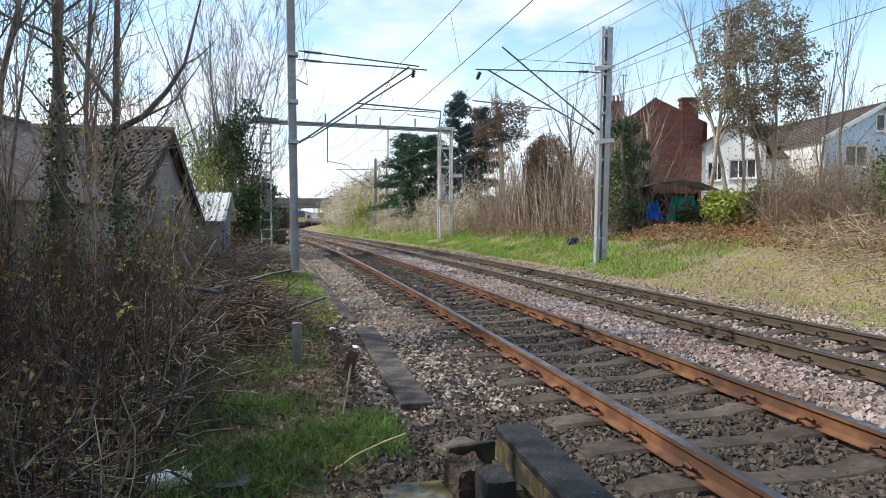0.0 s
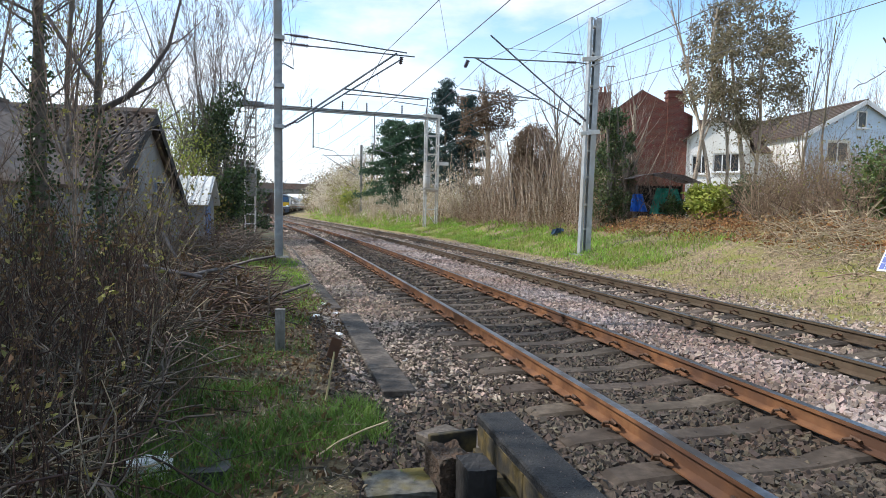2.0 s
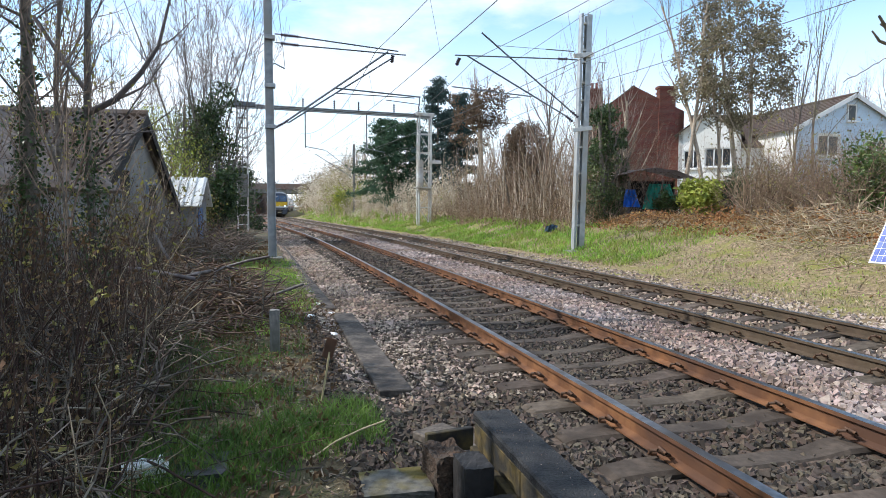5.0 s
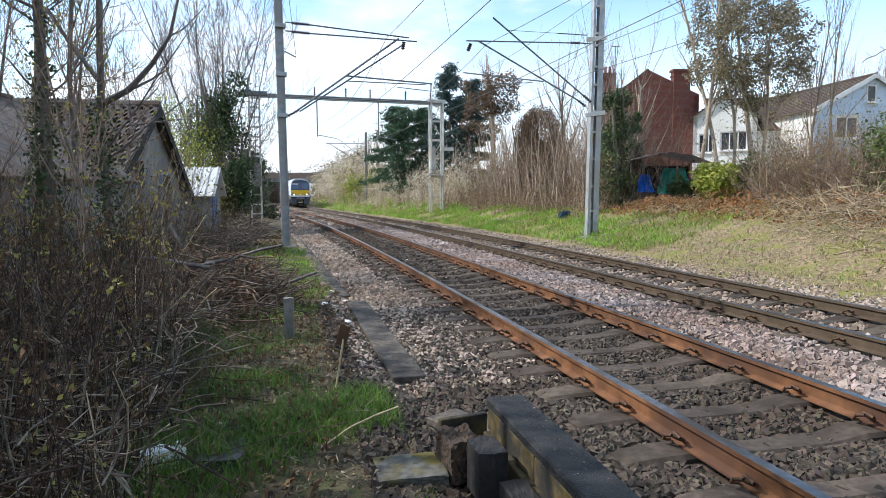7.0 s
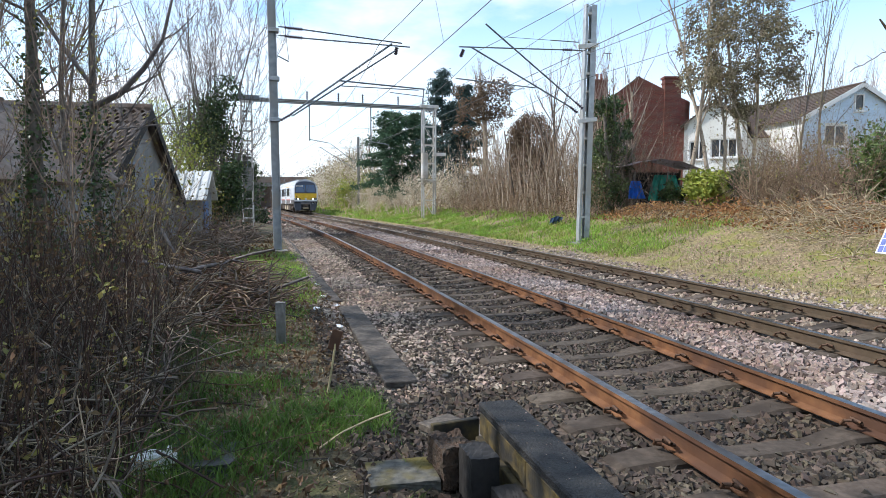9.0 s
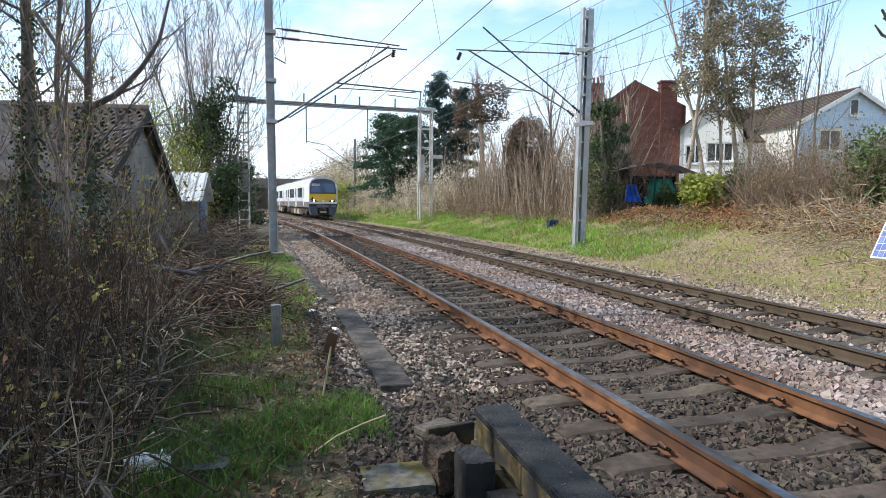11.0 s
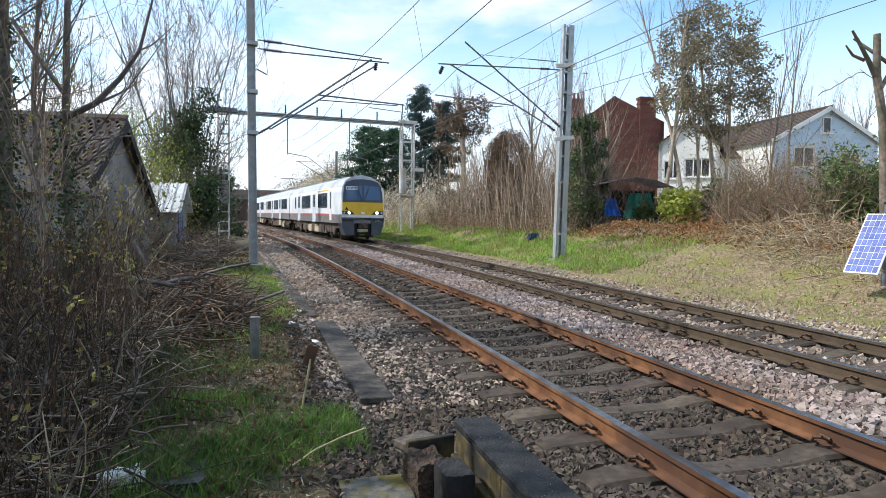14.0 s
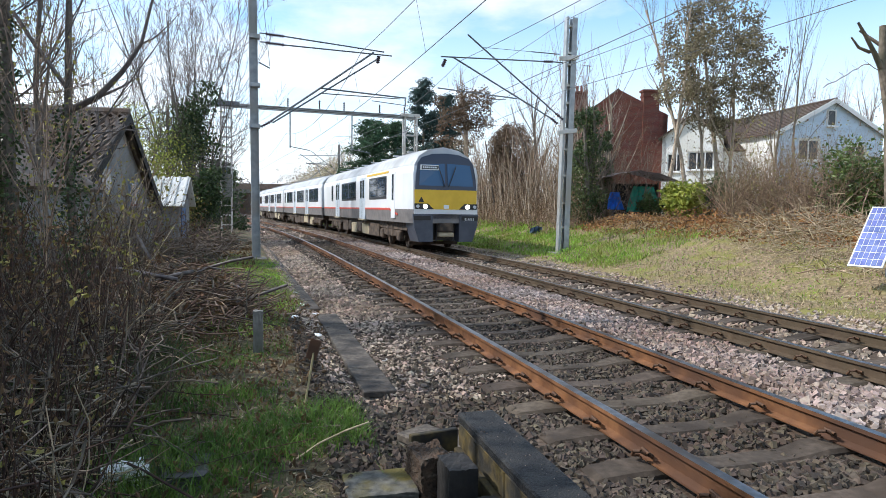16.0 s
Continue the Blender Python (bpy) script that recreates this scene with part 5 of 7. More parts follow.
def carriage(lead, label):
    t = tagged(empty("train_carriage"), label, "train", "carriages of the train")
    h = LEN / 2
    rear = (-h, 1.0, 0.0)
    if lead:
        ends = [rear, (h - 1.5, 1.0, 0.0), (h - 0.8, 0.975, 0.02), (h - 0.35, 0.915, 0.06), (h - 0.1, 0.84, 0.08)]
    else:
        ends = [rear, (h, 1.0, 0.0)]
    loft("body", 1.6, 3.1, ends, BODYW, t, "white upper body")
    loft("lower_body", 1.12, 1.6, ends, LOWER, t, "grey lower body")
    if lead:
        loft("roof", 3.1, 3.8, [rear, (h - 1.5, 1.0, 0.0), (h - 0.8, 0.965, 0.04), (h - 0.4, 0.91, 0.08), (h - 0.15, 0.83, 0.1)], ROOFG, t, "grey curved roof")
    else:
        loft("roof", 3.1, 3.8, ends, ROOFG, t, "grey curved roof")
    for y in np.arange(-h + 1.5, h - 2.5, 2.1):
        box("roof_rib", (0, float(y), 3.79), (1.3, 0.12, 0.05), ROOFG, t)
    wins = [(3.0, 6.0), (8.9, 12.6), (15.4, 15.9)] if lead else [(1.4, 4.85), (7.4, 10.6), (13.2, 16.5), (17.5, 18.0)]
    doors = [(6.85, 8.0), (13.3, 14.5)] if lead else [(5.3, 6.5), (11.3, 12.5)]
    for sx in (-1, 1):
        for a, b in wins:
            w = box("window", (sx * 1.405, h - (a + b) / 2, 2.42), (0.05, b - a, 0.9), BLACKP, t, "black-framed window", None, 0.02)
            n = max(1, round((b - a) / 1.7))
            for i in range(n):
                c = h - a - (b - a) * (i + 0.5) / n
                box("pane", (sx * 1.42, c, 2.44), (0.03, (b - a) / n - 0.14, 0.74), TGLASS, w)
        for a, b in doors:
            d = box("door", (sx * 1.405, h - (a + b) / 2, 2.05), (0.05, b - a, 1.85), DOORC, t, "pale blue sliding doors", None, 0.02)
            for q in (0.28, 0.72):
                box("pane", (sx * 1.424, h - a - (b - a) * q, 2.45), (0.022, 0.32, 0.8), TGLASS, d)
            box("seam", (sx * 1.425, h - (a + b) / 2, 2.05), (0.02, 0.03, 1.8), BLACKP, d)
            box("step", (sx * 1.42, h - (a + b) / 2, 1.1), (0.12, b - a, 0.06), BOXY, t)
        box("stripe", (sx * 1.412, (0 if not lead else -1.2), 1.6), (0.022, LEN - (0.1 if not lead else 2.6), 0.075), REDLINE, t, "thin red stripe")
        if lead:
            box("stripe", (sx * 1.40, h - 2.0, 1.5), (0.024, 1.25, 0.075), REDLINE, t, "", Matrix.Rotation(radians(-9), 4, "X"))
            box("cant_stripe", (sx * 1.385, h - 4.7, 3.0), (0.03, 3.8, 0.08), YELLOW, t, "yellow stripe above the window")
            cd = box("cab_door", (sx * 1.405, h - 2.0, 2.1), (0.04, 0.55, 1.7), BODYW, t, "white cab door", None, 0.01)
            box("pane", (sx * 1.42, h - 2.0, 2.4), (0.03, 0.22, 0.95), TGLASS, cd)
    # below the floor
    box("underframe", (0, -0.3, 0.98), (2.3, LEN - 1.4, 0.3), UNDER, t)
    wheelsets = []
    for yb in (h - 3.3, -h + 3.3):
        b = box("bogie", (0, yb, 0.72), (2.1, 2.9, 0.2), UNDER, t, "grimy bogie", None, 0.03)
        for sx in (-1, 1):
            box("side_frame", (sx * 1.08, yb, 0.68), (0.14, 2.9, 0.26), UNDER, b, "", None, 0.04)
            for yy in (-1.3, 1.3):
                box("axle_box", (sx * 1.12, yb + yy, 0.6), (0.2, 0.4, 0.38), UNDER, b, "", None, 0.05)
            for yy in (-0.35, 0.35):
                tube("spring", (sx * 1.05, yb + yy, 0.55), (sx * 1.05, yb + yy, 1.0), 0.16, UNDER, b, "", 10)
        for yy in (-1.3, 1.3):
            bm = bmesh.new()
            add_tube(bm, (-0.8, 0, 0), (0.8, 0, 0), 0.08, 8)
            for sx in (-1, 1):
                add_tube(bm, (sx * 0.69, 0, 0), (sx * 0.82, 0, 0), 0.42, 20)
                add_tube(bm, (sx * 0.82, 0, 0), (sx * 0.85, 0, 0), 0.16, 8)
                add_box(bm, (sx * 0.83, 0.0, 0.24), (0.02, 0.06, 0.2))
            w = part("wheelset", bm, UNDER, b, "dark steel wheelset")
            w.matrix_basis = pose(0, yb + yy, 0.575)
            wheelsets.append((w, yb + yy))
    rng_e = random.Random(5 if lead else 6)
    y = -h + 5.6
    while y < h - 5.6:
        L = rng_e.uniform(0.8, 2.0)
        cream = rng_e.random() < 0.3
        for sx in (-1, 1):
            box("equipment_case", (sx * 0.86, y + L / 2, 0.72 + rng_e.uniform(-0.06, 0.04)), (0.7, L - 0.12, rng_e.uniform(0.45, 0.62)), BOXY if cream else UNDER, t, "cream equipment case" if cream else "", None, 0.03)
        y += L
    if lead:
        cab_front(t, h)
    return t, wheelsets


def face_poly(name, pts, h, mat, parent, label="", d0=0.0, d1=0.03):
    """A panel on the raked cab face: outline in x, z, from depth d0 to d1 before the face."""
    bm = bmesh.new()

    def fy(z):
        return h - 0.08 - 0.085 * max(0.0, z - 2.0) ** 2
    a = [bm.verts.new((x * 0.945, fy(z) + d0 - 0.05, z)) for x, z in pts]
    b = [bm.verts.new((x * 0.945, fy(z) + d1, z)) for x, z in pts]
    bm.faces.new(b)
    bm.faces.new(a[::-1])
    for i in range(len(a)):
        j = (i + 1) % len(a)
        bm.faces.new((a[i], a[j], b[j], b[i]))
    return part(name, bm, mat, parent, label)


def sym(r):
    return r + [(-x, z) for x, z in r[::-1] if abs(x) > 1e-4]


def cab_front(t, h):
    face_poly("windscreen_surround", sym([(1.19, 2.28), (1.16, 2.75), (1.08, 3.2), (0.92, 3.4), (0.5, 3.53), (0, 3.56)]), h, DARKTRIM, t, "dark blue windscreen surround", 0, 0.02)
    for sx in (-1, 1):
        g = face_poly("windscreen", [(sx * x, z) for x, z in ((0.05, 2.42), (1.06, 2.42), (1.03, 2.75), (0.95, 3.16), (0.05, 3.2))], h, CABGLASS, t, "large flat windscreen pane", 0.02, 0.032)
        box("wiper", (sx * 0.2, h - 0.02, 2.75), (0.025, 0.03, 0.75), BLACKP, g, "", Matrix.Rotation(sx * 0.35, 4, "Y"))
    face_poly("destination_box", [(0.28, 2.96), (1.0, 2.96), (0.98, 3.14), (0.28, 3.14)], h, FRAMEW, t, "destination display with unreadable letters", 0.03, 0.045)
    face_poly("display", [(0.33, 2.99), (0.95, 2.99), (0.94, 3.11), (0.33, 3.11)], h, BLACKP, t, "", 0.045, 0.05)
    for k in range(7):
        x = 0.38 + k * 0.078
        face_poly("letter_bar", [(x, 3.02), (x + 0.05, 3.02), (x + 0.05, 3.08), (x, 3.08)], h, WHITEP, t, "", 0.05, 0.054)
    face_poly("yellow_panel", [(1.2, 1.75), (1.21, 2.28), (-1.21, 2.28), (-1.2, 1.75), (-0.62, 1.6), (0.62, 1.6)], h, YELLOW, t, "yellow warning panel", 0, 0.025)
    face_poly("white_band", [(1.24, 1.44), (1.24, 1.6), (-1.24, 1.6), (-1.24, 1.44)], h, BODYW, t, "white band below the lamps", 0, 0.03)
    face_poly("triangle_sign", [(0.86, 1.85), (1.08, 1.85), (0.97, 2.04)], h, BLACKP, t, "small black triangle", 0.025, 0.03)
    face_poly("badge", [(-0.1, 1.63), (0.1, 1.63), (0.1, 1.76), (-0.1, 1.76)], h, WHITEP, t, "", 0.025, 0.032)
    for sx in (-1, 1):
        p = face_poly("lamp_cluster", [(sx * x, z) for x, z in ((0.5, 1.61), (1.2, 1.61), (1.22, 1.8), (0.72, 1.8))], h, BLACKP, t, "black lamp cluster", 0.02, 0.05)
        tube("headlamp", (sx * 0.78, h - 0.04, 1.7), (sx * 0.78, h + 0.0, 1.7), 0.075, LAMP, p, "lit headlamp", 14)
        tube("tail_lamp", (sx * 1.05, h - 0.04, 1.7), (sx * 1.05, h - 0.005, 1.7), 0.06, LENS, p, "", 12)
    # skirt and coupler
    for sx in (-1, 1):
        extrude_poly("skirt", [(sx * x, z) for x, z in ((0.5, 1.44), (1.21, 1.44), (1.15, 0.95), (0.99, 0.47), (0.48, 0.47))], h - 1.1, h - 0.05, SKIRT, t, "slate grey skirt")
        # Flat black plate drawn for the shade of a recess.
        box("buffer_recess_shade", (sx * 0.88, h - 0.04, 1.3), (0.6, 0.03, 0.15), BLACKP, t)
    box("skirt_top", (0, h - 0.6, 1.36), (1.1, 1.0, 0.16), SKIRT, t)
    # Black block fills the opening in place of its shade.
    box("coupler_recess_shade", (0, h - 0.8, 0.9), (1.05, 0.7, 0.8), BLACKP, t, "black block standing in for shade in the coupler opening")
    c = box("coupler", (0, h - 0.25, 0.98), (0.5, 0.6, 0.32), UNDER, t, "grimy automatic coupler", None, 0.05)
    box("coupler_box", (0, h - 0.12, 0.72), (0.55, 0.3, 0.16), BOXY, c, "", None, 0.03)
    tube("hose", (0.3, h - 0.2, 0.95), (0.32, h - 0.15, 0.5), 0.03, BLACKP, c)
    tube("hose", (-0.3, h - 0.2, 0.95), (-0.32, h - 0.15, 0.5), 0.03, BLACKP, c)
    for k in range(6):
        x = -0.72 - k * 0.065
        face_poly("number_bar", [(x, 1.22), (x - 0.045, 1.22), (x - 0.045, 1.31), (x, 1.31)], h, WHITEP, t, "", -0.01, 0.055)
    box("lifeguard", (0, h - 1.5, 0.36), (1.9, 0.1, 0.12), UNDER, t)


TRAIN = [carriage(True, "white electric train driving car with yellow front and lit headlamps")]
for k in range(3):
    TRAIN.append(carriage(False, "white electric train carriage with red stripe and dark windows"))


def pantograph(parent):
    bm = bmesh.new()
    for a, b in (((-0.5, -1, 3.82), (0, 0.6, 4.4)), ((0.5, -1, 3.82), (0, 0.6, 4.4)), ((0, 0.6, 4.4), (0, -0.6, 4.98)), ((-0.8, -0.6, 5.0), (0.8, -0.6, 5.0)), ((-0.8, -0.35, 5.0), (0.8, -0.35, 5.0))):
        add_tube(bm, a, b, 0.03, 6)
    return part("pantograph", bm, TUBE, parent, "raised pantograph")


pantograph(TRAIN[1][0])


def front_s(t):
    """Where the train's front is along the line."""
    u = 16 - t
    return 12.5 + 6.75 * u + 0.012 * u * u


def motions():
    for k, (car, wheelsets) in enumerate(TRAIN):
        rows = []
        for i in range(33):
            t = i * 0.5
            s = front_s(t) + k * (LEN + 0.3) + LEN / 2
            p1, _ = line_at(s - 6.2)
            p2, _ = line_at(s + 6.2)
            c, d = (p1 + p2) / 2, p1 - p2
            rows.append((t, pose(c.x, c.y, 0.0, 0, 0, math.degrees(math.atan2(-d.x, d.y)))))
        walk(car, rows)
        if k < 2:
            for w, y in wheelsets:
                rows = []
                for i in range(241):
                    t = i / 15
                    turn = (front_s(0) - front_s(t)) / 0.42
                    rows.append((t, pose(0, y, 0.575, -math.degrees(turn), 0, 0)))
                walk(w, rows)


# ---- trees and plants ----
def cover(*args):
    return tagged(link(*args), kind="stuff")


def split_tree(t, segs, bark, twig, cut=0.022, crown_name="crown", label="", least=0.004):
    S = np.array(segs)
    S[:, 6:8] = np.maximum(S[:, 6:8], least)
    big = S[:, 6] > cut
    if big.any():
        link("trunk", tubes_mesh("trunk", S[big], 7), bark, t)
    if (~big).any():
        cover(crown_name, tubes_mesh(crown_name, S[~big], 3), twig, t, label)


def bare_tree(x, y, h, r, seed, label, bark=BARK, twig=TWIG, lean=(0, 0), depth=3, kids=(1, 3), low=0.25, spread=0.55, up=0.3, shrink=0.5, ivy=0.0, buds=None, z=None, group="bare trees"):
    rng = np.random.default_rng(seed)
    t = tagged(empty("bare_tree"), label, "tree", group)
    z0 = (gz(x, y) if z is None else z) - 0.1
    segs, tips = [], []
    branch(segs, tips, rng, (x, y, z0), (lean[0], lean[1], 1), h, r, depth, spread, kids, up, 7, 0.07, shrink, low)
    split_tree(t, segs, bark, twig, 0.02, "crown", "bare twigs")
    if ivy:
        S = np.array([s for s in segs if s[6] > 0.035 and s[2] < z0 + ivy])
        C = []
        for s in S:
            n = int(np.linalg.norm(s[3:6] - s[0:3]) * 420)
            w = rng.uniform(0, 1, (n, 1))
            C.append(s[0:3] + (s[3:6] - s[0:3]) * w + rng.normal(size=(n, 3)) * (0.1 + s[6] * 0.7))
        if C:
            cover("ivy", leaves_mesh("ivy", np.concatenate(C), 0.05, rng, 0.5, 1.1), IVY, t, "dark ivy round the trunk")
    if buds is not None:
        T = np.array(tips)
        T = T[rng.uniform(0, 1, len(T)) < 0.8]
        T = np.repeat(T, 2, 0) + rng.normal(size=(2 * len(T), 3)) * 0.06
        cover("bud_cover", leaves_mesh("bud_cover", T, 0.035, rng), buds, t, "first small leaves")
    return t


def leaf_cloud(rng, centres, radii, n, flat=1.0):
    """Points in uneven clumps, denser towards their outsides."""
    centres, radii = np.array(centres, float), np.array(radii, float)
    p = radii ** 2.3
    k = rng.choice(len(centres), n, p=p / p.sum())
    d = rng.normal(size=(n, 3))
    d /= np.linalg.norm(d, axis=1, keepdims=True)
    rr = radii[k] * rng.uniform(0.25, 1.0, n) ** 0.5 * (1 + 0.15 * rng.normal(size=n))
    d[:, 2] *= flat
    return centres[k] + d * rr[:, None]


def leafy_bush(x, y, w, d, h, seed, mat, label, leaf=0.06, n=5000, stems=14, name="bush", cat="bush", twig=TWIG, group="bushes", clump=0.35):
    rng = np.random.default_rng(seed)
    t = tagged(empty(name), label, cat, group)
    segs, cen = [], []
    for i in range(stems):
        bx, by = x + rng.uniform(-0.3, 0.3) * w, y + rng.uniform(-0.3, 0.3) * d
        tx, ty = x + rng.uniform(-0.5, 0.5) * w, y + rng.uniform(-0.5, 0.5) * d
        zb = gz(bx, by)
        tz = zb + h * rng.uniform(0.5, 1.0) * (1 - 0.5 * ((tx - x) / (0.5 * w)) ** 2)
        m = ((bx + tx) / 2, (by + ty) / 2, zb + (tz - zb) * 0.6)
        segs += [(bx, by, zb - 0.1, *m, 0.025, 0.018), (*m, tx, ty, tz, 0.018, 0.006)]
        for w_ in (0.45, 0.75, 1.0):
            cen.append((bx + (tx - bx) * w_, by + (ty - by) * w_, zb + (tz - zb) * w_ * 0.95))
    cover("stem_clump", tubes_mesh("stem_clump", segs, 5), twig, t)
    rad = rng.uniform(0.5, 1.2, len(cen)) * clump * min(w, h) * 0.55
    cover("foliage", leaves_mesh("foliage", leaf_cloud(rng, cen, rad, n), leaf, rng, 0.2), mat, t)
    return t


def twig_thicket(x, y, w, d, h, seed, label, n=60, twig=TWIG, leaf=None, leaf_n=0, pale=False, name="shrub", group="bare shrubs", depth=2, rad=0.016, arch=0.35, kids=(1, 2), leaf_size=0.05):
    """Many-stemmed bare shrub."""
    rng = np.random.default_rng(seed)
    t = tagged(empty(name), label, "shrub", group)
    segs, tips = [], []
    for i in range(n):
        bx, by = x + rng.uniform(-0.5, 0.5) * w, y + rng.uniform(-0.5, 0.5) * d
        hh = h * rng.uniform(0.45, 1.05)
        branch(segs, tips, rng, (bx, by, gz(bx, by) - 0.08), (rng.normal() * arch, rng.normal() * arch, 1), hh, rad * rng.uniform(0.6, 1.3), depth, 0.6, kids, 0.12, 4, 0.18, 0.5, 0.15)
    cover("stem_clump", tubes_mesh("stem_clump", segs, 3), twig, t)
    if leaf is not None:
        T = np.array(tips)
        k = rng.integers(0, len(T), leaf_n)
        cover("leaf_cover", leaves_mesh("leaf_cover", T[k] + rng.normal(size=(leaf_n, 3)) * 0.14, leaf_size, rng, 0.3), leaf, t)
    return t


def tangle(name, x0, x1, y0, y1, n, seed, mat, label, cat, hfun, length=0.7, r=0.008, bend=0.25, up=0.15, group=""):
    """A heap of loose bent sticks."""
    rng = np.random.default_rng(seed)
    segs = []
    for i in range(n):
        px, py = rng.uniform(x0, x1), rng.uniform(y0, y1)
        top = hfun(px, py)
        if top <= 0:
            continue
        p = np.array([px, py, gz(px, py) + rng.uniform(0, 1) * top])
        d = rng.normal(size=3)
        d[2] = d[2] * 0.35 + up
        d /= np.linalg.norm(d)
        L, rr = length * rng.uniform(0.4, 1.5), r * rng.uniform(0.5, 1.6)
        for k in range(3):
            q = p + d * L / 3
            q[2] = max(q[2], gz(q[0], q[1]) + 0.01)
            segs.append((*p, *q, rr, rr * 0.85))
            d = d + rng.normal(size=3) * bend
            d[2] -= 0.12
            d /= np.linalg.norm(d)
            p = q
    return tagged(link(name, tubes_mesh(name, segs, 4), mat), label, cat, group, "stuff")


def scatter_leaves(name, x0, x1, y0, y1, n, seed, mat, label, hfun, size=0.06, cat="dead leaves"):
    rng = np.random.default_rng(seed)
    X, Y = rng.uniform(x0, x1, n), rng.uniform(y0, y1, n)
    H = np.array([hfun(a, b) for a, b in zip(X, Y)])
    ok = H > 0
    X, Y, H = X[ok], Y[ok], H[ok]
    C = np.stack([X, Y, ground_z(X, Y) + rng.uniform(0, 1, len(X)) ** 1.3 * H], 1)
    return tagged(link(name, leaves_mesh(name, C, size, rng, 0.0, 1.9, 0.35), mat), label, cat, kind="stuff")


def grass(x0, x1, y0, y1, n, seed, mat, label, h=0.12, w=0.004, mask=None, patchy=-0.35):
    rng = np.random.default_rng(seed)
    X, Y = rng.uniform(x0, x1, n), rng.uniform(y0, y1, n)
    m = np.sin(X * 1.7 + seed) * np.sin(Y * 1.3 + 2 * seed) + 0.5 * np.sin(X * 4.1 - Y * 3.3) + rng.normal(size=n) * 0.35
    ok = m > patchy
    if mask is not None:
        ok &= mask(X, Y)
    X, Y = X[ok], Y[ok]
    C = np.stack([X, Y, ground_z(X, Y) - 0.01], 1)
    tagged(link("grass", blades_mesh("grass", C, h, w, rng, 0.95), mat), label, "grass", kind="stuff")


def bank_grass(s0, s1, o0, o1, n, seed, mat, label, h, w):
    rng = np.random.default_rng(seed)
    s, o = rng.uniform(s0, s1, n), rng.uniform(o0, o1, n)
    ok = np.sin(s * 1.1 + seed) * np.sin(o * 2.3 + s * 0.7) + rng.normal(size=n) * 0.5 > -0.45
    X, Y = lines_at(s[ok], o[ok])
    C = np.stack([X, Y, ground_z(X, Y) - 0.01], 1)
    tagged(link("grass", blades_mesh("grass", C, h, w, rng, 0.9), mat), label, "grass", kind="stuff")


# left side: row of trees by the outbuildings
def ivied_tree(x, y, h, r, seed, label, ivy, limbs, extra=()):
    """Straight pole-like trunk with long thin rising limbs and ivy round its foot."""
    rng = np.random.default_rng(seed)
    t = tagged(empty("bare_tree"), label, "tree", "bare trees")
    z0 = gz(x, y) - 0.1
    trunk, segs, tips = [], [], []
    branch(trunk, [], rng, (x, y, z0), (0, 0, 1), h, r, 0, up=0.5, steps=9, wob=0.035)
    for i in range(limbs):
        k = trunk[int(rng.integers(2, 9))]
        w = rng.uniform(0, 1)
        p = [k[j] + (k[3 + j] - k[j]) * w for j in range(3)]
        a = rng.uniform(0, 2 * np.pi)
        branch(segs, tips, rng, p, (math.cos(a), math.sin(a) * 0.7, 0.55), rng.uniform(1.1, 2.8), rng.uniform(0.012, 0.026), 2, 0.5, (1, 2), 0.18, 5, 0.14, 0.45, 0.2)
    for a, b in zip(extra, extra[1:]):
        segs.append((*a[:3], *b[:3], a[3], b[3]))
        branch(segs, tips, rng, b[:3], (rng.normal() * 0.6, rng.normal() * 0.6, 0.7), 0.7, b[3] * 0.5, 1, 0.5, (1, 2), 0.2, 4, 0.12, 0.5, 0.2)
    link("trunk", tubes_mesh("trunk", trunk, 9), BARK, t)
    cover("crown", tubes_mesh("crown", segs, 4), GREYTWIG, t, "long thin bare limbs")
    C = []
    for k in trunk:
        k = np.array(k)
        if k[2] < z0 + ivy:
            n = int(560 * (1 - 0.5 * (k[2] - z0) / ivy))
            C.append(k[0:3] + (k[3:6] - k[0:3]) * rng.uniform(0, 1, (n, 1)) + rng.normal(size=(n, 3)) * np.array([0.13, 0.13, 0.05]) * (1.2 - 0.6 * (k[2] - z0) / ivy))
    cover("ivy", leaves_mesh("ivy", np.concatenate(C), 0.05, rng, 0.5, 1.1), IVY, t, "dark ivy round the trunk")
    return t


ivied_tree(-5.8, 9.0, 9.0, 0.085, 21, "bare pole-like tree with dark ivy on its trunk", 2.2, 9)
ivied_tree(-5.5, 9.05, 9.5, 0.1, 22, "bare tree with thick dark ivy on its trunk", 3.2, 9, ((-5.5, 9.05, 4.2, 0.035), (-5.15, 8.9, 3.75, 0.032), (-4.75, 8.9, 3.2, 0.03)))
ivied_tree(-4.75, 9.0, 8.5, 0.065, 23, "slender bare tree with patches of ivy", 2.6, 9, ((-4.75, 9.0, 2.9, 0.05), (-4.34, 8.9, 3.06, 0.045), (-4.0, 8.9, 3.41, 0.036), (-3.74, 8.9, 3.79, 0.026), (-3.5, 8.9, 4.7, 0.012)))
ivied_tree(-6.6, 9.1, 8.5, 0.07, 26, "bare grey tree before the panelled wall", 1.6, 10)
bare_tree(-6.0, 8.3, 5.0, 0.035, 24, "young bare tree with fine spreading twigs", kids=(1, 2), spread=0.6, low=0.15)
bare_tree(-4.8, 8.6, 4.4, 0.03, 25, "thin sapling with opening leaf buds", kids=(1, 2), buds=BUDLEAF, depth=2)
bare_tree(-4.3, 7.6, 3.0, 0.02, 29, "thin sapling with opening leaf buds", kids=(1, 2), buds=BUDLEAF, depth=2)
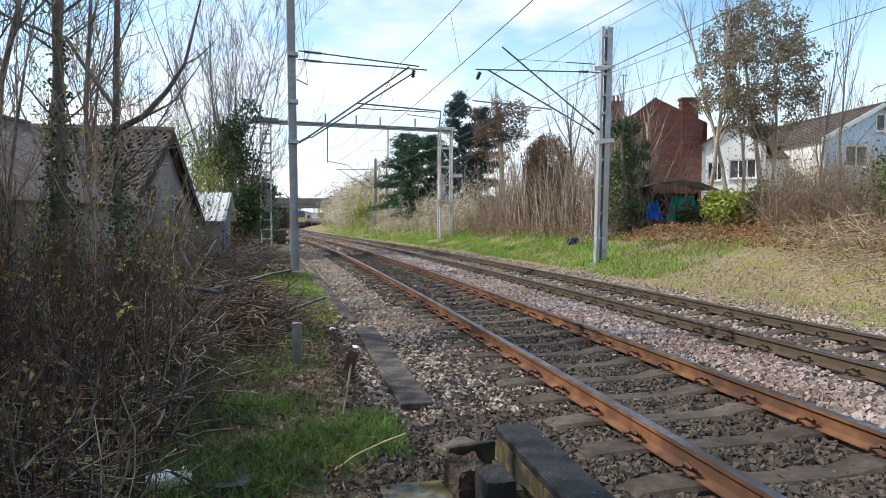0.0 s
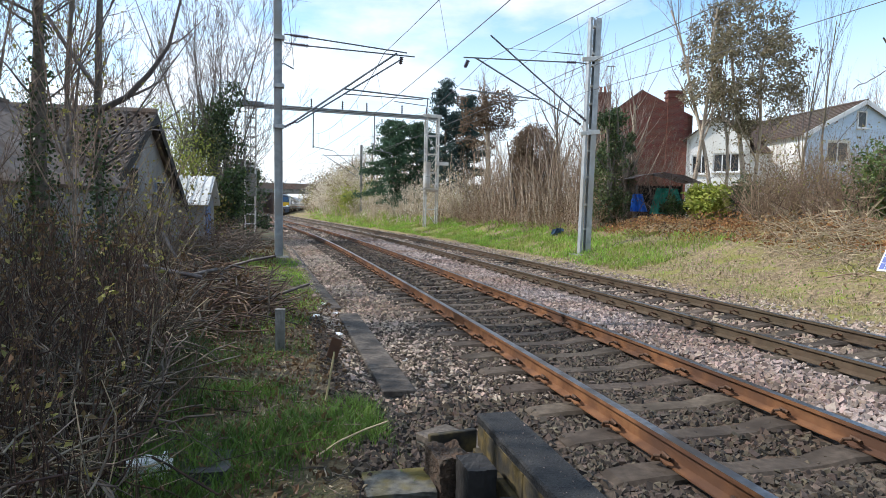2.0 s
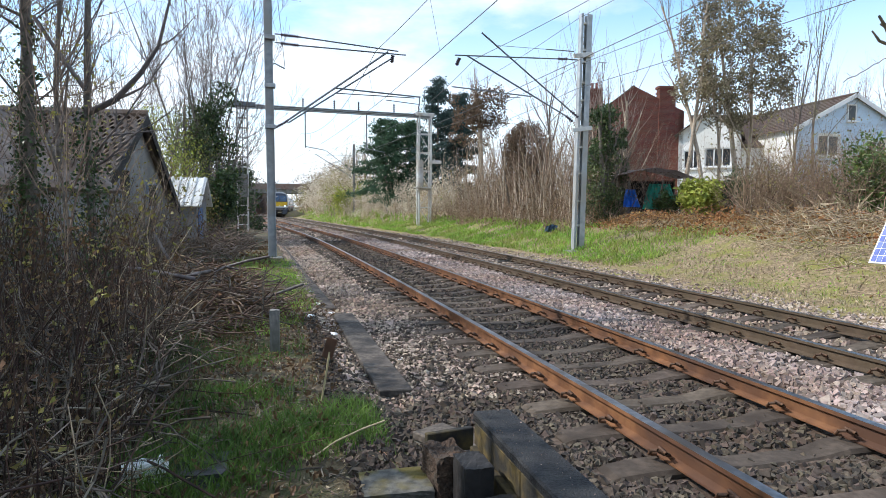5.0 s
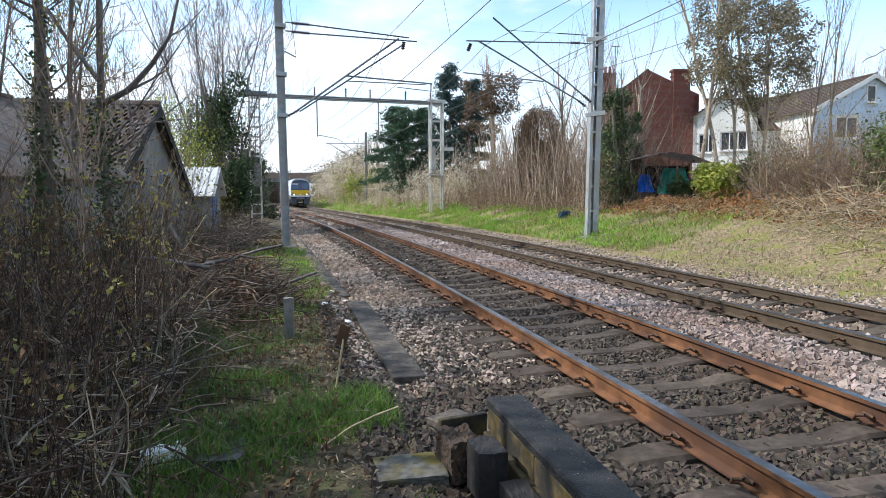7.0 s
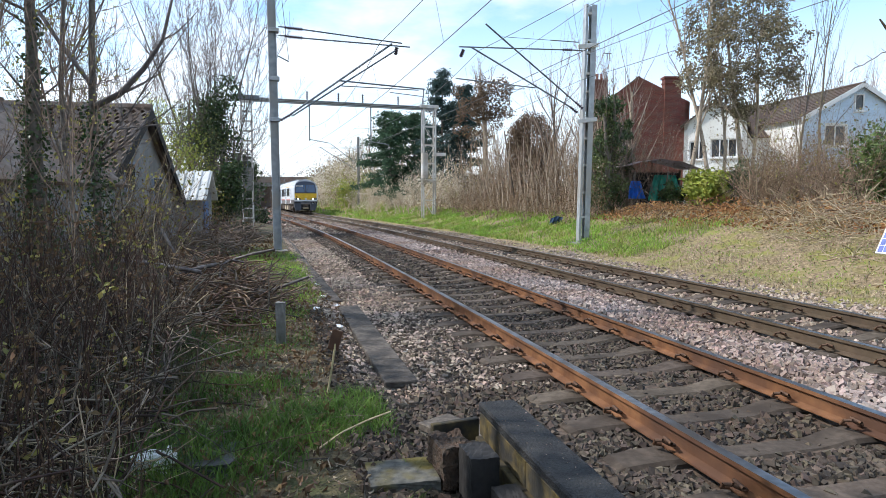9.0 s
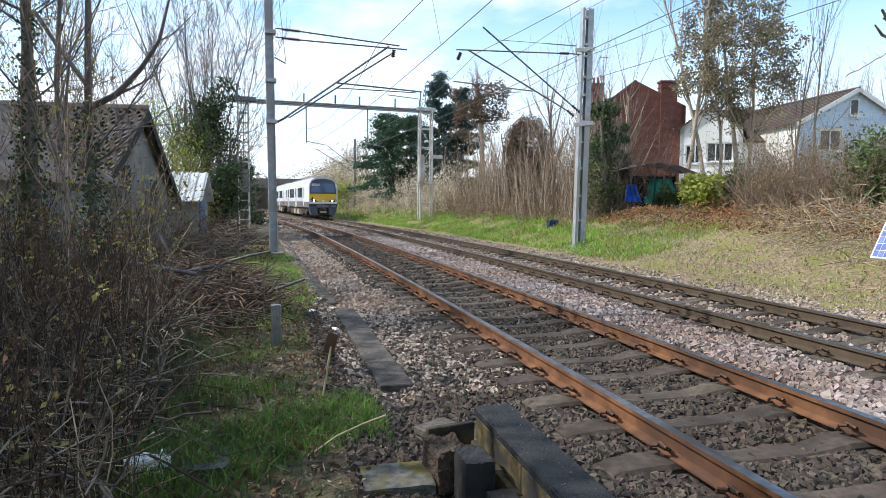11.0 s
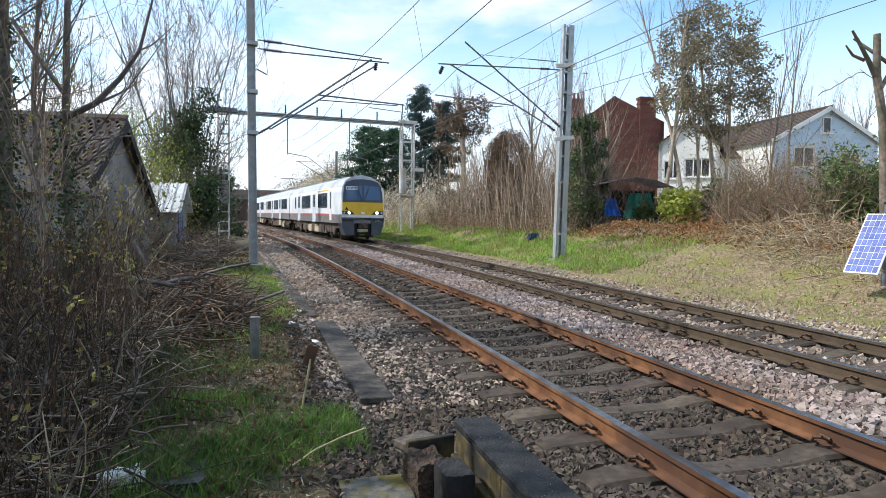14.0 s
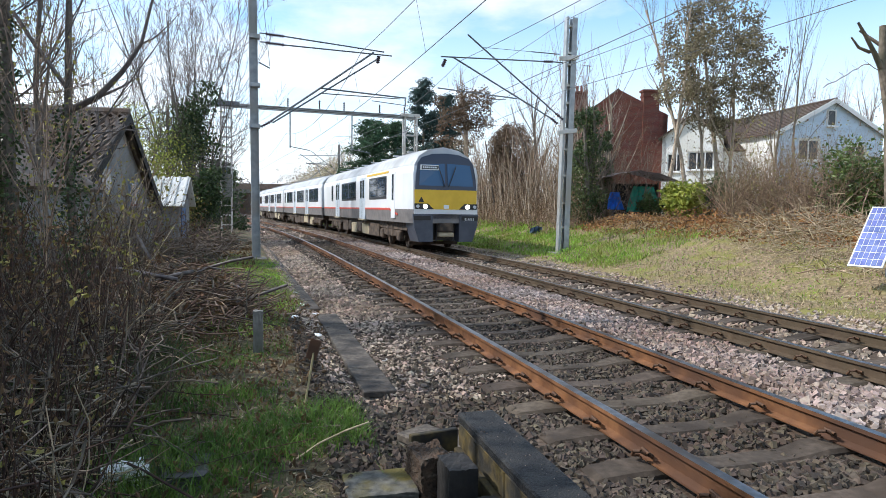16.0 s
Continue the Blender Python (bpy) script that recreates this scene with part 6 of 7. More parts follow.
bare_tree(-7.3, 13.0, 4.5, 0.04, 31, "young bare elder before the barn", kids=(1, 2), spread=0.6, low=0.1, buds=BUDLEAF)
def fan_tree(x, y, h, n, seed, label, spread=0.3):
    """Many thin stems rising and spreading from one base, finely twigged."""
    rng = np.random.default_rng(seed)
    t = tagged(empty("bare_tree"), label, "tree", "bare trees")
    segs, tips = [], []
    for i in range(n):
        a = rng.uniform(0, 2 * np.pi)
        q = rng.uniform(0.1, 1.0) * spread
        branch(segs, tips, rng, (x + 0.5 * q * math.cos(a), y + 0.5 * q * math.sin(a), gz(x, y) - 0.1), (q * math.cos(a), q * math.sin(a), 1), h * rng.uniform(0.7, 1.05), rng.uniform(0.04, 0.07), 3, 0.48, (1, 2), 0.2, 6, 0.07, 0.42, 0.15)
    split_tree(t, segs, BARK, GREYTWIG, 0.03, "crown", "fine grey twigs", 0.0065)


fan_tree(-11.0, 31.5, 12.5, 9, 40, "tall bare tree with a fan of fine grey twigs", 0.36)
fan_tree(-13.2, 32.5, 10.5, 5, 41, "tall bare tree with a fan of fine grey twigs", 0.5)
fan_tree(-17.5, 33.0, 9.5, 3, 42, "bare tree with fine grey twigs beyond the barn", 0.3)
for k, (x, y, h) in enumerate(((-6.5, 13.6, 3.6), (-7.4, 15.4, 3.4), (-5.6, 11.0, 2.8))):
    twig_thicket(x, y, 1.5, 1.4, h, 270 + k, "pale leggy shoots before the barn gable", 16, GREYSTEM if k else TANTWIG, BUDLEAF, 130, kids=(0, 2), rad=0.02)
bare_tree(-8.7, 11.6, 9.5, 0.08, 32, "slender bare grey tree by the barn", kids=(1, 2), spread=0.7, up=0.12, low=0.25, shrink=0.42)
bare_tree(-7.1, 12.4, 9.0, 0.06, 33, "slender bare grey tree by the barn", kids=(1, 2), spread=0.7, up=0.12, low=0.25, shrink=0.42)
for k, (x, y, h) in enumerate(((-7.2, 15.0, 2.6), (-7.5, 17.2, 2.4), (-7.6, 19.4, 2.0), (-6.6, 13.2, 2.8), (-8.0, 21.8, 1.6), (-5.6, 10.2, 2.2))):
    twig_thicket(x, y, 1.6, 2.0, h, 34 + k, "tangled bare shrub against the barn", 26, TWIG, BUDLEAF if k % 2 else DEADLEAF, 260, kids=(0, 2))


def ivy_mass(x, y, w, h, seed, n, label, mat=IVY, leaf=0.11, base=0.0):
    rng = np.random.default_rng(seed)
    t = tagged(empty("ivy_tree"), label, "tree", "ivy-clad trees")
    z0 = gz(x, y)
    segs, tips = [], []
    branch(segs, tips, rng, (x, y, z0 - 0.1), (0, 0, 1), h, 0.16, 2, 0.5, (1, 2), 0.35, 6, 0.06, 0.35, 0.3)
    split_tree(t, segs, BARK, TWIG)
    cen, rad = [], []
    for i in range(26):
        v = rng.uniform(base, 1)
        a = rng.uniform(0, 2 * np.pi)
        q = w * 0.5 * (1 - 0.55 * v) * rng.uniform(0.2, 1.0)
        cen.append((x + q * math.cos(a), y + q * math.sin(a), z0 + h * 0.97 * v))
        rad.append(w * rng.uniform(0.13, 0.24))
    cover("ivy", leaves_mesh("ivy", leaf_cloud(rng, cen, rad, n), leaf, rng, 0.4, 1.2), mat, t, "dense ivy leaves")
    return t


# Unseen trees that shade the verge; the two behind only cut sky light.
for k, (x, y, w, h) in enumerate(((-8.8, 4.9, 4.6, 8.0), (-8.4, 2.4, 4.8, 11.0), (-8.6, -0.6, 4.8, 11.0), (-6.5, -5.0, 5.0, 10.0), (-1.5, -7.5, 5.0, 9.0))):
    ivy_mass(x, y, w, h, 55 + k, 5600, "tall ivy-covered tree added out of view to shade the verge", IVY, 0.14)
ivy_mass(-10.2, 29.8, 3.2, 6.9, 61, 5500, "tree smothered in dark green ivy beside the line")
ivy_mass(-10.8, 29.0, 3.2, 5.8, 60, 5500, "ivy with sun painted into its colour and budding shoots on a trunk beside the line", IVYLIGHT, 0.07)
twig_thicket(-10.2, 28.2, 2.6, 1.4, 4.4, 59, "tangled bare shoots before the ivy", 40, GREYTWIG, BUDLEAF, 900)
ivy_mass(-9.0, 27.5, 2.0, 3.0, 62, 5000, "low dark ivy-clad stump beside the line")
leafy_bush(-11.5, 28.0, 3.6, 2.5, 6.0, 63, YELLOWLEAF, "tall bush with fresh yellow-green leaves", 0.06, 9000, 40)
leafy_bush(-9.9, 26.0, 2.5, 2.0, 2.6, 64, BUDLEAF, "bush with fresh yellow-green leaves by the shed", 0.06, 2500, 20)
twig_thicket(-8.3, 26.0, 2.0, 2.0, 1.3, 65, "low tangled bare shrub by the shed", 40)
for k, (x, y, w) in enumerate(((-13.5, 45.0, 3.0), (-16.5, 55.0, 4.0), (-21, 66, 5.0), (-26, 80, 6.0), (-33, 100, 7.0), (-42, 122, 9.0))):
    ivy_mass(x, y, w, 4.5 + 0.25 * k, 66 + k, 2600, "dark evergreen growth beside the line", IVY, 0.18)
    bare_tree(x - 2, y + 2, 9, 0.14, 80 + k, "bare tree beside the line", twig=PINKTWIG, kids=(1, 3), low=0.2, depth=2, shrink=0.45)


# weeds and brush on the near verge
def weed_edge(y):
    return -0.36 * y - 0.35


def weeds():
    rng = np.random.default_rng(90)
    for g in range(10):
        t = tagged(empty("dry_weeds"), "dense tall dry brown weed stems on the verge", "weeds", "dry weeds")
        segs, heads, leafs = [], [], []
        for i in range(80):
            y = rng.uniform(2.5, 8.8)
            lo, hi = max(-0.83 * y - 0.3, -6.2), weed_edge(y)
            x = hi - (hi - lo) * rng.uniform(0, 1) ** 0.85
            near = (x - lo) / (hi - lo)
            h = rng.uniform(0.4, 1.0) * (1.0 + 0.7 * (1 - near)) * np.interp(y, [2.5, 4, 9], [0.6, 1.0, 1.25])
            p = np.array([x, y, gz(x, y) - 0.03])
            d = np.array([rng.normal() * 0.16 + 0.05, rng.normal() * 0.16, 1.0])
            r = rng.uniform(0.0035, 0.0095)
            n = 5
            for k in range(n):
                d = d + rng.normal(size=3) * 0.08
                d /= np.linalg.norm(d)
                q = p + d * h / n
                segs.append((*p, *q, r * (1 - 0.13 * k), r * (1 - 0.13 * (k + 1))))
                if k >= 1 and rng.random() < 0.75:
                    e = d + rng.normal(size=3) * 0.55
                    e /= np.linalg.norm(e)
                    L = h * rng.uniform(0.12, 0.35)
                    m = q + e * L * 0.5
                    e2 = e + np.array([0, 0, 0.5])
                    e2 /= np.linalg.norm(e2)
                    f = m + e2 * L * 0.5
                    segs += [(*q, *m, r * 0.55, r * 0.4), (*m, *f, r * 0.4, r * 0.25)]
                    if rng.random() < 0.3:
                        heads.append(f)
                    if rng.random() < 0.35:
                        leafs.append(m)
                p = q
            if rng.random() < 0.5:
                heads.append(p)
            if h > 1.1 and rng.random() < 0.5:
                leafs += [p] * 4
        cover("stem_clump", tubes_mesh("stem_clump", segs, 4), GREYSTEM if g % 5 == 1 else STEM, t)
        H = np.repeat(np.array(heads), 4, 0) + rng.normal(size=(4 * len(heads), 3)) * 0.016
        cover("seed_head_clump", leaves_mesh("seed_head_clump", H, 0.014, rng), DEADLEAF, t, "brown dry seed heads")
        Lf = np.array(leafs) + rng.normal(size=(len(leafs), 3)) * 0.02
        cover("leaf_cover", leaves_mesh("leaf_cover", np.repeat(Lf, 2, 0) + rng.normal(size=(2 * len(Lf), 3)) * 0.02, 0.03, rng, 0.4), BUDLEAF if g % 3 == 0 else DEADLEAF, t)


weeds()


def on_weeds(x, y):
    return 0.35 if (x < weed_edge(y) + 0.1 and x > -0.95 * y - 0.6) else -1


def brush_top(x, y):
    e = ((x + 3.35 + 0.18 * (y - 9)) / 1.15) ** 2 + ((y - 9.3) / 2.6) ** 2
    return 0.75 * (1 - e) if e < 1 else -1


tangle("fallen_stems", -6.0, -1.2, 2.4, 9.0, 170, 91, STRAW, "pale fallen straw stems among the weeds", "stems", on_weeds, 0.6, 0.0035)
tangle("leaning_stems", -6.0, -1.4, 2.6, 8.5, 45, 89, STRAW, "long pale dry stems leaning in the weeds", "stems", lambda x, y: 0.5 * on_weeds(x, y) / 0.35, 1.1, 0.0035, 0.12, 0.8)
tangle("fallen_stems", -6.0, -1.2, 2.4, 9.0, 900, 92, STEM, "brown fallen stems among the weeds", "stems", on_weeds, 0.8, 0.005)
tangle("fallen_stems", -6.0, -0.9, 2.4, 9.0, 2600, 87, GREYSTEM, "grey dead stems bent over in the weeds", "stems", lambda x, y: 1.3 * on_weeds(x, y), 0.5, 0.0048, 0.25, 0.3)
tangle("straw_tuft", -2.9, -1.5, 2.8, 4.2, 200, 88, STRAW, "tuft of bent tan straw at the edge of the weeds", "straw", lambda x, y: 0.25 if abs(x + 0.6 * y) < 0.35 else -1, 0.4, 0.0025, 0.25, 0.7)
tangle("brushwood_heap", -5.2, -1.9, 6.6, 12.2, 2600, 93, BROWNTWIG, "heap of cut brown brushwood on the verge", "brushwood", brush_top, 0.45, 0.008, 0.22)
tangle("brushwood_heap", -5.2, -1.9, 6.6, 12.2, 420, 94, GREYSTEM, "pale cut sticks on the brushwood heap", "brushwood", brush_top, 0.6, 0.009, 0.15)
tangle("brushwood_heap", -4.4, -2.6, 7.6, 10.6, 22, 85, GREYTWIG, "thicker cut branches on the brushwood heap", "brushwood", brush_top, 1.0, 0.022, 0.12)
scatter_leaves("dead_leaves", -5.2, -1.9, 6.6, 12.2, 2600, 95, DEADLEAF, "brown dead leaves on the brushwood", brush_top, 0.05)
scatter_leaves("dead_leaves", -6.0, 0.0, 2.4, 11.0, 11000, 96, DEADLEAF, "brown dead leaves scattered on the verge", lambda x, y: 0.05 if x < -0.13 * y - 0.1 else -1, 0.035)
tangle("loose_sticks", -3.6, 0.2, 2.6, 16.0, 2600, 97, GREYSTEM, "loose dry sticks on the grass", "sticks", lambda x, y: 0.04 if x < -0.17 * y + 0.2 else -1, 0.2, 0.0032, 0.12, 0.0)
tangle("fallen_branch", -0.9, -0.75, 3.9, 4.0, 1, 98, STRAW, "pale bent fallen branch on the grass", "branch", lambda x, y: 0.08, 0.8, 0.014, 0.12, 0.0)
tangle("brushwood_heap", -8.5, -5.0, 17.0, 26.0, 420, 99, TWIG, "grey twiggy debris under the trees", "brushwood", lambda x, y: 0.45 if x < -0.28 * y - 0.3 else -1, 0.9, 0.012, 0.2)
scatter_leaves("dead_leaves", -9, -4.0, 14.0, 28.0, 2500, 100, DEADLEAF, "grey-brown litter under the trees", lambda x, y: 0.06 if x < -0.24 * y - 0.2 else -1, 0.06)

left_of_bed = lambda X, Y: offset_of(X, Y) < -5.75
grass(-1.9, 0.25, 2.2, 5.2, 19000, 5, LUSH, "lush green grass on the near verge", 0.12, 0.0042, lambda X, Y: left_of_bed(X, Y) & (X > weed_edge(Y) - 0.2) & (X < -0.25 * Y + 0.9), 0.0)
grass(-3.4, -0.4, 4.6, 9.5, 15000, 6, LUSH, "green grass between weeds and ballast", 0.085, 0.0045, lambda X, Y: left_of_bed(X, Y) & (X > weed_edge(Y) - 0.3) & (X < -0.2 * Y), 0.15)
# Brighter bank colour paints in sun that doesn't reach this strip.
grass(-5.6, -1.8, 7.6, 20.0, 26000, 7, BANKGRASS, "short grass by the mast, sun painted in by a brighter colour", 0.08, 0.006, lambda X, Y: left_of_bed(X, Y) & (X > -0.3 * Y - 0.4))
grass(-5.5, -1.2, 2.3, 8.0, 12000, 8, RANK, "rank grass among the weeds, darkened in colour for shade", 0.28, 0.004, lambda X, Y: X < weed_edge(Y) + 0.3)

# litter
rough_block("plastic_litter", (-1.62, 3.55, 0.1), (0.2, 0.14, 0.1), plain("crumpled_white_plastic", (0.75, 0.75, 0.74), 0.5), "crumpled white plastic litter on the verge", "litter", 20, 9, 0.03, 3)
rough_block("plastic_litter", (-1.52, 3.7, 0.05), (0.6, 0.42, 0.05), plain("black_plastic_sheet", (0.02, 0.02, 0.024), 0.35), "crumpled black plastic sheet on the verge", "litter", 10, 10, 0.03, 4)
for k, (x, y) in enumerate(((-0.62, 7.4), (-1.0, 8.4), (-1.55, 9.9), (-1.9, 10.6), (-1.25, 8.1), (-2.3, 12.1), (-0.3, 6.9), (-1.75, 9.2))):
    rough_block("plastic_litter", (x, y, 0.02 + max(gz(x, y), -0.1)), (0.1, 0.07, 0.04), WHITEP, "small scrap of white litter by the trough", "litter", 30 * k, 11 + k, 0.015, 2)

# ---- right bank ----
bank = lambda X, Y: (offset_of(X, Y) > 2.7) & (offset_of(X, Y) < 7.2)
bank_grass(7, 42, 2.9, 6.6, 36000, 12, BANKGRASS, "bright green grass on the bank", 0.15, 0.014)
bank_grass(-4, 9, 3.2, 6.6, 3200, 21, BANKGRASS, "green tufts on the bank", 0.05, 0.012)
bank_grass(-9, 11, 2.6, 7.0, 7000, 13, GRASS, "thin trodden grass on the bank", 0.045, 0.012)
bank_grass(-9, 12, 2.6, 7.4, 15000, 19, STRAW, "short dry straw-coloured grass on the bank", 0.07, 0.012)
tangle("straw_litter", 3.5, 13.5, 5.0, 24.0, 1600, 14, STRAW, "dry straw litter on the bank", "straw", lambda x, y: 0.03 if bank(x, y) else -1, 0.25, 0.005, 0.1, 0.0)
scatter_leaves("dead_leaves", 3.5, 14, 5.0, 26.0, 900, 15, DEADLEAF, "dead leaves on the bank", lambda x, y: 0.03 if offset_of(x, y) > 2.9 else -1, 0.04)


def near_heap(x, y):
    d = abs(offset_of(x, y) - 7.2) / (1.0 + 1.3 * min(1.0, max(0.0, (18 - y) / 5)))
    return 0.75 * (1 - d) if d < 1 else -1


def bank_heap(x, y):
    return (0.7 * (1 - abs(offset_of(x, y) - 7.6) / 1.5) * (0.75 + 0.25 * math.sin(x * 2.1 + y)) if abs(offset_of(x, y) - 7.6) < 1.5 else -1)


scatter_leaves("dead_bracken", 5.5, 15.5, 12.0, 26.0, 26000, 16, BRACKEN, "heaped brown dead bracken along the bank top", bank_heap, 0.055, "bracken")
tangle("bramble_stems", 5.0, 15.5, 8.0, 17.5, 3600, 17, STRAW, "pale arching bramble stems over the bracken", "brambles", near_heap, 0.8, 0.007, 0.4, 0.25)
tangle("bramble_stems", 5.5, 15.5, 9.0, 26.0, 700, 18, STEM, "brown bramble stems over the bracken", "brambles", bank_heap, 0.8, 0.007, 0.3, 0.2)
tangle("bramble_stems", 6.0, 14.0, 10.0, 17.0, 150, 28, TANTWIG, "thick arching bramble canes on the bank", "brambles", near_heap, 0.9, 0.01, 0.45, 0.3)
for k, (x, y, w, h) in enumerate(((11.6, 21.5, 2.2, 2.6), (12.5, 20.5, 2.6, 3.0), (12.6, 18.9, 2.2, 2.3), (12.8, 23.0, 2.4, 3.2), (14.2, 21.5, 2.8, 3.2), (14.6, 18.0, 2.5, 2.4))):
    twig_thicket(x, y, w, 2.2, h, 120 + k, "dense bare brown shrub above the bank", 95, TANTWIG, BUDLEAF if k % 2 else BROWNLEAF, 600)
leafy_bush(13.4, 18.4, 2.6, 2.0, 2.7, 130, LAUREL, "glossy green laurel above the bank", 0.08, 5200, 22)
leafy_bush(15.8, 18.5, 3.0, 2.0, 2.8, 131, LAUREL, "glossy green laurel above the bank", 0.08, 4500, 22)
leafy_bush(11.1, 25.4, 1.9, 1.4, 1.55, 132, YELLOWLEAF, "bright yellow-green shrub beside the shelter", 0.1, 3800, 18)
leafy_bush(9.9, 26.2, 1.0, 1.0, 1.2, 133, IVY, "small dark evergreen shrub by the shelter", 0.07, 1400, 10)
leafy_bush(12.6, 26.2, 2.4, 1.6, 2.2, 134, IVY, "dark ivy-grown shrub near the white house", 0.08, 2600, 14)


def olive_tree():
    """Tall evergreen with several leaning stems and airy olive clumps."""
    rng = np.random.default_rng(140)
    t = tagged(empty("evergreen_tree"), "tall airy evergreen with leaning pale stems and olive leaves", "tree")
    x, y = 13.3, 29.5
    z0 = gz(x, y)
    segs, tips = [], []
    for bx, dx, h, r in ((11.5, 0.25, 9.6, 0.12), (12.6, 0.12, 10.2, 0.11), (14.2, -0.02, 10.4, 0.14), (14.6, 0.16, 9.4, 0.1), (13.5, 0.04, 9.0, 0.09)):
        branch(segs, tips, rng, (bx, y + rng.uniform(-0.5, 0.5), z0 - 0.1), (dx, 0, 1), h, r, 3, 0.5, (1, 2), 0.3, 7, 0.08, 0.36, 0.4)
    split_tree(t, segs, PALEBARK, TWIG)
    cen, rad = [], []
    for i in range(250):
        d = rng.normal(size=3)
        d = d / np.linalg.norm(d) * rng.uniform(0.1, 1.0) ** 0.4
        zc = 8.3 + 3.5 * d[2]
        if zc < 6.6 and rng.random() < 0.55:
            continue
        cen.append((14.05 + 2.9 * d[0] * (1.0 if zc > 6.5 else 0.8), y + 2.2 * d[1], zc))
        rad.append(rng.uniform(0.18, 0.5))
    cover("crown", leaves_mesh("crown", leaf_cloud(rng, cen, rad, 19000), 0.07, rng, 0.5, 2.0), EUCA, t, "olive green clumps of leaves")


olive_tree()
for k, (x, y, h) in enumerate(((16.4, 27.0, 8.6), (15.2, 26.5, 7.2))):
    bare_tree(x, y, h, 0.06, 145 + k, "slender bare tree with sparse upright twigs", bark=PALETRUNK, twig=GREYTWIG, kids=(1, 2), low=0.25, depth=2, spread=0.35, up=0.4, lean=(0.12, 0))


def conifer(x, y, h, w, seed, label, mat=CONIFER, power=0.55):
    """Straight trunk with tiers of long, slightly drooping boughs edged with needle sprays."""
    rng = np.random.default_rng(seed)
    t = tagged(empty("conifer_tree"), label, "tree", "conifers")
    z0 = gz(x, y)
    link("trunk", tubes_mesh("trunk", [(x, y, z0 - 0.1, x, y, z0 + h, 0.2, 0.03)], 8), BARK, t)
    C, segs = [], []
    for i in range(130):
        v = rng.uniform(0.2, 0.99)
        a = rng.uniform(0, 2 * np.pi)
        L = w * 0.55 * (1 - v) ** power * rng.uniform(0.45, 1.2) + 0.25
        base = np.array([x, y, z0 + h * v])
        tip = base + np.array([math.cos(a) * L, math.sin(a) * L, (0.9 * v - 0.45) * L + 0.1])
        segs.append((*base, *tip, 0.03, 0.008))
        n = int(30 + 75 * L)
        u = rng.uniform(0.2, 1.05, (n, 1)) ** 0.8
        q = base + (tip - base) * u + rng.normal(size=(n, 3)) * np.array([0.24, 0.24, 0.07]) * (0.4 + 0.7 * u)
        q[:, 2] -= 0.1 * rng.uniform(0, 1, n) * L
        C.append(q)
    cover("branch_frame", tubes_mesh("branch_frame", segs, 3), BARK, t)
    cover("needle_cover", leaves_mesh("needle_cover", np.concatenate(C), 0.09, rng, 0.3, 2.8), mat, t, "dark green needle sprays")


BLUECONIFER = material("blue_green_needle", (0.02, 0.05, 0.045), (0.055, 0.105, 0.095), 3.0, 0.7, island=0.45, trans=0.1)
conifer(-4.2, 60.0, 8.6, 6.2, 150, "broad dark green conifer behind the bank")
conifer(-2.0, 62.0, 8.2, 6.0, 151, "dark green conifer behind the bank")
conifer(0.6, 55.0, 11.2, 4.6, 152, "tall dark blue-green conifer behind the gantry", BLUECONIFER, 0.7)
conifer(2.6, 56.5, 10.0, 4.4, 153, "dark blue-green conifer with drooping sprays", BLUECONIFER, 0.7)


def coppice():
    """A row of thick pale upright cut stems, thinly twigged."""
    rng = np.random.default_rng(160)
    for g, (s0, s1) in enumerate(((16.5, 20), (20, 24), (24, 28), (28, 32))):
        t = tagged(empty("coppiced_shrub"), "coppiced shrub with many pale upright stems", "shrub", "coppiced shrubs")
        segs, tips = [], []
        for i in range(80):
            p, _ = line_at(rng.uniform(s0, s1), rng.uniform(6.4, 9.6))
            branch(segs, tips, rng, (p.x, p.y, gz(p.x, p.y) - 0.1), (rng.normal() * 0.16, rng.normal() * 0.16, 1), rng.uniform(2.2, 5.2), rng.uniform(0.018, 0.045), 2, 0.5, (1, 2), 0.25, 5, 0.13, 0.32, 0.15)
        S = np.array(segs)
        big = S[:, 6] > 0.016
        cover("stem_clump", tubes_mesh("stem_clump", S[big], 6), PALEBARK, t, "pale upright stems")
        cover("twig_spray", tubes_mesh("twig_spray", S[~big], 3), TANTWIG, t)


coppice()
for k in range(9):
    p, _ = line_at(15 + k * 2.2, 6.4 + 0.5 * (k % 2))
    twig_thicket(p.x, p.y, 2.4, 1.6, 1.5, 170 + k, "low tangled bare shrub along the bank", 46, TANTWIG, DEADLEAF, 300)
for k in range(7):
    p, _ = line_at(15.5 + k * 2.6, 9.2 + 0.6 * (k % 2))
    twig_thicket(p.x, p.y, 2.8, 1.6, 3.9, 260 + k, "tall tangled brown shrub behind the coppiced stems", 40, TWIG, BROWNLEAF, 700)
ivy_mass(7.3, 26.8, 2.0, 4.7, 180, 6500, "upright tree trunk clad in dark ivy", IVY, 0.08)
ivy_mass(7.15, 26.5, 1.7, 4.3, 179, 2600, "ivy shoots on a trunk, paler colour stands in for sun", IVYLIGHT, 0.08)
ivy_mass(8.6, 28.5, 1.0, 4.0, 181, 2500, "slim broken trunk clad in ivy", IVY, 0.09)
bare_tree(8.9, 28.8, 5.2, 0.12, 182, "pale pollarded trunk with short stubs", bark=PALEBARK, kids=(1, 2), depth=1, low=0.6)
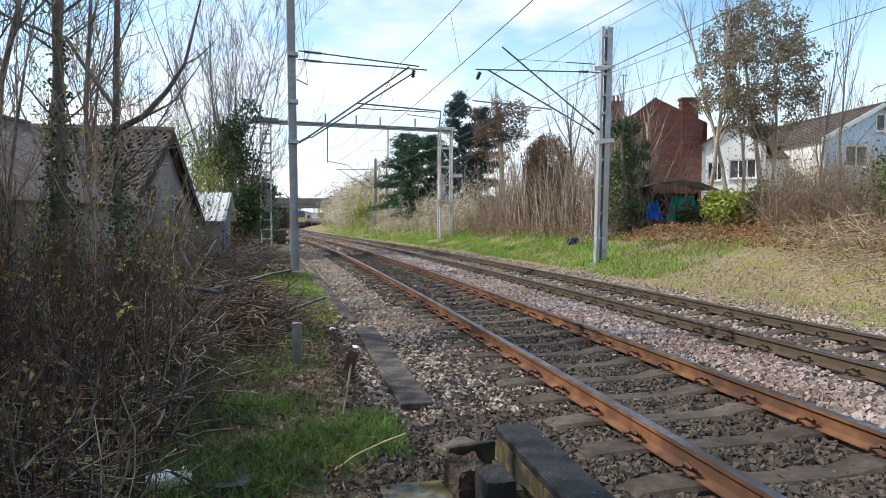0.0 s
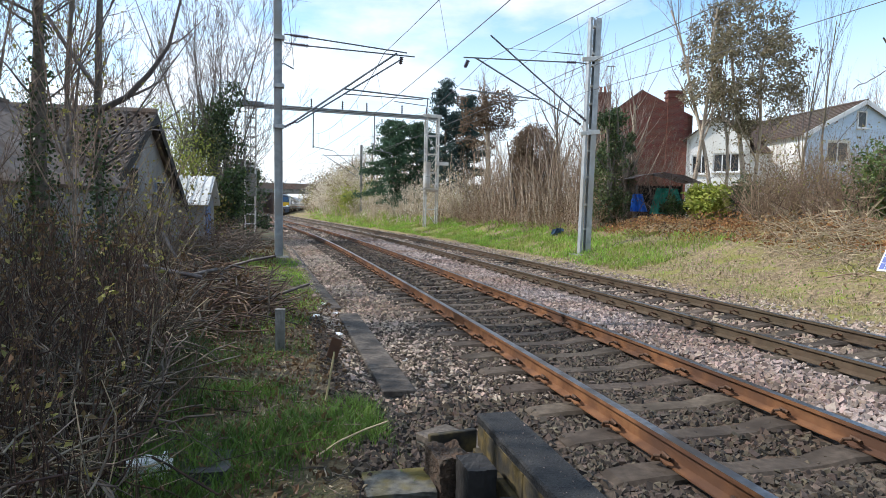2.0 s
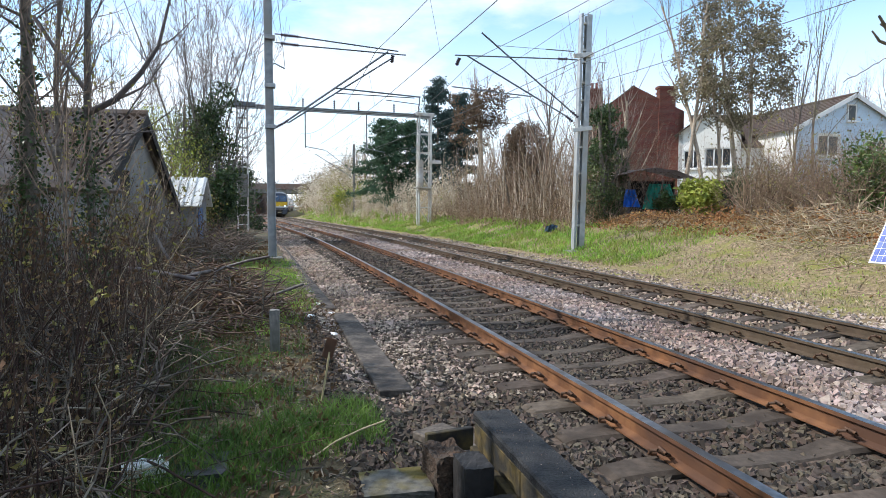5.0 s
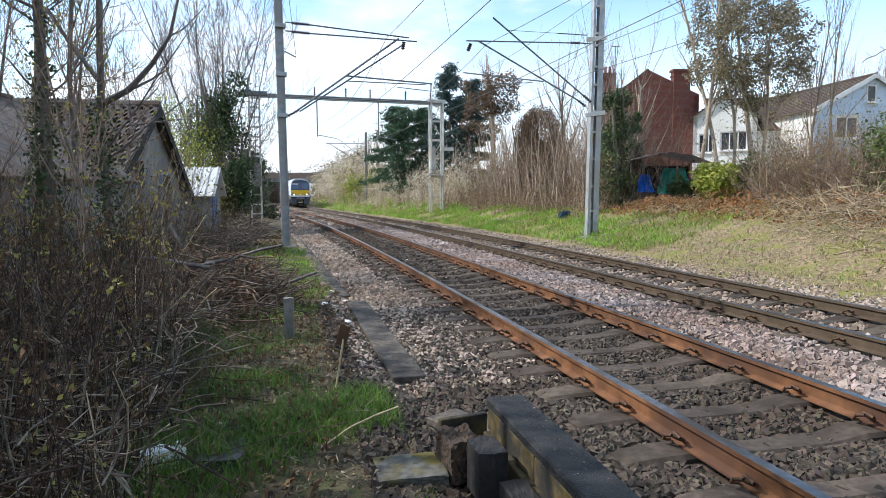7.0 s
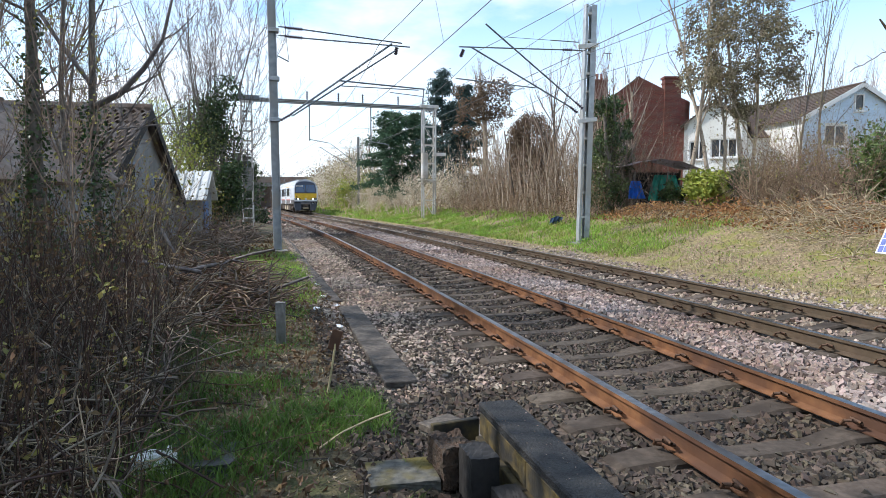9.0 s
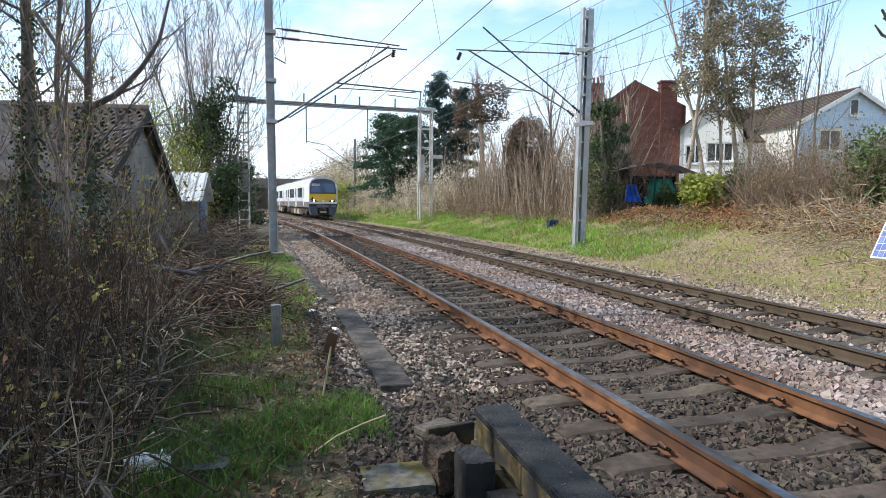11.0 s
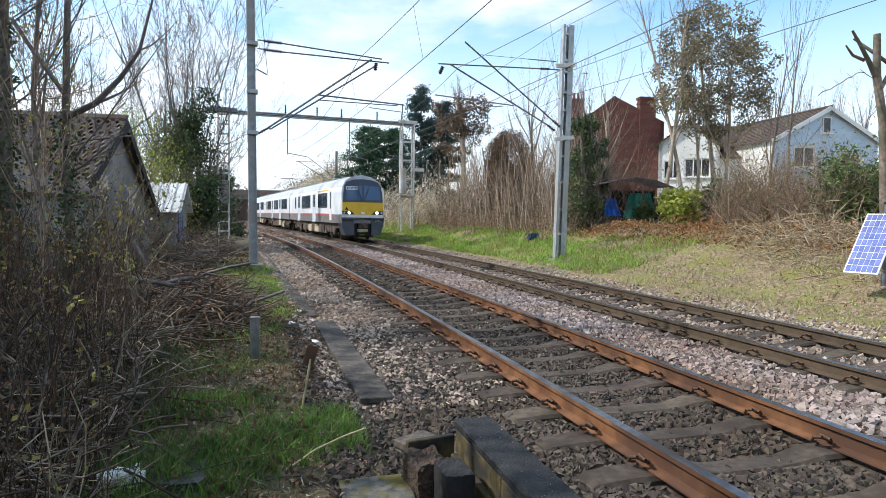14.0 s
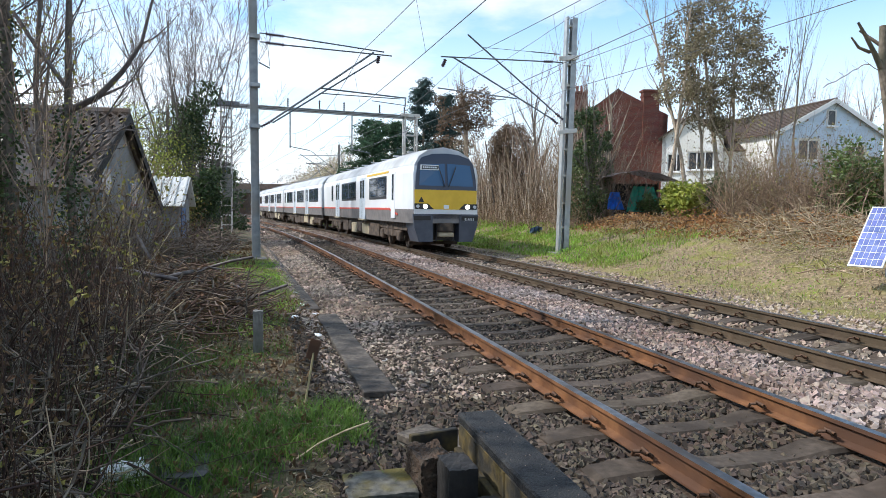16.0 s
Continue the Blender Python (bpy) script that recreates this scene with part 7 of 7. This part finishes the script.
for k, (x, y) in enumerate(((7.4, 31.0), (8.2, 33.0), (9.6, 34.0), (10.4, 36.0), (6.4, 34.0))):
    bare_tree(x, y, 6.8, 0.1, 185 + k, "bare reddish tree before the brick house", twig=PINKTWIG, kids=(1, 3), depth=2, low=0.2, spread=0.35)
# big brown-topped pollard and pale wall behind the thicket
rngb = np.random.default_rng(195)
tb = tagged(empty("pollard_tree"), "tall pollard tree with dense brown dead crown", "tree")
sg, tp = [], []
branch(sg, tp, rngb, (4.0, 50.0, gz(4, 50) - 0.1), (0, 0, 1), 9.4, 0.28, 3, 0.4, (2, 3), 0.35, 6, 0.05, 0.33, 0.35)
split_tree(tb, sg, PALEBARK, PINKTWIG)
cover("crown", leaves_mesh("crown", leaf_cloud(rngb, [(4.0 + rngb.normal() * 1.0, 50 + rngb.normal() * 0.8, 6.8 + rngb.uniform(0, 4.0)) for _ in range(40)], [0.5] * 40, 6000), 0.1, rngb), BROWNLEAF, tb, "brown dead leaves")
hd = tagged(empty("clipped_hedge"), "tall domed hedge of brown dead leaves behind the thicket", "hedge")
cover("stem_clump", tubes_mesh("stem_clump", [(5.6 + 0.5 * k, 36.0, gz(5.6, 36) - 0.1, 5.3 + 0.7 * k, 36.0, 5.5, 0.07, 0.03) for k in range(-2, 3)], 6), BARK, hd)
cover("foliage", leaves_mesh("foliage", leaf_cloud(rngb, [(5.6 + 1.35 * math.cos(q) * w ** 0.5, 36 + 1.1 * math.sin(q) * w ** 0.5, 2.4 + (3.9 - 0.7 * w) * v ** 0.6) for q, w, v in rngb.uniform(0, 1, (110, 3)) * np.array([6.28, 1, 1])], [0.42] * 110, 19000), 0.06, rngb), BROWNLEAF, hd, "dense brown leaves")

# bank beyond the gantry: scrub, blossom and bare trees
rngf = np.random.default_rng(200)
for k in range(26):
    s = 34 + k * 4.4
    far = k / 25
    for off, h in ((6.8, 2.6 + 1.6 * far), (9.6, 4.4 + 2.4 * far)):
        p, _ = line_at(s + rngf.uniform(-1.5, 1.5), off + rngf.uniform(-0.5, 0.5))
        # The pale twig colour carries the bank's sunlight.
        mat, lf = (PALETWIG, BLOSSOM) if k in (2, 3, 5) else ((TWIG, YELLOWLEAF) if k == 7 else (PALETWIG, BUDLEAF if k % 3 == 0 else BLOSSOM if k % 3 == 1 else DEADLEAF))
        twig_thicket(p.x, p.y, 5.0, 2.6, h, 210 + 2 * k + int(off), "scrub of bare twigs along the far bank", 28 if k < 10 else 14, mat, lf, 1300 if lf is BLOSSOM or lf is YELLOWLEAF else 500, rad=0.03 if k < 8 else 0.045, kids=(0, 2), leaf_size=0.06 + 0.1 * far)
    if k > 5 and k % 2:
        p, _ = line_at(s, 12.5 + 2 * rngf.random())
        bare_tree(p.x, p.y, 6.5 + 2.0 * rngf.random(), 0.13, 300 + k, "bare tree with pale reddish twigs on the far bank", twig=PALETWIG, kids=(1, 3), depth=2, low=0.12, spread=0.5, shrink=0.5)
leafy_bush(-8.9, 73.5, 4.0, 2.5, 3.4, 400, YELLOWLEAF, "bright yellow-green bush on the bank", 0.14, 2600, 16)
bank_grass(42, 125, 2.6, 6.8, 11000, 20, BANKGRASS, "bright green grass on the far bank", 0.25, 0.035)


# pruned tree and trees beyond the houses
def pruned_tree():
    rng = np.random.default_rng(410)
    t = tagged(empty("pruned_tree"), "hard-pruned tree with short bare pale stubs", "tree")
    y = 16.0
    stem = [(12.4, gz(12.4, y) - 0.1, 0.13), (12.3, 2.2, 0.118), (12.16, 4.2, 0.106), (11.92, 5.4, 0.1), (11.88, 6.45, 0.085)]
    segs = [(a[0], y, a[1], b[0], y, b[1], a[2], b[2]) for a, b in zip(stem, stem[1:])]
    limbs = ([(11.91, 5.35, 0.075), (11.61, 5.75, 0.06), (11.28, 6.15, 0.045), (11.01, 6.42, 0.03)],
             [(11.56, 5.78, 0.045), (11.16, 5.85, 0.035), (10.86, 6.05, 0.02)],
             [(12.01, 5.0, 0.06), (12.36, 5.55, 0.05), (12.76, 5.75, 0.03)],
             [(12.41, 5.6, 0.05), (11.86, 6.05, 0.045), (11.46, 6.4, 0.028)])
    for k, q in enumerate(limbs):
        dy = (-0.1, -0.15, 0.1, 0.14)[k]
        segs += [(a[0], y + dy * i, a[1], b[0], y + dy * (i + 1), b[1], a[2], b[2]) for i, (a, b) in enumerate(zip(q, q[1:]))]
    link("trunk", tubes_mesh("trunk", segs, 9), PALETRUNK, t)
    tw = []
    p = np.array([11.91, y, 5.3])
    for k in range(14):
        q = p + np.array([-0.115, -0.01, (0.05 if k < 4 else -0.06) + 0.03 * rng.normal()])
        tw.append((*p, *q, 0.012, 0.011))
        if k % 3 == 2:
            tw.append((*q, q[0] - 0.15, q[1], q[2] + 0.1, 0.007, 0.004))
        p = q
    link("hanging_twig", tubes_mesh("hanging_twig", tw, 4), TWIG, t)


pruned_tree()
for k, (x, y) in enumerate(((31, 52), (34, 55), (37, 54), (29, 58), (41, 56), (26, 57))):
    bare_tree(x, y, 9.5, 0.16, 420 + k, "distant bare tree beyond the houses", twig=PINKTWIG, kids=(2, 3), depth=2, low=0.15)
for k, (x, y, w, h) in enumerate(((-44, 172, 12, 7), (-33, 178, 14, 8), (-24, 172, 12, 8), (-55, 168, 14, 9))):
    ivy_mass(x, y, w, h, 440 + k, 1500, "distant dark trees beyond the bridge", BROWNLEAF, 0.4)
scatter_leaves("ground_litter", -4.0, 0.3, 2.4, 14.0, 9000, 450, STRAW, "pale chips and litter on the bare verge", lambda x, y: 0.025 if -0.34 * y - 0.4 < x < -0.14 * y + 0.35 else -1, 0.018, "litter")
scatter_leaves("ground_litter", -4.0, 0.3, 2.4, 12.0, 9000, 451, BROWNTWIG, "brown bark and twig litter on the bare verge", lambda x, y: 0.02 if -0.34 * y - 0.4 < x < -0.14 * y + 0.35 else -1, 0.022, "litter")


motions()
